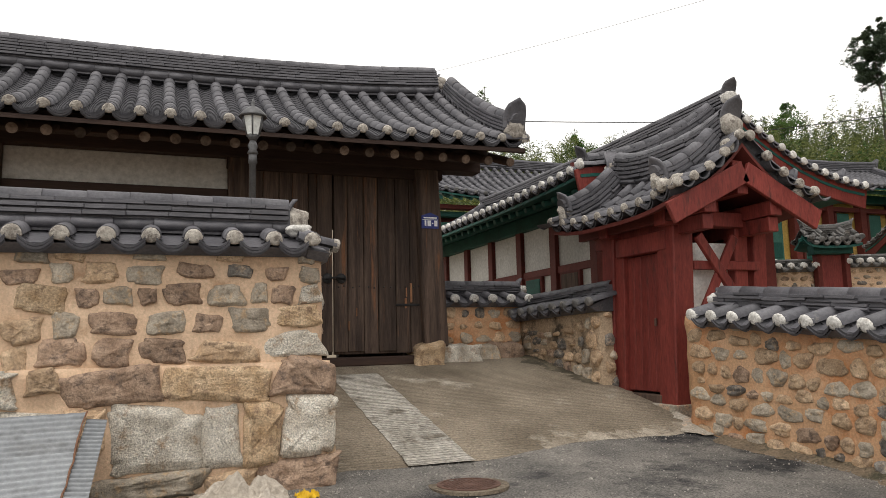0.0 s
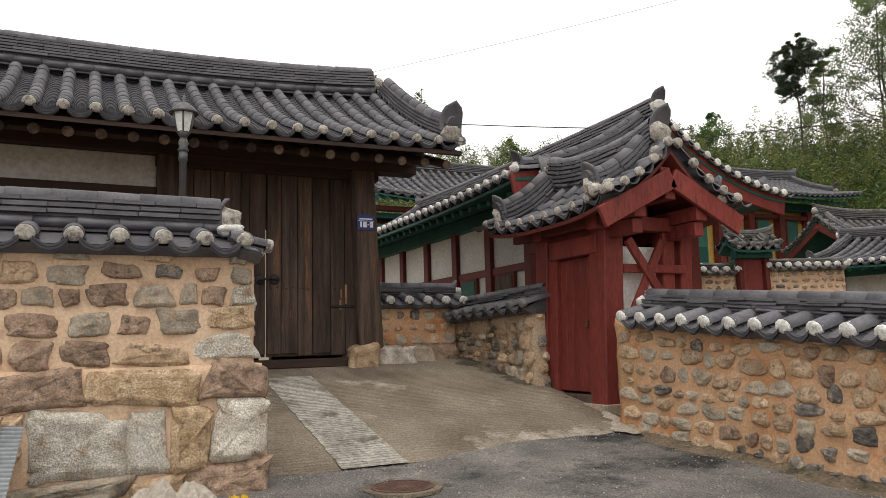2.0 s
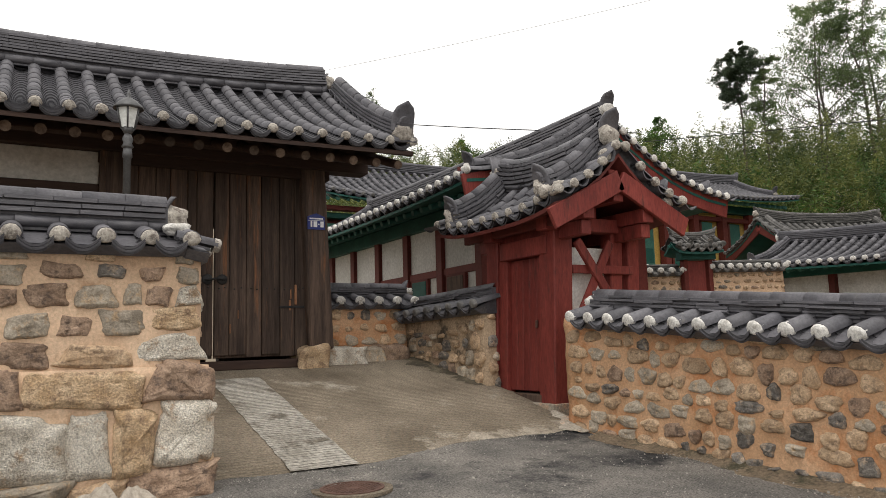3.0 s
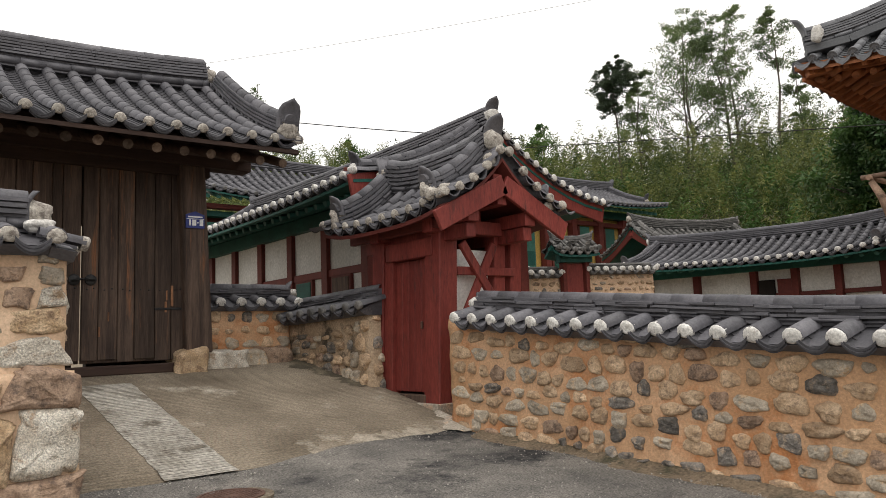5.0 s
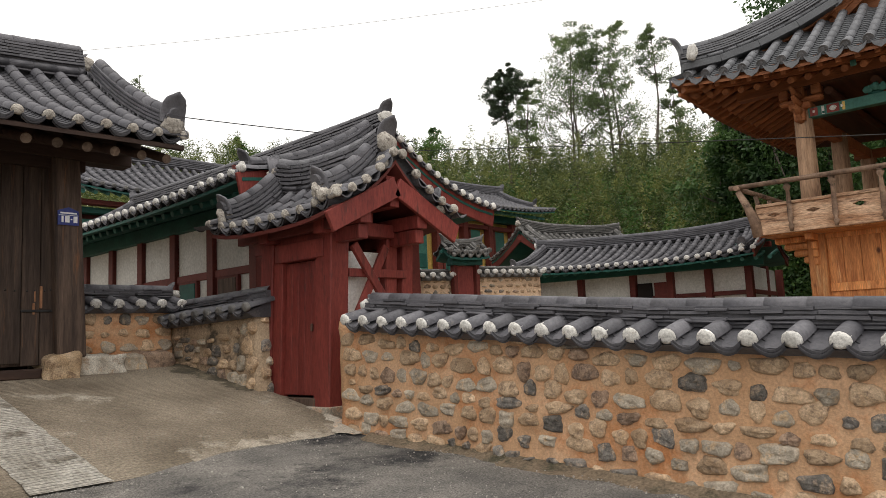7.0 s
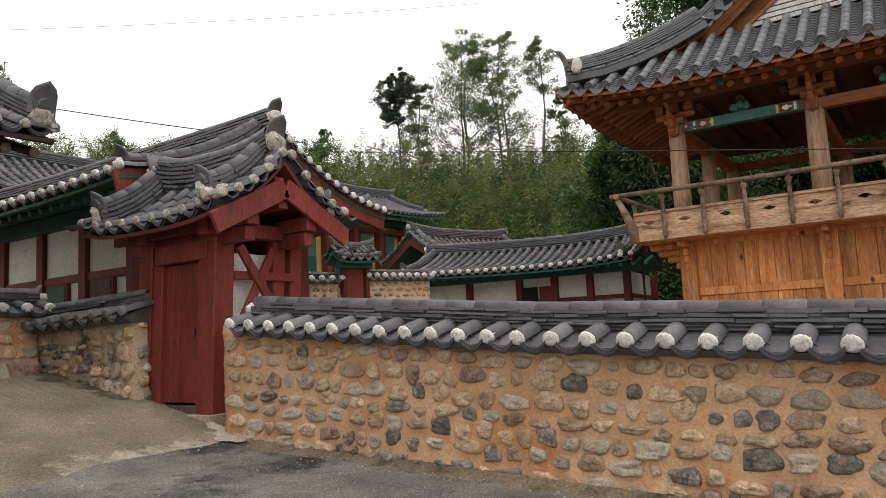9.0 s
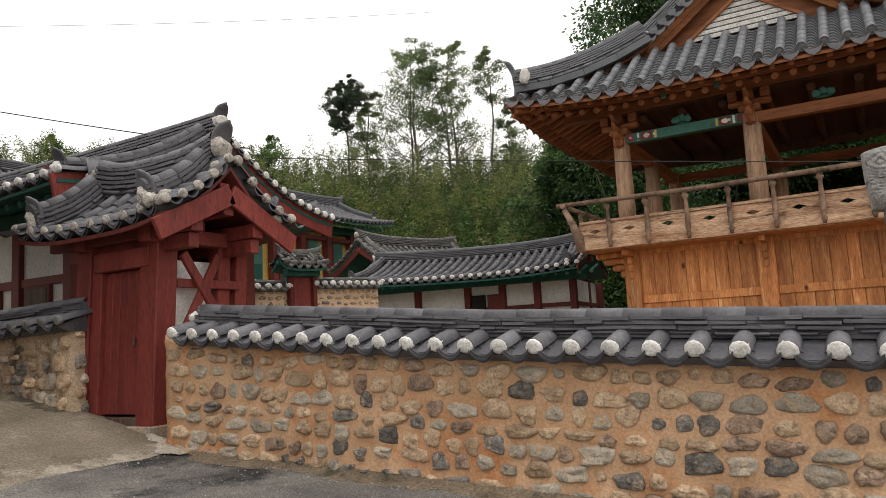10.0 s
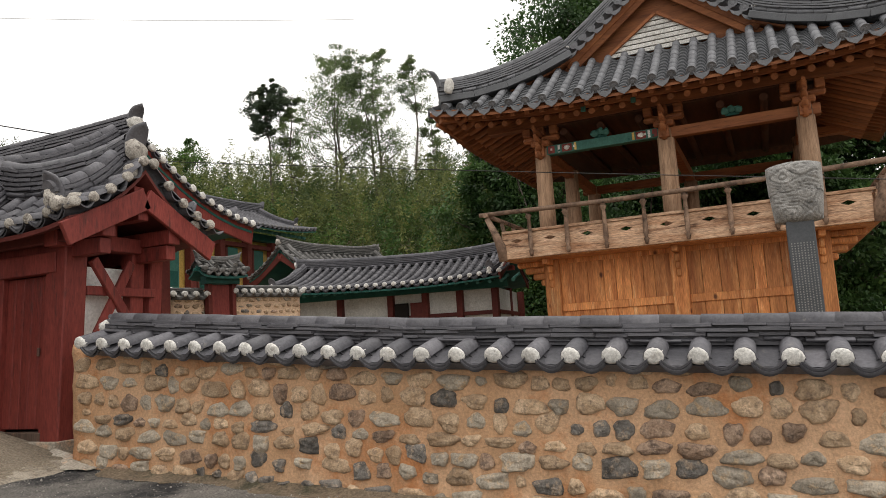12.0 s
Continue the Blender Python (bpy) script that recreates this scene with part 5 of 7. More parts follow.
# ---- the small red gate
def red_gate():
    gate = thing("red_gate", (6.6, 7.9, 0.6), "small red-painted gate with a plank door and a steep tiled roof", "gate")
    roof = block("roof", (6.42, 6.80, 3.46), (6.58, 9.4, 3.58), RED, gate, "dark tiled gable roof with heavy lime-set ridges")
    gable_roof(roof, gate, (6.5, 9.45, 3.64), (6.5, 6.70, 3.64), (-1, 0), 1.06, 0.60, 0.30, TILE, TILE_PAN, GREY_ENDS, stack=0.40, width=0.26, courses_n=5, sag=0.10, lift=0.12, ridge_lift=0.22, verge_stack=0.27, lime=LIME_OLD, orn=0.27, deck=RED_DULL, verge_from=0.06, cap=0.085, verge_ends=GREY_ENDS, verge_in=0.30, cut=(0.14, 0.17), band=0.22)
    for p, q in (((5.50, 6.98, 3.27), (0.12, 0.11, 0.10)), ((5.42, 6.84, 3.22), (0.09, 0.09, 0.08)), ((5.66, 6.86, 3.30), (0.10, 0.10, 0.08)), ((5.52, 9.15, 3.30), (0.10, 0.09, 0.10)), ((6.42, 6.80, 4.02), (0.10, 0.08, 0.14)), ((6.30, 6.72, 3.72), (0.09, 0.06, 0.10)), ((7.35, 6.74, 3.20), (0.09, 0.07, 0.07))):
        lump(roof, p, q, LIME_OLD)
    for s in (-1, 1):
        # bargeboards, stepped timbers and purlin ends under the gable
        beam("bargeboard", (6.5 + s * 1.12, 6.70, 2.87), (6.5, 6.70, 3.42), 0.055, 0.26, RED, gate)
        block("purlin", (6.5 + s * 0.5 - 0.09, 6.74, 2.92), (6.5 + s * 0.5 + 0.09, 9.3, 3.10), RED, gate)
        block("bracket_beam", (6.5 + s * 0.5 - 0.075, 6.80, 2.73), (6.5 + s * 0.5 + 0.075, 9.1, 2.91), RED, gate)
    block("ridge_purlin", (6.42, 6.74, 3.16), (6.58, 9.3, 3.33), RED, gate)
    block("cross_beam", (5.7, 7.22, 2.84), (7.5, 7.42, 3.02), RED, gate)
    block("king_post", (6.42, 7.25, 3.02), (6.58, 7.40, 3.20), RED, gate)
    block("cross_beam", (5.7, 8.45, 2.84), (7.5, 8.65, 3.02), RED, gate)
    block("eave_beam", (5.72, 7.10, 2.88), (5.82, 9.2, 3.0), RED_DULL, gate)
    for x0, x1, y0, y1, name in ((5.85, 6.15, 7.14, 7.44, "post"), (5.85, 6.13, 8.42, 8.70, "post"), (6.86, 7.07, 7.2, 7.42, "post"), (7.17, 7.38, 7.2, 7.42, "post"), (7.0, 7.2, 8.45, 8.65, "post")):
        block(name, (x0, y0, 0.45), (x1, y1, 2.9), RED, gate, bevel=0.015)
    block("lintel", (5.83, 7.40, 2.56), (6.05, 8.45, 2.80), RED, gate)
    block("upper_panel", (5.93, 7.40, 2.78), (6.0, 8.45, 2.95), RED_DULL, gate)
    block("jamb", (5.88, 7.44, 0.66), (6.02, 7.50, 2.58), RED, gate)
    block("jamb", (5.88, 8.22, 0.66), (6.02, 8.42, 2.58), RED, gate)
    door = block("door", (5.985, 7.50, 0.78), (6.02, 8.22, 2.56), RED_DULL, gate, "red plank door with worn paint and a small ring pull")
    for i in range(5):
        a = 7.50 + 0.144 * i
        block("plank", (5.945 + rng.uniform(0, 0.005), a + 0.004, 0.79), (5.985, a + 0.14, 2.55), RED, door)
    block("door_handle", (5.915, 7.60, 1.62), (5.945, 7.64, 1.72), IRON, door)
    block("sill", (5.86, 7.40, 0.62), (6.12, 8.45, 0.76), DARK_WOOD, gate, "grey weathered sill board")
    block("step", (5.78, 7.1, 0.42), (6.2, 8.75, 0.665), FLAGSTONE, gate)
    # plastered side with a crossed brace
    # this panel's brightness is painted in, as the roof shades it
    block("infill", (6.15, 7.34, 0.5), (7.2, 7.38, 2.66), LIT_WHITE, gate, "white plaster panel behind the brace")
    block("side_rail", (6.15, 7.27, 2.30), (7.2, 7.335, 2.41), RED, gate)
    beam("brace", (6.20, 7.235, 2.72), (6.90, 7.235, 1.75), 0.06, 0.12, RED, gate)
    beam("brace", (6.80, 7.262, 2.72), (6.15, 7.262, 1.62), 0.05, 0.12, RED, gate)
    block("infill", (6.13, 8.5, 0.5), (7.0, 8.54, 2.8), WHITEWASH, gate)
    block("back_panel", (7.2, 7.42, 0.5), (7.26, 8.5, 2.8), RED_DULL, gate)
    # the old frame leans: its feet stand off towards the hall
    lean = Matrix(((1, 0, 0, 0), (0, 1, -0.062, 0.062 * 2.75 + 0.11), (0, 0, 1, 0), (0, 0, 0, 1)))
    for ob in gate.children_recursive:
        if ob.name.split(".")[0] in ("post", "jamb", "door", "plank", "door_handle", "sill", "step", "infill", "back_panel"):
            ob.data.transform(lean)


red_gate()


def rafters(parent, name, mats, places, r=0.06, length=1.0, square=False):
    bm = bmesh.new()
    if square:
        add_box(bm, (-r, 0, -r), (r, length, r), 0.01)
    else:
        tube(bm, [(0, 0, 0), (0, length, 0)], [r, r], 10)
    me = bpy.data.meshes.new(name)
    bm.to_mesh(me)
    bm.free()
    me.materials.append(mats)
    pieces(name, me, places, parent)


# ---- the long hall with green eaves behind the red gate
def long_hall():
    hall = thing("hall", (9, 14, 0.9), "long white-walled hall with red timbers and green eaves", "house")
    roof = block("roof", (8.9, 9.6, 4.98), (9.1, 19.4, 5.12), RED, hall, "grey tiled roof with white lime tile ends")
    gable_roof(roof, hall, (9.0, 19.6, 5.22), (9.0, 9.5, 5.22), (-1, 0), 3.0, 1.25, 0.31, TILE, TILE_PAN, WHITE_ENDS, stack=0.34, width=0.3, courses_n=4, sag=0.24, lift=0.10, ridge_lift=0.06, verge_stack=0.2, lime=LIME, orn=0.26, deck=GREEN, verge_from=0.08, verge_ends=WHITE_ENDS, verge_front=False)
    rafters(roof, "rafter", GREEN, [pose(6.16, 10.0 + 0.33 * k, 3.80, 15, 0, -90) for k in range(28)], 0.055, 1.2)
    for s in (-1, 1):
        beam("bargeboard", (9 + s * 3.05, 9.54, 3.88), (9 + s * 1.5, 9.54, 4.19), 0.06, 0.36, RED, hall)
        beam("bargeboard", (9 + s * 1.5, 9.54, 4.19), (9, 9.54, 5.06), 0.06, 0.36, RED, hall)
        rafters(hall, "gable_purlin", RED_DULL, [pose(9 + s * q, 9.62, 5.0 - q * 0.36) for q in (0.3, 1.2, 2.1)], 0.09, 1.4)
    block("gable_panel", (6.6, 10.72, 3.6), (11.2, 10.78, 4.5), RED_DULL, hall)
    # walls
    X = 7.15
    wall = block("wall", (X, 10.8, 0.8), (X + 0.15, 19.2, 4.0), WHITEWASH, hall, "white plaster wall")
    block("wall", (X, 10.8, 0.8), (10.9, 10.95, 4.0), WHITEWASH, hall)
    block("eave_beam", (X - 0.14, 10.5, 3.70), (X + 0.1, 19.3, 3.98), GREEN, hall)
    for y in np.arange(10.9, 19.3, 1.42):
        block("post", (X - 0.09, y - 0.11, 0.8), (X + 0.05, y + 0.11, 3.75), RED_DULL, hall)
    for z0, z1 in ((2.72, 2.86), (1.9, 2.02)):
        block("rail", (X - 0.05, 10.8, z0), (X + 0.05, 19.2, z1), RED_DULL, hall)
    for k, y in enumerate(np.arange(11.4, 18.8, 1.42)):
        f = block("window", (X - 0.07, y, 2.02), (X + 0.04, y + 0.7, 2.72), RED_DULL, hall)
        block("shutter", (X - 0.085, y + 0.06, 2.06), (X - 0.06, y + 0.64, 2.68), GREEN if k % 2 else DARK_WOOD, f)
    block("corner_post", (10.75, 10.7, 0.8), (10.98, 10.93, 3.9), RED_DULL, hall)


long_hall()


# ---- the wide roof behind the hall
def rear_hall():
    hall = thing("rear_hall", (12, 24, 1.5), "large hall with a broad grey tiled roof and green bracketed eaves", "house")
    roof = block("roof", (7.2, 23.5, 7.3), (16.8, 23.7, 7.45), GREEN, hall, "broad grey tiled roof")
    gable_roof(roof, hall, (6.9, 23.6, 7.62), (17.2, 23.6, 7.62), (0, -1), 2.9, 1.62, 0.33, TILE, TILE_PAN, DARK_ENDS, stack=0.34, courses_n=4, sag=0.16, lift=0.36, ridge_lift=0.1, lime=LIME, back=False, deck=GREEN, orn=0.3, step=0.3, verge=False)
    for k, (z0, z1, y) in enumerate(((5.45, 5.62, 21.6), (5.66, 5.8, 21.3), (5.1, 5.3, 21.8))):
        block("eave_beam", (7.2, y, z0), (16.6, y + 0.3, z1), (GREEN, RED_DULL, GREEN_PALE)[k], hall)
    rafters(roof, "rafter", GREEN_PALE, [pose(7.1 + 0.34 * k, 20.85, 5.92, 20, 0, 0) for k in range(28)], 0.06, 1.3)
    block("wall", (7.4, 22.0, 1.0), (16.4, 22.2, 5.6), RED_DULL, hall)
    for x in np.arange(7.5, 15.2, 1.9):
        block("post", (x, 21.85, 1.0), (x + 0.28, 22.1, 5.2), RED_DULL, hall)
        w = block("window", (x + 0.5, 21.95, 1.9), (x + 1.5, 22.02, 4.6), GREEN, hall)
        for i in range(4):
            block("muntin", (x + 0.52 + 0.24 * i, 21.93, 1.95), (x + 0.56 + 0.24 * i, 21.96, 4.55), GREEN_PALE, w)


rear_hall()


# ---- low house beyond the courtyard
def low_house():
    h = thing("low_house", (20.3, 11.3, 0.7), "low white-plastered house with red posts and upswept tiled roof", "house")
    K = 1.66
    e0, e1 = Vector((18.34, 14.21, 3.29)), Vector((19.43, 6.85, 3.15))
    d = Vector((e1.x - e0.x, e1.y - e0.y, 0)).normalized()
    n = Vector((d.y, -d.x, 0))
    back = -n * 2.5
    up = Vector((0, 0, 0.82))
    r0, r1 = e0 + back + up + d * 0.7, e1 + back + up
    roof = beam("roof", r0 - Vector((0, 0, 0.3)), r1 - Vector((0, 0, 0.3)), 0.24, 0.14, RED, h, "grey tiled roof with white lime tile ends")
    gable_roof(roof, h, e0 + back + up, e1 + back + up, (n.x, n.y), 2.5, 0.82, 0.29, TILE, TILE_PAN, WHITE_ENDS, stack=0.30, width=0.28, courses_n=4, sag=0.12, lift=0.20, ridge_lift=0.25, verge_stack=0.16, side=(0.4, 1), lime=LIME, orn=0.24, deck=GREEN, verge_from=0.05, step=0.2, power=2.4)
    along = lambda s, out, z: tuple(e0 + d * s * K - n * out * K + Vector((0, 0, (z - 2.72) * K)))
    ang = math.degrees(math.atan2(-n.y, -n.x)) - 90
    rafters(roof, "rafter", GREEN_PALE, [pose(*along(0.18 + 0.205 * k, 0.10, 2.62), 12, 0, ang) for k in range(23)], 0.055, 1.1)
    beam("eave_beam", along(0.2, 0.62, 2.62), along(4.5, 0.62, 2.62), 0.2, 0.26, GREEN, h)
    beam("wall", along(0.35, 0.75, 1.5), along(4.25, 0.75, 1.5), 0.12, 2.1 * K, WHITEWASH, h, "white plaster wall")
    beam("side_wall", along(4.25, 0.75, 1.5), along(4.25, 2.7, 1.5), 0.12, 2.1 * K, WHITEWASH, h)
    for s in (0.35, 1.27, 2.28, 2.95, 3.60, 4.25):
        beam("post", along(s, 0.68, 0.3), along(s, 0.68, 2.6), 0.19, 0.19, RED_DULL, h)
    for s in (1.3, 2.7):
        beam("post", along(4.25, 0.68 + s, 0.3), along(4.25, 0.68 + s, 2.6), 0.19, 0.19, RED_DULL, h)
    beam("rail", along(0.35, 0.68, 2.12), along(4.25, 0.68, 2.12), 0.07, 0.12, RED_DULL, h)
    beam("side_rail", along(4.3, 0.7, 2.12), along(4.3, 2.7, 2.12), 0.07, 0.12, RED_DULL, h)
    for s in (1.62, 3.15):
        f = beam("window", along(s, 0.67, 1.92), along(s + 0.36, 0.67, 1.92), 0.10, 0.42, RED_DULL, h)
        beam("shutter", along(s + 0.05, 0.645, 1.92), along(s + 0.31, 0.645, 1.92), 0.06, 0.32, DARK_WOOD, f)
    beam("doorway", along(2.36, 0.655, 1.6), along(2.62, 0.655, 1.6), 0.08, 2.6, DARK, h)
    beam("door_leaf", along(2.66, 0.66, 1.6), along(2.90, 0.66, 1.6), 0.06, 2.6, RED_DULL, h)
    for s in (0, 1):
        a = e1 - (n * 5.0 if s else n * 0)
        beam("bargeboard", a + Vector((0, 0, 0.10)), e1 + back + Vector((0, 0, 0.98)), 0.06, 0.22, RED_DULL, h)
    pm = [e1 - n * (0.1 + 0.24 * k) - d * 0.02 + Vector((0, 0, 0.20 + 1.02 * (1 - abs(0.24 * k + 0.1 - 2.5) / 2.5))) for k in range(21)]
    pieces("end_plaster", WHITE_ENDS[0], [Matrix.Translation(p) @ pose(0, 0, 0, 0, 0, math.degrees(math.atan2(d.y, d.x)) + 90) @ Matrix.Diagonal((0.8, 0.9, 0.8, 1)) for p in pm], roof)
    beam("gable_infill", e1 - d * 0.65 - n * 1.1 + Vector((0, 0, 0.17)), e1 - d * 0.65 - n * 3.9 + Vector((0, 0, 0.17)), 0.06, 0.64, GREEN, h)


low_house()


# ---- second house roof behind it
def far_house():
    h = thing("far_house", (25.5, 16.5, 1.2), "house with a weathered tiled roof and red gable boards", "house")
    r0, r1 = Vector((22.95, 16.90, 5.28)), Vector((28.2, 15.55, 5.32))
    d = (r1 - r0).normalized()
    n = Vector((d.y, -d.x, 0))
    roof = beam("roof", r0 - Vector((0, 0, 0.2)), r1 - Vector((0, 0, 0.2)), 0.2, 0.12, RED, h, "weathered grey tiled roof")
    gable_roof(roof, h, r0, r1, (n.x, n.y), 1.9, 1.02, 0.30, TILE_OLD, TILE_OLD, WHITE_ENDS, stack=0.36, width=0.30, courses_n=4, sag=0.12, lift=0.15, ridge_lift=0.18, verge_stack=0.18, lime=LIME_OLD, orn=0.2, deck=GREEN, verge_from=0.05, step=0.2, verge_ends=DARK_ENDS)
    for s in (-1, 1):
        beam("bargeboard", r0 + n * (1.9 * s) - Vector((0, 0, 1.2)) + d * 0.05, r0 + d * 0.05 - Vector((0, 0, 0.15)), 0.06, 0.3, RED_DULL, h)
    beam("wall", r0 + d * 1.0 + n * 1.35 - Vector((0, 0, 3.0)), r1 - d * 1.0 + n * 1.35 - Vector((0, 0, 3.0)), 0.12, 3.6, WHITEWASH, h)
    beam("gable_wall", r0 + d * 1.0 + n * 1.2 - Vector((0, 0, 2.7)), r0 + d * 1.0 - n * 1.2 - Vector((0, 0, 2.7)), 0.12, 3.6, GREEN, h)


far_house()


# ---- painted pavilion, courtyard gate and courtyard wall further back
def pavilion():
    p = thing("pavilion", (24, 22.3, 1.8), "painted pavilion with red posts, ochre panels and green doors", "pavilion")
    K = 1.35
    big = lambda x, y, z: (x * K, y * K, 1.5 + (z - 1.5) * K)
    roof = block("roof", big(14.2, 16.9, 6.2), big(22.0, 17.1, 6.35), GREEN, p, "grey tiled roof with upswept corners")
    gable_roof(roof, p, big(13.6, 17.0, 6.55), big(22.05, 17.0, 6.55), (0, -1), 2.4 * K, 1.0 * K, 0.32, TILE, TILE_PAN, DARK_ENDS, stack=0.42, courses_n=4, sag=0.16, lift=0.30, ridge_lift=0.16, lime=LIME_OLD, back=False, deck=GREEN, orn=0.32, step=0.3, verge_from=0.3)
    rafters(roof, "rafter", GREEN_PALE, [pose(18.7 + 0.36 * k, 19.95, 6.80, 14, 0, 0) for k in range(30)], 0.07, 1.3)
    block("eave_beam", big(13.9, 15.35, 5.22), big(21.6, 15.6, 5.46), GREEN, p)
    block("lintel", big(13.9, 15.42, 4.95), big(21.6, 15.56, 5.08), RED_DULL, p)
    block("wall", big(13.9, 15.66, 2.6), big(21.6, 15.8, 5.3), YELLOW, p, "ochre yellow plaster panels")
    for k, x in enumerate(np.arange(14.0, 21.4, 1.3)):
        block("post", big(x, 15.38, 2.6), big(x + 0.22, 15.62, 5.3), RED_DULL, p)
        dr = block("door", big(x + 0.52, 15.56, 3.5), big(x + 1.02, 15.64, 4.92), GREEN_PALE, p, "green panel door")
        block("door_frame", big(x + 0.44, 15.54, 3.4), big(x + 0.52, 15.66, 4.95), RED_DULL, dr)
        block("panel", big(x + 0.58, 15.545, 3.56), big(x + 0.96, 15.565, 4.0), GREEN, dr)
    block("terrace", big(13.3, 14.8, 0.6), big(22.0, 16.2, 3.38), STONE, p)


pavilion()


def courtyard_gate():
    X, Y = 13.66, 11.83
    g = thing("courtyard_gate", (X, Y, 0.8), "small red gate with a green frieze in the courtyard wall", "gate")
    d = Vector((0.92, -0.39, 0)).normalized()
    n = Vector((d.y, -d.x, 0))
    at = lambda s, o, z: Vector((X, Y, z)) + d * s + n * o
    roof = beam("roof", at(-0.6, 0, 3.50), at(0.6, 0, 3.50), 0.12, 0.08, GREEN, g, "small weathered tiled roof")
    gable_roof(roof, g, at(-0.54, 0, 3.62), at(0.54, 0, 3.62), (n.x, n.y), 0.42, 0.22, 0.20, TILE_OLD, TILE_OLD, DARK_ENDS, stack=0.15, width=0.2, courses_n=2, sag=0.03, lift=0.05, ridge_lift=0.08, verge_stack=0.08, orn=0.13, r=0.05, deck=GREEN, step=0.2, cap=0.05)
    beam("frieze", at(-0.42, 0.1, 3.26), at(0.42, 0.1, 3.26), 0.3, 0.2, GREEN, g)
    for s in (-0.3, 0.3):
        beam("post", at(s, 0.1, 0.8), at(s, 0.1, 3.2), 0.13, 0.13, RED_DULL, g)
    beam("post", at(0.62, -0.3, 0.8), at(0.62, -0.3, 3.2), 0.12, 0.12, RED_DULL, g)
    dr = beam("door", at(-0.26, 0.06, 2.0), at(0.26, 0.06, 2.0), 0.05, 2.3, RED, g, "red plank door")
    beam("door_handle", at(0.16, 0.12, 2.3), at(0.19, 0.12, 2.3), 0.03, 0.06, IRON, dr)
    wall = thing("wall_courtyard", (X, Y, 0.8), "rubble courtyard wall with small tiled copings", "wall", kind="structure")
    for a, b, z, o in ((-1.15, -0.35, 2.88, 0.0), (0.36, 2.2, 2.95, 0.0), (-2.6, -0.95, 3.02, -0.6)):
        p0, p1 = at(a, o, 0), at(b, o, 0)
        body = mortar_face("wall_body", (p0.x, p0.y), (p1.x, p1.y), lambda s: 0.8, lambda s: z, 0.4, MUD_PALE, wall, (n.x, n.y), rough=0.01, nz=8)
        lay_stones(body, p0, d, n, courses(b - a, lambda s: 1.7, lambda s: z - 0.04, (0.08, 0.13), (0.10, 0.22), (0.03, 0.06), int(a * 10) + 40, 0.015), ROUND, 0.03)
        coping(wall, at(a, o + 0.14, z), at(b, o + 0.14, z), (n.x, n.y), 0.24, TILE_OLD, WHITE_ENDS, half=0.3, rise=0.1, stack=0.08, r=0.05, courses_n=2, cap=0.05)


courtyard_gate()


# ---- the new timber pavilion on its raised plank base
DISC = [disc_end(TILE_NEW, 0.09)]
DRIP = drip_face(TILE_NEW, 0.31)


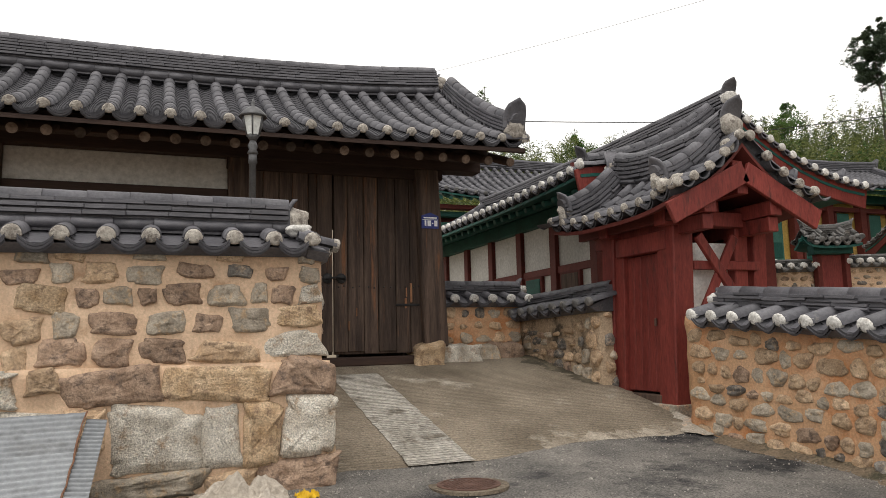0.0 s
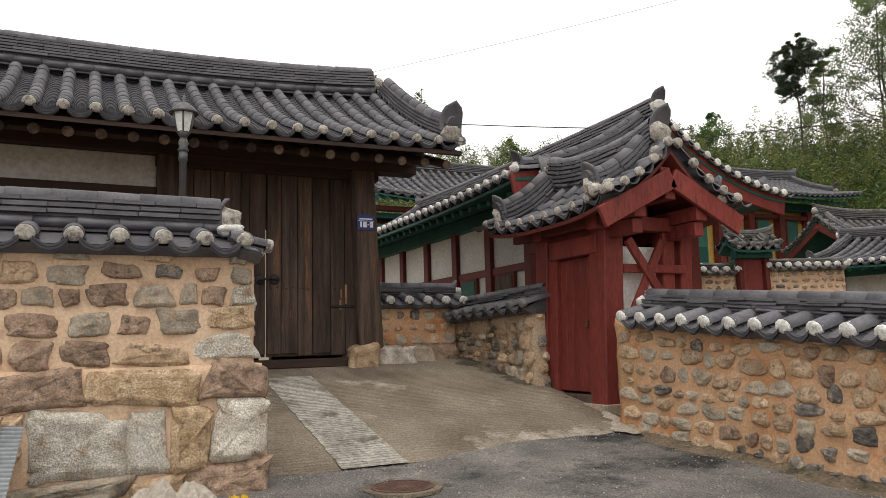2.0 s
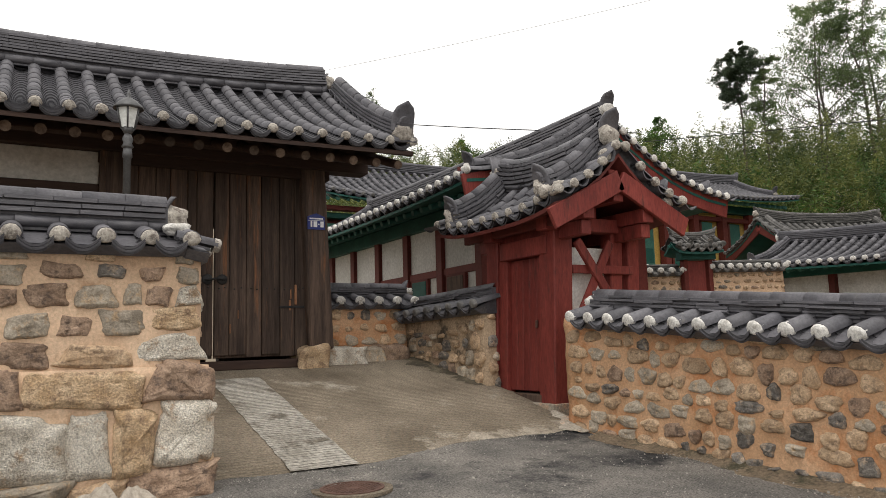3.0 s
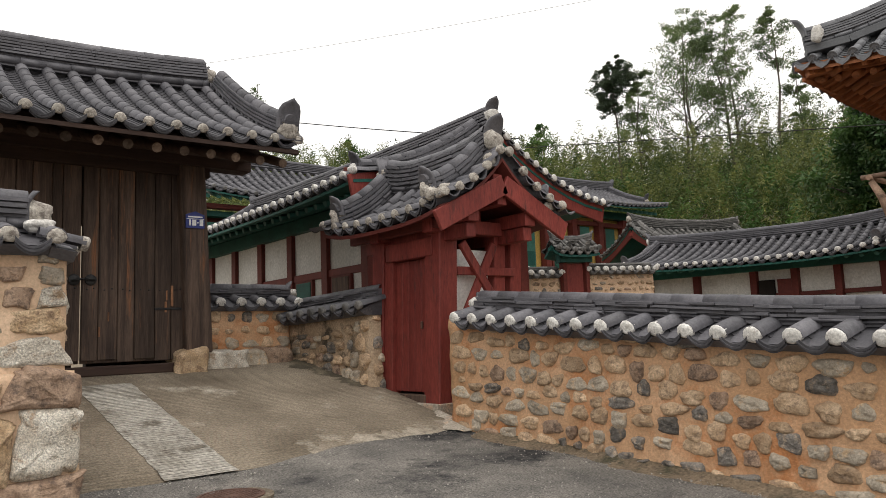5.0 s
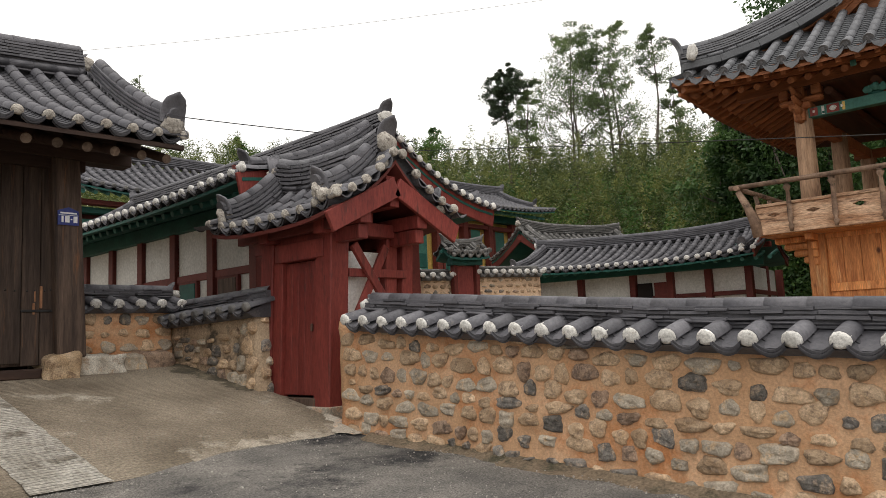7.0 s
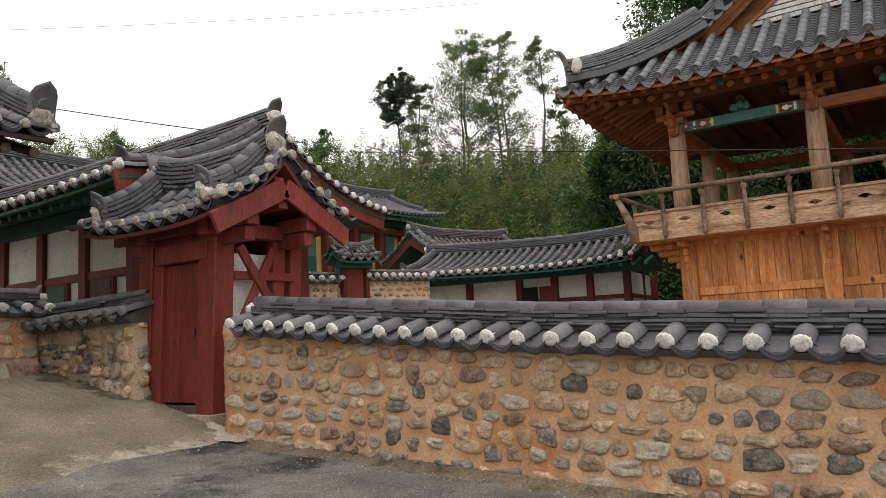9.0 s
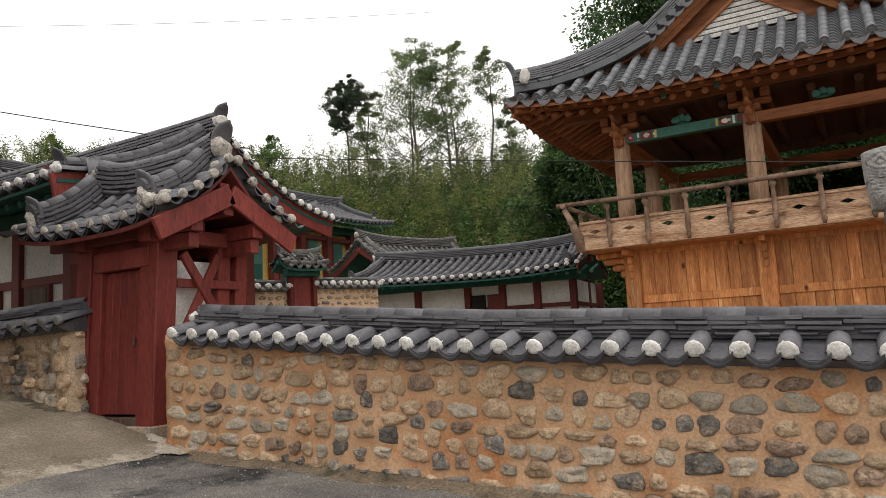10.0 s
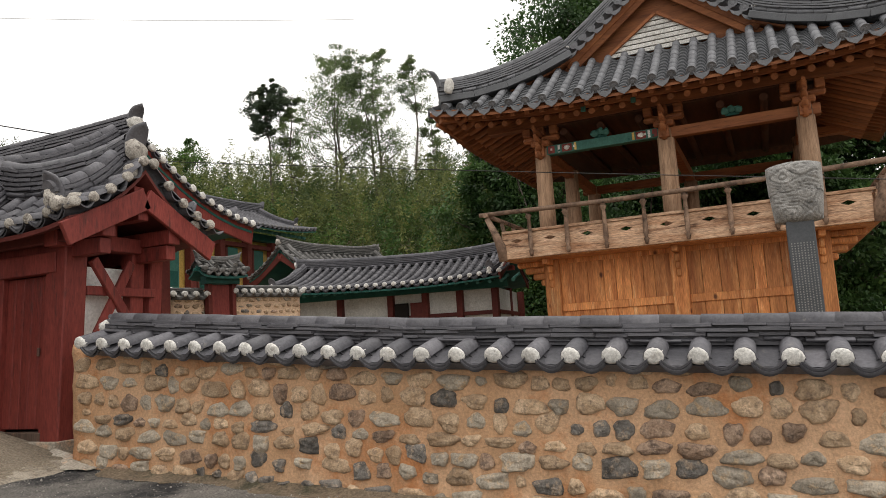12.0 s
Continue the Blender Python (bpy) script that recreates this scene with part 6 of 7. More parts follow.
def tower():
    t = thing("pavilion_tower", (17.8, 1.6, 0.6), "two-storey pine pavilion with a balustraded balcony and hipped roof", "pavilion")
    cy, ex, half = 1.6, 14.0, 4.65
    roof = block("roof", (15.6, cy - 0.1, 8.9), (22, cy + 0.1, 9.1), NEW_BEAM, t, "smooth grey tiled hip-and-gable roof with moulded tile ends")
    ze, zg, xg = 6.16, 7.40, 15.75
    # front slope under the gable
    S, L, H = sweep((ex, cy + half, ze), (ex, cy - half, ze), (xg, cy + half, zg), (xg, cy - half, zg), 0.02, 0.30, 0.30, 3.2)
    hip = 2.9
    tiled_slope(roof, S, L, H, 0.36, TILE_NEW, TILE_NEW_PAN, DISC, limit=lambda u: min(1, u / hip, (L - u) / hip), r=0.082, drip=DRIP, end_name="disc_end")
    slab("roof_deck", lambda a, b: S(min(max(a * L, b * hip), L - b * hip), b) - Vector((0, 0, 0.10)), 30, 6, 0.05, NEW_BEAM, roof)
    # the two long slopes, to the ridge
    far = 22.0
    for s in (1, -1):
        e = [Vector((ex, cy + s * half, ze)), Vector((far, cy + s * half, ze))]
        r = [Vector((ex, cy, 9.15)), Vector((far, cy, 9.15))]
        if s > 0:
            e, r = e[::-1], r[::-1]
        F, LF, HF = sweep(e[0], e[1], r[0], r[1], 0.28, 0.34, 0.0, 3.2, (0, 1) if s > 0 else (1, 0))
        near = (lambda u: LF - u) if s > 0 else (lambda u: u)
        lim = lambda u: min(1.0, near(u) / (xg - ex) * 0.60) if near(u) < xg - ex - 0.25 else 1.0
        tiled_slope(roof, F, LF, HF, 0.36, TILE_NEW, TILE_NEW_PAN, DISC, limit=lim, r=0.082, drip=DRIP, single=False, step=0.2, end_name="disc_end")
        slab("roof_deck", lambda a, b: (lambda q: F(LF - q if s > 0 else q, b))(max(a * LF, min(b / 0.6, 1) * (xg - ex))) - Vector((0, 0, 0.10)), 20, 8, 0.05, NEW_BEAM, roof)
        # hip ridge from the corner and the rake of the gable above it
        at = lambda x, v: F(LF - (x - ex) if s > 0 else x - ex, v)
        pts = [at(ex + 0.12 + (xg - ex - 0.3) * k / 8, 0.04 + 0.55 * k / 8) + Vector((0, 0, 0.05 + 0.16 * (1 - k / 8) ** 2)) for k in range(9)]
        ridge_stack("hip_ridge", t, pts, 0.26, 0.34, TILE_NEW, 5, 0.075, (True, False), 0.34, body=TILE)
        for p, q in zip(pts[:-1:2], pts[2::2]):
            beam("hip_board", p - Vector((0, 0, 0.10)), q - Vector((0, 0, 0.10)), 0.42, 0.14, TILE_NEW_PAN, t)
        rake = [at(xg - 0.12, 0.57 + 0.42 * k / 7) + Vector((0, 0, 0.05)) for k in range(8)]
        ridge_stack("rake_ridge", t, rake, 0.24, 0.22, TILE_NEW, 3, 0.075, (False, False), 0.2, body=TILE)
        ends = [at(xg - 0.30, 0.58 + 0.40 * k / 9) for k in range(10)]
        slope = math.degrees(math.atan2(3.0, half))
        pieces("rake_disc", DISC[0], [Matrix.Translation(p) @ pose(0, 0, 0, 0, 0, -90) for p in ends], roof)
        pieces("rake_drip", DRIP, [Matrix.Translation(p + Vector((0.0, -s * 0.12, 0.0))) @ pose(0, 0, 0, 0, 0, -90) for p in ends], roof)
        lump(roof, tuple(at(xg - 0.2, 0.57) + Vector((0, 0, 0.16))), (0.12, 0.14, 0.09), LIME)
        lump(roof, tuple(at(ex + 0.02, 0.08) + Vector((-0.06, -s * 0.12, 0.27))), (0.09, 0.11, 0.18), LIME)
        for w, z in ((0.10, 0.0), (0.05, -0.16)):
            a, b = at(xg - 0.05, 0.57), at(xg - 0.05, 0.985)
            beam("bargeboard", a + Vector((0.04, 0, -0.16 + z)), b + Vector((0.04, 0, -0.16 + z)), w, 0.22, NEW_BEAM, t)
    R, LR, HR = sweep((far - 0.1, cy - half, ze), (far - 0.1, cy + half, ze), (20.4, cy - half, zg), (20.4, cy + half, zg), 0.05, 0.2, 0.2, 3.2)
    slab("rear_deck", lambda a, b: R(min(max(a * LR, b * hip), LR - b * hip), b) - Vector((0, 0, 0.05)), 12, 4, 0.06, SHADED_CEILING, roof)
    # white boarded gable
    for k in range(7):
        z0, z1 = zg + 0.06 + 0.112 * k, zg + 0.06 + 0.112 * k + 0.084
        wide = lambda z: 1.12 * max(0.0, 1 - (z - zg - 0.06) / 0.79)
        x0 = xg + 0.10 + 0.004 * k
        q = [(cy - wide(z0), z0), (cy + wide(z0), z0), (cy + wide(z1), z1), (cy - wide(z1), z1)]
        solid("gable_board", [(x0, y, z) for y, z in q] + [(x0 + 0.04, y, z) for y, z in q], [(0, 3, 2, 1), (4, 5, 6, 7), (0, 1, 5, 4), (2, 3, 7, 6), (1, 2, 6, 5), (3, 0, 4, 7)], LIME, t, "white painted gable board")
    q = [(cy - 2.3, zg), (cy + 2.3, zg), (cy, 8.75)]
    solid("gable_back", [(xg + 0.2, y, z) for y, z in q] + [(xg + 0.28, y, z) for y, z in q], [(0, 2, 1), (3, 4, 5), (0, 1, 4, 3), (1, 2, 5, 4), (2, 0, 3, 5)], NEW_BEAM, t)
    # dark sheet added behind the boards as the shade in their gaps
    q = [(cy - 1.08, zg + 0.08), (cy + 1.08, zg + 0.08), (cy, zg + 0.84)]
    solid("gable_lining", [(xg + 0.175, y, z) for y, z in q] + [(xg + 0.195, y, z) for y, z in q], [(0, 2, 1), (3, 4, 5), (0, 1, 4, 3), (1, 2, 5, 4), (2, 0, 3, 5)], DARK_WOOD, t)
    beam("gable_trim", (xg + 0.08, cy - 1.15, zg + 0.06), (xg + 0.08, cy - 0.02, zg + 0.86), 0.06, 0.07, NEW_BEAM, t)
    beam("gable_trim", (xg + 0.08, cy + 1.15, zg + 0.06), (xg + 0.08, cy + 0.02, zg + 0.86), 0.06, 0.07, NEW_BEAM, t)
    # rafters on three sides, a round row and a square flying row
    rise = lambda y: 0.30 * (abs(y - cy) / half) ** 3.2
    short = lambda q: Matrix.Diagonal((1, min(1.0, max(0.25, q)), 1, 1))
    ys = [cy + half - 0.25 - 0.31 * k for k in range(29)]
    rafters(roof, "flying_rafter", NEW_BEAM, [pose(ex + 0.12, y, ze - 0.14 + rise(y), 20, 0, -90) @ short(half - abs(y - cy)) for y in ys], 0.05, 0.9, True)
    rafters(roof, "rafter", NEW_BEAM, [pose(ex + 0.52, y, ze - 0.20 + rise(y) * 0.8, 24, 0, -90) @ short((half - abs(y - cy)) * 0.6) for y in ys], 0.065, 1.3)
    xs = [ex + 0.3 + 0.31 * k for k in range(22)]
    risex = lambda x: 0.30 * max(0, 1 - (x - ex) / 4.0) ** 3
    for s in (1, -1):
        rafters(roof, "flying_rafter", NEW_BEAM, [pose(x, cy + s * (half - 0.12), ze - 0.14 + risex(x), 20, 0, 180 if s > 0 else 0) @ short(x - ex) for x in xs], 0.05, 0.9, True)
        rafters(roof, "rafter", NEW_BEAM, [pose(x, cy + s * (half - 0.52), ze - 0.20 + risex(x) * 0.8, 24, 0, 180 if s > 0 else 0) @ short((x - ex) * 0.55) for x in xs], 0.065, 1.5)
        beam("hip_rafter", (ex + 0.15, cy + s * (half - 0.15), ze + 0.14), (ex + 2.1, cy + s * (half - 2.1), ze + 0.55), 0.2, 0.24, NEW_BEAM, t)
        block("eave_board", (ex + 0.1, cy + s * (half - 0.1) - 0.03, ze - 0.06), (far, cy + s * (half - 0.1) + 0.03, ze + 0.02), NEW_BEAM, t)
    for off, z, h in ((0.08, -0.07, 0.10), (0.50, -0.12, 0.10)):
        edge = lambda a, b: Vector((ex + off + 0.06 * b, cy + half - 0.05 - (2 * half - 0.1) * a, ze + z + h + rise(cy + half - 0.05 - (2 * half - 0.1) * a)))
        slab("eave_board", edge, 24, 1, h, NEW_BEAM, t)
    # frame of the upper storey
    pys, pxs = (4.20, 1.60, -0.98), (15.3, 17.8, 20.3)
    for i, x in enumerate(pxs):
        for y in pys:
            if i == 1 and y == 1.60:
                continue
            pole("pillar", [(x, y, 3.1), (x, y, 4.2), (x, y, 5.52)], [0.185, 0.18, 0.165], POST_WOOD, t, "round bleached pine pillar", 16)
    for x in (15.3, 20.3):
        block("plate_beam", (x - 0.1, -1.25, 5.33), (x + 0.1, 1.62 if x < 16 else 4.48, 5.54), NEW_BEAM, t)
        block("wall_plate", (x - 0.13, -2.2, 6.02), (x + 0.13, 5.4, 6.22), NEW_BEAM, t)
    for y in pys:
        block("tie_beam", (15.05, y - 0.1, 5.32), (20.8, y + 0.1, 5.56), NEW_BEAM, t)
        for k, (dx, z, w) in enumerate(((0.42, 5.52, 0.09), (0.55, 5.68, 0.08), (0.32, 5.36, 0.08), (0.66, 5.84, 0.07))):
            bm = bmesh.new()
            tube(bm, [(15.3, y, z), (15.3 - dx * 0.6, y, z - 0.02), (15.3 - dx, y, z + 0.06)], [w, w * 0.9, w * 0.45], 8)
            part("bracket_arm", bm, NEW_BEAM, t)
        block("bracket_block", (15.10, y - 0.20, 5.56), (15.50, y + 0.20, 5.70), NEW_BEAM, t, bevel=0.03)
        block("bracket_cross_arm", (15.22, y - 0.40, 5.70), (15.38, y + 0.40, 5.83), NEW_BEAM, t, bevel=0.04)
        for q in (-0.30, 0.0, 0.30):
            block("bracket_block", (15.17, y + q - 0.09, 5.83), (15.43, y + q + 0.09, 6.02), NEW_BEAM, t, bevel=0.02)
    painted = block("painted_beam", (15.2, 1.72, 5.37), (15.4, 4.08, 5.57), GREEN_PALE, t, "beam painted green with red and white bands")
    for y, w, m in ((1.74, 0.10, RED), (1.88, 0.05, LIME), (1.97, 0.20, RED), (2.2, 0.05, YELLOW), (3.42, 0.05, YELLOW), (3.52, 0.22, RED), (3.78, 0.05, LIME), (3.90, 0.14, RED)):
        block("band", (15.19, y, 5.39), (15.21, y + w, 5.55), m, painted)
    for y in (2.07, 3.63):
        lump(painted, (15.185, y, 5.47), (0.012, 0.06, 0.05), LIME, "flower")
    for y in (2.9, 0.3):
        dp = block("flower_panel", (15.24, y - 0.13, 5.58), (15.27, y + 0.13, 5.72), GREEN, t, "painted green bracket panel")
        for q in (-0.12, 0.0, 0.12):
            lump(dp, (15.20, y + q, 5.70 - 0.25 * abs(q)), (0.03, 0.075, 0.075), GREEN_PALE, "petal")
    for y in (3.05, 2.05):
        block("rafter_end_panel", (14.44, y - 0.05, 5.95), (14.47, y + 0.05, 6.06), GREEN_PALE, t, "small painted rafter end")
    block("eave_infill", (15.26, -0.9, 6.22), (15.32, 4.1, 6.75), NEW_BEAM, t)
    for k in range(14):
        y = 1.80 + 0.165 * k
        if y < 2.35 or y > 3.3:
            block("band", (15.188, y, 5.40 + 0.05 * (k % 3)), (15.2, y + 0.045, 5.45 + 0.05 * (k % 3)), (GREEN, LIME, RED_DULL)[k % 3], painted)
    # ceiling and joists: the dim interior is put into their dark colour
    ceiling_z = 5.98
    block("ceiling_panel", (15.2, -1.2, ceiling_z), (20.6, 4.5, ceiling_z + 0.05), SHADED_CEILING, t)
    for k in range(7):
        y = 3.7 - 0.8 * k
        pole("ceiling_joist", [(15.3, y, 5.86), (20.3, y, 5.9)], [0.08, 0.08], SHADED_CEILING, t)
    # balcony
    bx, y0, y1 = 14.6, 5.02, -1.88
    block("balcony_floor", (bx + 0.02, y1, 3.10), (21.0, y0, 3.22), NEW_WOOD, t)
    for name, fx, a, b in (("front", bx, y0, y1),):
        block("fascia", (fx - 0.04, y1 - 0.03, 3.12), (fx + 0.02, y0 + 0.03, 3.33), GREY_WOOD, t, "bleached pine fascia board", 0.01)
        block("top_rail", (fx - 0.05, y1, 3.66), (fx + 0.02, y0, 3.72), GREY_WOOD, t)
    block("fascia", (bx, y0 - 0.02, 3.12), (20.8, y0 + 0.04, 3.33), GREY_WOOD, t)
    block("fascia", (bx, y1 - 0.04, 3.12), (20.8, y1 + 0.02, 3.33), GREY_WOOD, t)
    bay = 0.775
    stops = [4.38 - bay * k for k in range(9)]
    edges = [y0] + stops + [y1]
    edges = sorted(set(e for e in edges if y1 <= e <= y0), reverse=True)
    for a, b in zip(edges, edges[1:]):
        if a - b > 0.2:
            pierced_panel(t, bx - 0.02, a - 0.01, b + 0.01, 3.335, 3.655)
    for y in stops:
        if y > y1 + 0.1:
            bm = bmesh.new()
            tube(bm, [(bx - 0.09, y, 3.14), (bx - 0.09, y, 3.24), (bx - 0.10, y, 3.30), (bx - 0.09, y, 3.36), (bx - 0.10, y, 3.5), (bx - 0.12, y, 3.9), (bx - 0.14, y, 3.98), (bx - 0.14, y, 4.03)], [0.03, 0.055, 0.035, 0.055, 0.05, 0.035, 0.075, 0.065], 8)
            part("baluster", bm, RAIL_WOOD, t)
    for y, s in ((y0, 1), (y1, -1)):
        bm = bmesh.new()
        tube(bm, [(bx - 0.02, y, 3.1), (bx - 0.05, y + 0.03 * s, 3.4), (bx - 0.12, y + 0.12 * s, 3.7), (bx - 0.14, y + 0.27 * s, 4.02)], [0.10, 0.11, 0.075, 0.055], 8)
        part("corner_baluster", bm, RAIL_WOOD, t)
        pole("side_handrail", [(bx - 0.25, y + 0.27 * s, 4.08), (18.0, y + 0.2 * s, 4.05), (20.5, y + 0.2 * s, 4.05)], [0.05, 0.045, 0.045], RAIL_WOOD, t)
        for k in range(6):
            x = 15.2 + 0.78 * k
            pole("baluster", [(x, y + 0.08 * s, 3.2), (x, y + 0.1 * s, 3.5), (x, y + 0.2 * s, 4.0)], [0.05, 0.045, 0.045], RAIL_WOOD, t, seg=8)
        block("side_panel", (bx, y - 0.02, 3.34), (20.6, y + 0.02, 3.68), GREY_WOOD, t)
    pole("handrail", [(bx - 0.14, 5.45, 4.11), (bx - 0.14, 2.5, 4.07), (bx - 0.14, 0.0, 4.09), (bx - 0.14, -2.2, 4.15)], [0.048, 0.05, 0.05, 0.05], RAIL_WOOD, t, "weathered round handrail")
    # plank base
    X = 15.4
    for y in (4.20, 1.60, -0.98):
        block("base_post", (X - 0.14, y - 0.16, 0.4), (X + 0.16, y + 0.16, 3.12), NEW_WOOD, t, bevel=0.02)
        bm = bmesh.new()
        add_box(bm, (14.8, y - 0.06, 2.98), (X, y + 0.06, 3.10), 0.01)
        for k in range(3):
            add_box(bm, (X - 0.30 + 0.06 * k, y - 0.05, 2.80 - 0.15 * k), (X - 0.1, y + 0.05, 2.97 - 0.15 * k), 0.03)
        part("corbel", bm, NEW_WOOD, t)
    for a, b in ((4.04, 1.76), (1.44, -0.82)):
        block("base_rail", (X - 0.06, b, 1.98), (X + 0.06, a, 2.14), NEW_WOOD, t)
        block("base_rail", (X - 0.06, b, 3.0), (X + 0.06, a, 3.12), NEW_WOOD, t)
        y = a
        while y > b + 0.05:
            w = min(float(rng.uniform(0.20, 0.34)), y - b)
            block("plank", (X - 0.025 + float(rng.uniform(-0.006, 0.006)), y - w + 0.006, 0.5), (X + 0.03, y, 3.02), NEW_WOOD, t, bevel=0.006)
            y -= w
    block("base_side", (X, 4.1, 0.4), (20.3, 4.16, 3.1), NEW_WOOD, t)
    block("base_side", (X, -0.95, 0.4), (20.3, -0.89, 3.1), NEW_WOOD, t)
    for y, s in ((4.22, 1), (-1.0, -1)):
        for k in range(4):
            block("side_corbel", (X - 0.1, min(y, y + s * (0.75 - 0.17 * k)), 2.98 - 0.14 * k), (X + 0.1, max(y, y + s * (0.75 - 0.17 * k)), 3.11 - 0.14 * k), NEW_WOOD, t, bevel=0.03)


def pierced_panel(t, x, ya, yb, z0, z1):
    """A board with a lozenge cut through it."""
    c, h = (ya + yb) / 2, (z0 + z1) / 2
    dy, dz = min(0.13, (ya - yb) * 0.25), 0.045
    bm = bmesh.new()
    out = [(ya, z0), (yb, z0), (yb, z1), (ya, z1)]
    hole = [(c, h - dz), (c - dy, h), (c, h + dz), (c + dy, h)]
    # corners and lozenge tips joined by four five-sided faces, on both sides
    o2 = [(c, z0), (yb, h), (c, z1), (ya, h)]
    for q in (0, 1):
        xx = x + 0.045 * q
        O = [bm.verts.new((xx, a, b)) for a, b in out]
        M = [bm.verts.new((xx, a, b)) for a, b in o2]
        I = [bm.verts.new((xx, a, b)) for a, b in hole]
        for k in range(4):
            f = [M[k], O[(k + 1) % 4], M[(k + 1) % 4], I[(k + 1) % 4], I[k]]
            bm.faces.new(f if q == 0 else f[::-1])
        if q == 0:
            first = (O, M, I)
    for k in range(4):
        bm.faces.new((first[2][k], first[2][(k + 1) % 4], I[(k + 1) % 4], I[k]))
    bmesh.ops.recalc_face_normals(bm, faces=bm.faces)
    part("pierced_panel", bm, GREY_WOOD, t)


tower()


# ---- inscribed stele
def stele():
    x, y = 10.5, -0.45
    s = thing("stele", (x, y, 0.4), "black inscribed stone slab with a carved grey granite capital", "monument")
    block("slab", (x - 0.11, y - 0.165, 0.3), (x + 0.11, y + 0.165, 2.80), SLATE, s, "honed black stone with rows of engraving", 0.01)
    block("plinth", (x - 0.4, y - 0.5, 0.3), (x + 0.4, y + 0.5, 0.75), CARVED, s, bevel=0.04)
    bm = bmesh.new()
    n, m = 64, 60
    g = {}
    for side in (0, 1):
        for i in range(n + 1):
            for j in range(m + 1):
                a, b = i / n * 2 - 1, j / m
                half = 0.335 - 0.05 * (1 - b) ** 2
                yy = half * a
                z = 2.74 + 0.80 * b - (0.05 * a * a * (1 if b > 0.5 else -0.6))
                d = 0.20 * (1 - abs(a) ** 6) ** 0.5 * (1 - abs(2 * b - 1) ** 8 * 0.5)
                p = Vector((0, yy, z)) * 7
                groove = max(0.0, 1 - abs(math.sin(12.0 * noise.noise(p * 0.62 + Vector((3, 1, 0))))) / 0.42)
                relief = (0.016 * noise.noise(p * 0.9) + 0.008 * noise.noise(p * 3.0) - 0.022 * groove) * (1 - abs(a) ** 8)
                g[side, i, j] = bm.verts.new((x + (-1 if side == 0 else 1) * (d + (relief if side == 0 else 0)), y + yy, z))
    for side in (0, 1):
        for i in range(n):
            for j in range(m):
                q = [g[side, i, j], g[side, i, j + 1], g[side, i + 1, j + 1], g[side, i + 1, j]]
                bm.faces.new(q if side == 0 else q[::-1])
    for i in range(n):
        bm.faces.new((g[0, i, m], g[1, i, m], g[1, i + 1, m], g[0, i + 1, m]))
        bm.faces.new((g[0, i + 1, 0], g[1, i + 1, 0], g[1, i, 0], g[0, i, 0]))
    for j in range(m):
        bm.faces.new((g[0, 0, j], g[1, 0, j], g[1, 0, j + 1], g[0, 0, j + 1]))
        bm.faces.new((g[0, n, j + 1], g[1, n, j + 1], g[1, n, j], g[0, n, j]))
    part("capital", bm, CARVED, s, "carved grey granite capital", True)
    bars = bmesh.new()
    for c in range(8):
        yy = y + 0.125 - 0.036 * c
        z = 2.48 - (0.0 if c > 3 else 0.0)
        while z > 1.4:
            add_box(bars, (x - 0.1135, yy - 0.007, z - 0.017), (x - 0.109, yy + 0.007, z), 0)
            z -= float(rng.choice([0.032, 0.032, 0.034]))
    ob = part("engraving", bars, INK, s, "columns of small unreadable pale marks")
    tagged(ob, kind="stuff")


stele()


# ---- the hillside and the trees
def leaves_mesh(name, centres, dirs, length, width, mat, parent, label="", kind=""):
    """Folded leaves, two triangles each, at centres, pointing along dirs."""
    c, d = np.asarray(centres, float), np.asarray(dirs, float)
    k = len(c)
    d /= np.linalg.norm(d, axis=1, keepdims=True) + 1e-9
    ref = rng.normal(size=(k, 3))
    s = np.cross(d, ref)
    s /= np.linalg.norm(s, axis=1, keepdims=True) + 1e-9
    ln = (length * rng.uniform(0.6, 1.3, (k, 1)))
    wd = (width * rng.uniform(0.6, 1.3, (k, 1)))
    v = np.stack([c - d * ln / 2, c + s * wd / 2, c + d * ln / 2, c - s * wd / 2], 1).reshape(-1, 3)
    f = np.arange(4 * k).reshape(k, 4)
    me = bpy.data.meshes.new(name)
    me.vertices.add(4 * k)
    me.vertices.foreach_set("co", v.ravel())
    me.loops.add(4 * k)
    me.loops.foreach_set("vertex_index", f.ravel())
    me.polygons.add(k)
    me.polygons.foreach_set("loop_start", np.arange(0, 4 * k, 4))
    me.polygons.foreach_set("loop_total", np.full(k, 4))
    me.update(calc_edges=True)
    me.materials.append(mat)
    ob = held(new(name, me), parent, label)
    if kind:
        ob["kind"] = kind
    return ob


def bamboo_grove(name, label, spots, mat, tall=(4.5, 7.0), per=250, length=0.25, width=0.055):
    cs, ds = [], []
    for x, y in spots:
        h = rng.uniform(*tall)
        base = np.array([x, y, ground_z(x, y) - 0.3])
        lean = rng.normal(0, 0.16, 2)
        t = rng.uniform(0.12, 1.0, per)
        bend = t ** 2.2
        spread = 0.46 * (1.08 - t) ** 0.7 + 0.05
        off = rng.normal(0, 1, (per, 3)) * spread[:, None] * np.array([0.75, 0.75, 0.35])
        p = base + np.stack([lean[0] * h * bend, lean[1] * h * bend, h * t], 1) + off
        cs.append(p)
        dd = off * 0.8 + np.array([0, 0, -0.25]) + rng.normal(0, 0.35, (per, 3)) * np.array([1, 1, 0.7]) + np.array([0, 0, 0.35]) * (t[:, None] > 0.8)
        ds.append(dd)
    ob = leaves_mesh(name, np.concatenate(cs), np.concatenate(ds), length, width, mat, None)
    tagged(ob, label, "bamboo", kind="stuff")


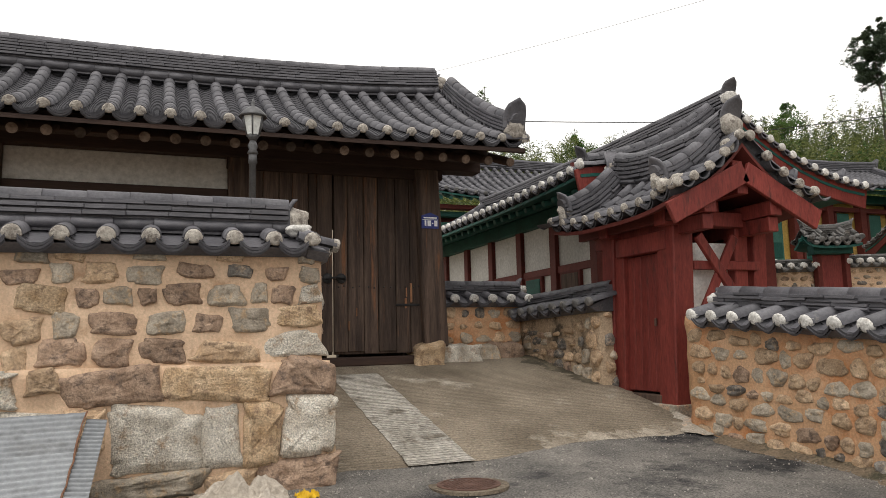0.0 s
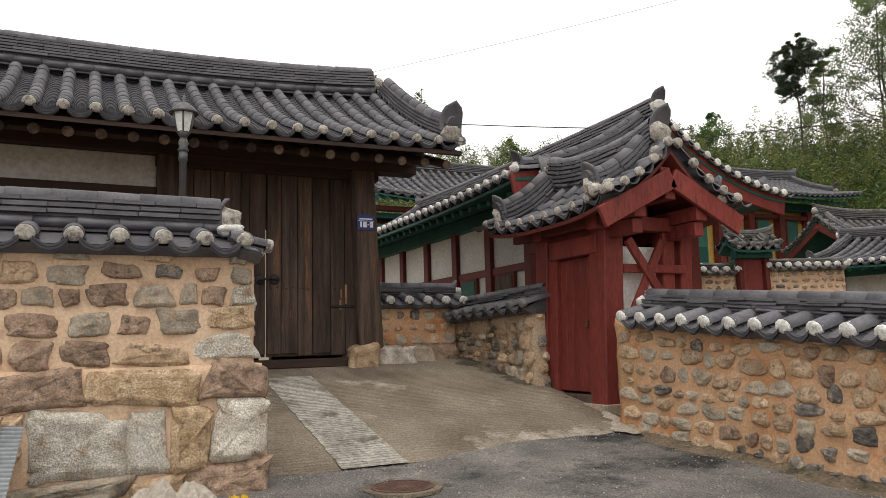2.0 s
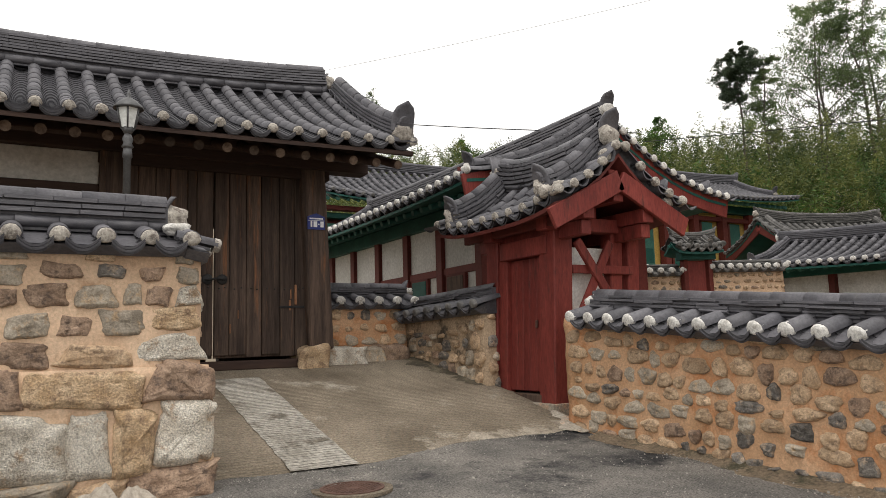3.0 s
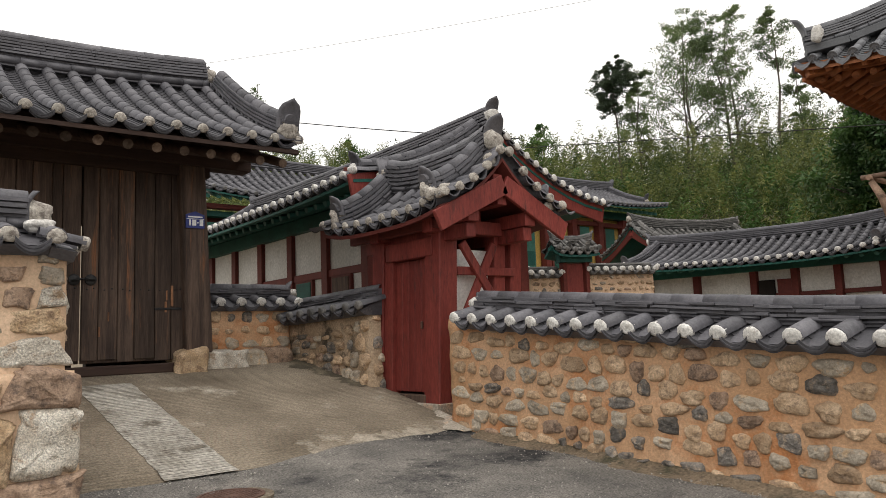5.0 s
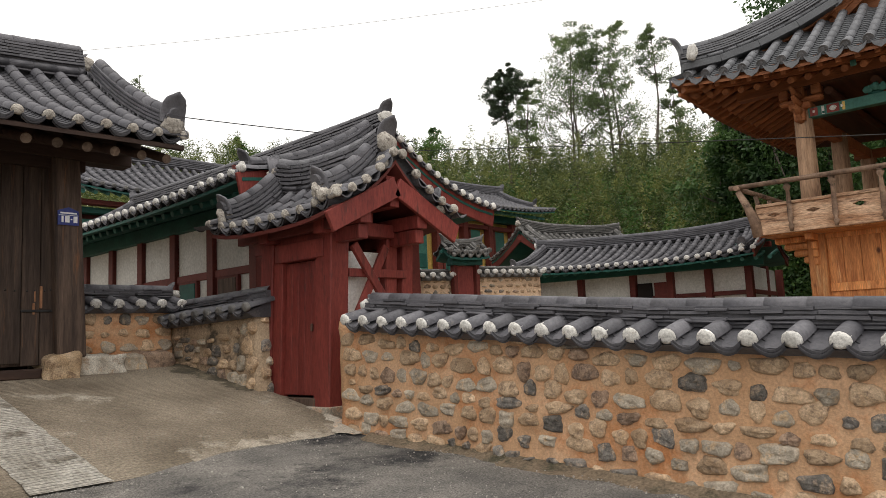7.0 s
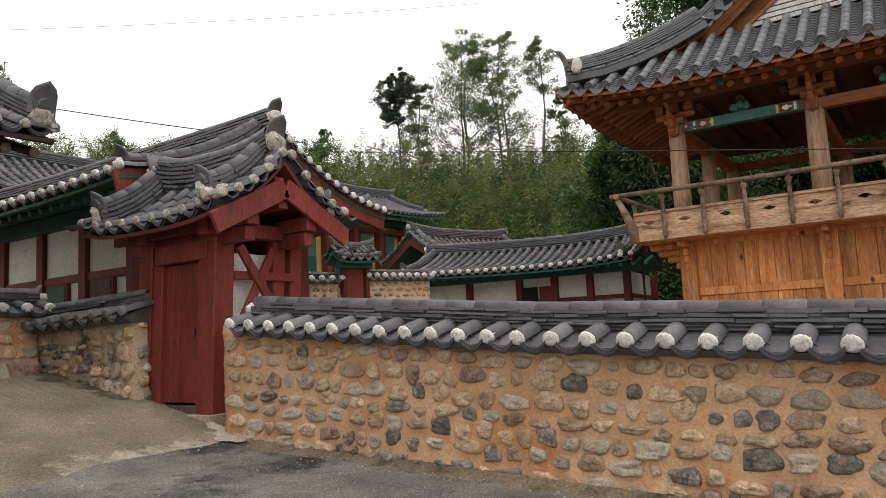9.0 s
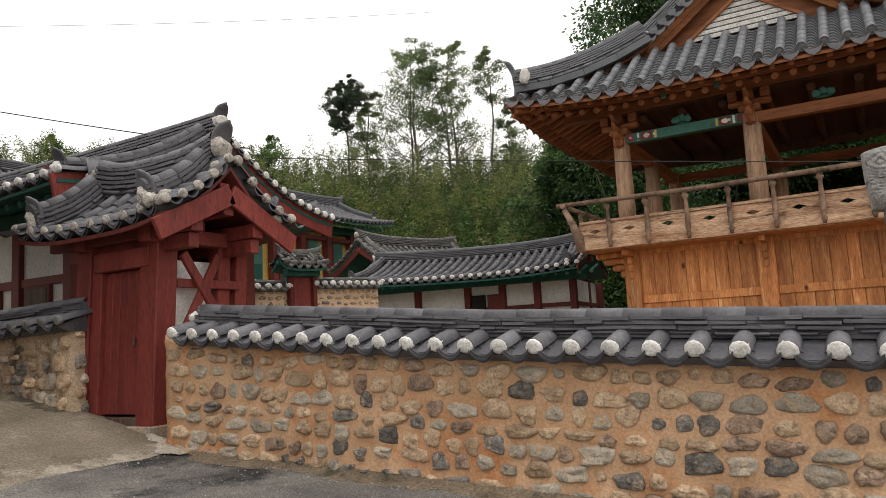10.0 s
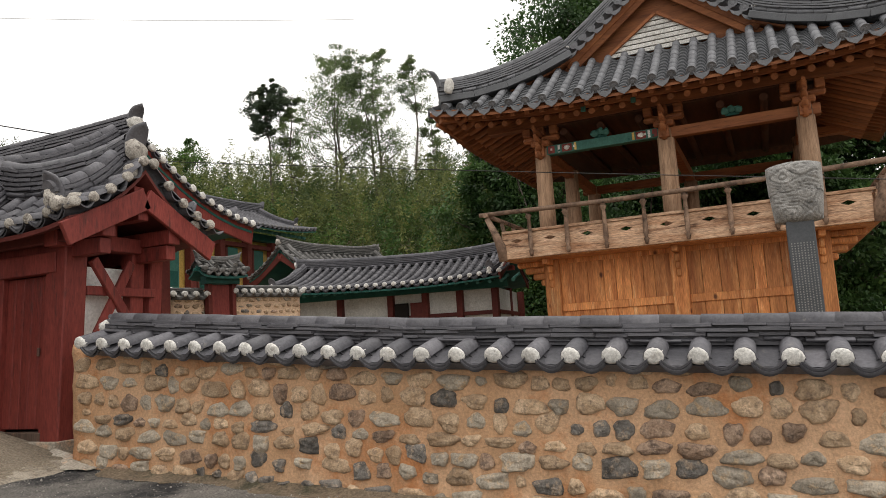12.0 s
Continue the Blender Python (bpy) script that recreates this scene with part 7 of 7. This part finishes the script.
# plots of the houses, where nothing grows: x and y from, to
CLEARED = ((16.5, 28.0, 4.5, 16.2), (21.0, 30.5, 13.0, 20.0), (16.0, 32.0, 17.0, 26.0), (13.0, 24.5, -4.5, 8.0))


def hill_spots(n, r0, r1, a0, a1, seed):
    g = np.random.default_rng(seed)
    out = []
    while len(out) < n:
        r, a = math.sqrt(g.uniform(r0 * r0, r1 * r1)), radians(g.uniform(a0, a1))
        x, y = r * math.sin(a), r * math.cos(a)
        if not any(x0 < x < x1 and y0 < y < y1 for x0, x1, y0, y1 in CLEARED):
            out.append((x, y))
    return out


bamboo_grove("bamboo_grove", "dense yellow-green bamboo covering the hillside", hill_spots(1150, 30, 58, 22, 82, 1), LEAF_BAMBOO)
bamboo_grove("bamboo_crest", "bamboo tops along the hill crest", hill_spots(520, 50, 63, 18, 86, 9), LEAF_BAMBOO, (4.0, 6.2), 250)
bamboo_grove("bamboo_stand", "darker green young bamboo and scrub on the slope", hill_spots(420, 28, 56, 30, 84, 2), LEAF_GREEN, (2.5, 4.6), 200, 0.24, 0.09)


def shrubs(name, label, spots, mat, size=(1.2, 2.4), per=420, leaf=0.17):
    cs, ds = [], []
    for x, y in spots:
        s = rng.uniform(*size)
        c = np.array([x, y, ground_z(x, y) + s * 0.55])
        k = 5
        lobes = rng.normal(0, 0.45, (k, 3)) * s * np.array([1, 1, 0.6])
        which = rng.integers(0, k, per)
        u = rng.normal(size=(per, 3))
        u /= np.linalg.norm(u, axis=1, keepdims=True)
        p = c + lobes[which] + u * (s * 0.55 * rng.uniform(0.5, 1.05, (per, 1)))
        cs.append(p)
        ds.append(u + rng.normal(0, 0.6, (per, 3)) + np.array([0, 0, -0.2]))
    ob = leaves_mesh(name, np.concatenate(cs), np.concatenate(ds), leaf, leaf * 0.6, mat, None)
    tagged(ob, label, "shrubs", kind="stuff")


shrubs("undergrowth", "deep green broad-leaved scrub at the foot of the hill", hill_spots(150, 23, 33, 58, 100, 3), LEAF_DARK)
shrubs("scrub", "bright green bushes on the slope", hill_spots(110, 24, 50, 48, 100, 4), LEAF_GREEN, (1.2, 2.6), 420, 0.2)
shrubs("forest_edge", "dark woodland on the hill crest", hill_spots(170, 55, 66, 20, 84, 5), LEAF_DARK, (1.8, 3.0), 420, 0.28)


def tree(name, label, x, y, height, crown, mat, seed, lean=(0, 0), bare=0.45, leaf=0.2, limbs=11, dense=230, trunk=0.14, tight=0.55, trunks=1):
    """A tapered trunk with forked limbs and leaves gathered at the twig ends."""
    g = np.random.default_rng(seed)
    z = ground_z(x, y) - 0.2
    t = thing(name, (x, y, z), label, "tree")
    bm = bmesh.new()
    tips = []
    for q in range(trunks):
        ang = g.uniform(0, 6.28)
        kx, ky = lean[0] + (math.cos(ang) * 0.09 * q), lean[1] + (math.sin(ang) * 0.09 * q)
        wob = g.normal(0, 0.009 * height, (6, 2))
        wob[0] = 0
        pts = [Vector((x + kx * height * (i / 5) + wob[i][0], y + ky * height * (i / 5) + wob[i][1], z + height * 0.97 * i / 5)) for i in range(6)]
        tube(bm, pts, [trunk * (1 - 0.85 * i / 5) for i in range(6)], 7)
        for k in range(limbs):
            s = bare + (0.98 - bare) * (k + g.uniform(0, 1)) / limbs
            f = s * 5
            i = min(int(f), 4)
            p = pts[i].lerp(pts[i + 1], f - i)
            a = g.uniform(0, 6.28)
            reach = crown * (1.1 - 0.75 * max(0, (s - bare) / (1 - bare)) ** 1.5) * g.uniform(0.55, 1.1)
            e = p + Vector((math.cos(a) * reach, math.sin(a) * reach, reach * g.uniform(0.35, 0.95)))
            mid = p.lerp(e, 0.5) + Vector((0, 0, -0.06 * reach))
            r = trunk * (1 - 0.8 * s) * 0.5
            tube(bm, [p, mid, e], [r, r * 0.6, r * 0.2], 5)
            tips += [(e, reach), (mid.lerp(e, 0.4), reach * 0.8)]
            for w in range(3):
                b = mid.lerp(e, g.uniform(0.1, 0.8))
                c = b + Vector(g.normal(0, 0.35, 3)) * reach + Vector((0, 0, 0.18 * reach))
                tube(bm, [b, c], [r * 0.4, r * 0.1], 4)
                tips.append((c, reach * 0.7))
        tips.append((pts[5], crown * 0.45))
    part("trunk", bm, BARK, t)
    cs, ds = [], []
    for c, reach in tips:
        k = int(dense * g.uniform(0.6, 1.2))
        u = g.normal(size=(k, 3))
        u /= np.linalg.norm(u, axis=1, keepdims=True)
        cs.append(np.array(c) + u * (tight * max(reach, 0.4) * g.uniform(0.15, 1.0, (k, 1)) ** 0.8) * np.array([1, 1, 0.55]))
        ds.append(u + g.normal(0, 0.5, (k, 3)) + np.array([0, 0, -0.35]))
    leaves_mesh("crown", np.concatenate(cs), np.concatenate(ds), leaf, leaf * 0.55, mat, t)
    return t


TREES = [("pine_tree", "dark umbrella-topped pine above the bamboo", 40.1, 29.9, 11.0, 1.5, LEAF_PINE, 11, 0.68, 0.13, 26, 190, 0.42),
         ("locust_tree", "tall slender tree with airy grey-green foliage", 42.6, 26.3, 13.7, 2.9, LEAF_PALE, 12, 0.36, 0.14, 20, 92, 0.44),
         ("locust_tree", "tall slender tree with airy grey-green foliage", 44.1, 23.7, 13.5, 2.4, LEAF_PALE, 14, 0.36, 0.14, 20, 88, 0.44),
         ("locust_tree", "thin tall tree with a small high crown", 45.2, 21.4, 13.2, 1.35, LEAF_PALE, 15, 0.66, 0.125, 11, 150, 0.6),
         ("young_tree", "thin young tree with sparse leaves beside the pavilion roof", 45.6, 20.3, 8.8, 1.2, LEAF_PALE, 16, 0.35, 0.125, 12, 110, 0.6),
         ("broadleaf_tree", "leafy mid-green tree under the pine", 40.8, 28.9, 10.4, 1.4, LEAF_PALE, 17, 0.40, 0.13, 16, 110, 0.6),
         ("broadleaf_tree", "leafy tree on the wooded crest", 38.4, 36.0, 6.4, 1.7, LEAF_GREEN, 18, 0.3, 0.15, 15, 130, 0.7),
         ("broadleaf_tree", "leafy tree on the wooded crest", 36.2, 38.6, 7.0, 1.6, LEAF_GREEN, 19, 0.3, 0.15, 15, 130, 0.7),
         ("broadleaf_tree", "leafy tree on the wooded crest", 29.5, 46.5, 6.2, 1.5, LEAF_GREEN, 20, 0.3, 0.15, 14, 120, 0.7),
         ("conifer_tree", "small pointed conifer showing over the gate roof", 23.1, 49.9, 11.0, 0.9, LEAF_PALE, 21, 0.3, 0.10, 26, 26, 0.45)]
for nm, lab, x, y, h, crown, mat, seed, bare, leaf, limbs, dense, tight in TREES:
    tree(nm, lab, x, y, h, crown, mat, seed, (0, 0), bare, leaf, limbs, dense, 0.13, tight, 2 if nm == "locust_tree" and seed != 15 else 1)
GREAT = [("great_tree", 31.4, 5.6, 19.5, 5.0, 31), ("great_tree", 31.0, 1.0, 17.0, 4.6, 32), ("great_tree", 29.0, -4.5, 12.0, 3.8, 33), ("great_tree", 30.5, 9.6, 9.5, 2.6, 34), ("great_tree", 28.5, -9.0, 10.0, 3.6, 35), ("great_tree", 27.5, 3.0, 8.5, 3.0, 36), ("great_tree", 26.5, -1.2, 8.0, 3.2, 37)]
for nm, x, y, h, crown, seed in GREAT:
    tree(nm, "large dense dark green tree behind the timber pavilion", x, y, h, crown, LEAF_DARK, seed, (0, 0), 0.18, 0.19, 26, 560, 0.32, 0.5)


# ---- cables overhead
def cable(name, label, a, b, dip, r=0.012):
    a, b = Vector(a), Vector(b)
    pts = [a.lerp(b, k / 24) - Vector((0, 0, dip * 4 * (k / 24) * (1 - k / 24))) for k in range(25)]
    tagged(pole(name, pts, [r] * 25, CABLE, None, seg=5), label, "cable")


cable("power_cable", "thin black cable sagging across the roofs", (6.3, 17.4, 7.25), (9.7, 9.5, 5.15), 0.06, 0.011)
cable("power_cable", "thin black cable in front of the hillside", (11.9, 14.0, 6.2), (11.95, -3.2, 3.15), 0.05, 0.008)
cable("overhead_wire", "hair-thin wire high against the sky", (7.0, 34.0, 13.2), (28.0, 16.0, 16.4), 0.3, 0.008)


# ---- clutter at the foot of the walls
def manhole():
    x, y = 2.40, 5.70
    z = ground_z(x, y) + 0.006
    m = thing("manhole", (x, y, z), "rusty brown iron manhole cover in a concrete collar", "manhole cover")
    ring = lambda name, r0, r1, z0, z1, mat: solid(name, [(x + r * math.cos(a), y + r * math.sin(a), z + h) for r, h in ((r0, z0), (r0, z1), (r1, z1), (r1, z0)) for a in np.linspace(0, 2 * math.pi, 40, endpoint=False)],
                                                     [(k * 40 + i, k * 40 + (i + 1) % 40, (k + 1) * 40 + (i + 1) % 40, (k + 1) * 40 + i) for k in range(3) for i in range(40)], mat, m)
    ring("collar", 0.33, 0.255, -0.02, 0.006, CONCRETE)
    ring("frame", 0.262, 0.235, -0.02, 0.014, IRON)
    cover = pole("cover", [(x, y, z - 0.02), (x, y, z + 0.008)], [0.236, 0.236], IRON, m, seg=40)
    bm = bmesh.new()
    for i in range(-6, 7):
        for j in range(-6, 7):
            if math.hypot(i, j) < 6.3 and math.hypot(i, j) > 1.6:
                add_box(bm, (x + i * 0.034 - 0.011, y + j * 0.034 - 0.011, z + 0.006), (x + i * 0.034 + 0.011, y + j * 0.034 + 0.011, z + 0.013), 0.003)
    tagged(part("studs", bm, IRON, cover), kind="stuff")


manhole()


def corrugated(name, label, tl, tr, bl, br, waves, rusty=False):
    """A corrugated sheet leaning on the wall, its waves running along it."""
    tl, tr, bl, br = (Vector(p) for p in (tl, tr, bl, br))
    n = waves * 6
    nrm = (tr - tl).cross(bl - tl).normalized()
    v, f = [], []
    for back in (0, 1):
        for i in range(n + 1):
            t = i / n
            for s in (0, 0.33, 0.67, 1):
                p = tl.lerp(tr, s).lerp(bl.lerp(br, s), t) + nrm * (0.014 * math.sin(2 * math.pi * waves * t) - 0.003 * back) + Vector((0, 0, 0.01 * noise.noise(Vector((s * 2, t * 2, 5)))))
                v.append(p)
    k = 4 * (n + 1)
    for i in range(n):
        for s in range(3):
            q = (4 * i + s, 4 * i + s + 1, 4 * i + s + 5, 4 * i + s + 4)
            f += [q, tuple(a + k for a in q[::-1])]
    ob = thing(name, tuple(bl), label, "metal sheet")
    solid("sheet", v, f, ZINC, ob, "", True)
    if rusty:
        pts = [tr.lerp(br, i / 12) + nrm * -0.012 + Vector((rng.uniform(-0.008, 0.008), 0, 0)) for i in range(13)]
        pole("rusted_edge", pts, [float(rng.uniform(0.004, 0.009)) for _ in pts], RUST, ob, "ragged rusted edge", 6)


corrugated("roofing_sheet", "grey corrugated zinc sheet with a rusted edge leaning on the wall", (-1.75, 5.93, 1.03), (-0.46, 5.95, 1.05), (-1.75, 5.2, 0.50), (-0.53, 5.25, 0.55), 16, True)
corrugated("roofing_strip", "narrow strip of corrugated zinc sheet beside the larger one", (-0.455, 5.95, 1.00), (-0.32, 5.95, 0.99), (-0.53, 5.25, 0.545), (-0.385, 5.25, 0.535), 20)


def crumpled(name, label, cat, x, y, sx, sy, h, mat, seed):
    n = 26
    v, f = [], []
    for i in range(n + 1):
        for j in range(n + 1):
            a, b = i / n * 2 - 1, j / n * 2 - 1
            rim = max(abs(a), abs(b))
            q = Vector((a * 2.1, b * 2.1, seed))
            z = h * (1 - rim ** 2) * (0.55 + 0.6 * noise.noise(q)) + 0.05 * abs(noise.noise(q * 3.1)) + 0.012
            px, py = x + sx * a * (1 + 0.2 * noise.noise(q * 1.3)), y + sy * b * (1 + 0.2 * noise.noise(q * 1.3 + Vector((7, 0, 0))))
            v.append((px, py, ground_z(px, py) + max(z, 0.008)))
    for i in range(n):
        for j in range(n):
            f.append((i * (n + 1) + j, (i + 1) * (n + 1) + j, (i + 1) * (n + 1) + j + 1, i * (n + 1) + j + 1))
    tagged(solid(name, v, f, mat, None), label, cat)


crumpled("tarpaulin", "crumpled dusty beige tarpaulin heaped at the foot of the wall", "tarpaulin", 0.60, 5.76, 0.34, 0.22, 0.27, TARP, 2.0)
crumpled("plastic_sheet", "pale plastic sheeting lying under the zinc sheets", "plastic sheet", -0.75, 5.05, 0.75, 0.4, 0.14, PALE_TARP, 5.0)
crumpled("plastic_bag", "small torn yellow plastic bag on the ground", "bag", 1.10, 5.80, 0.085, 0.05, 0.05, YELLOW_BAG, 9.0)
crumpled("rag", "grey crumpled rag beside the tarpaulin", "rag", 0.36, 5.93, 0.15, 0.07, 0.07, TARP, 12.0)
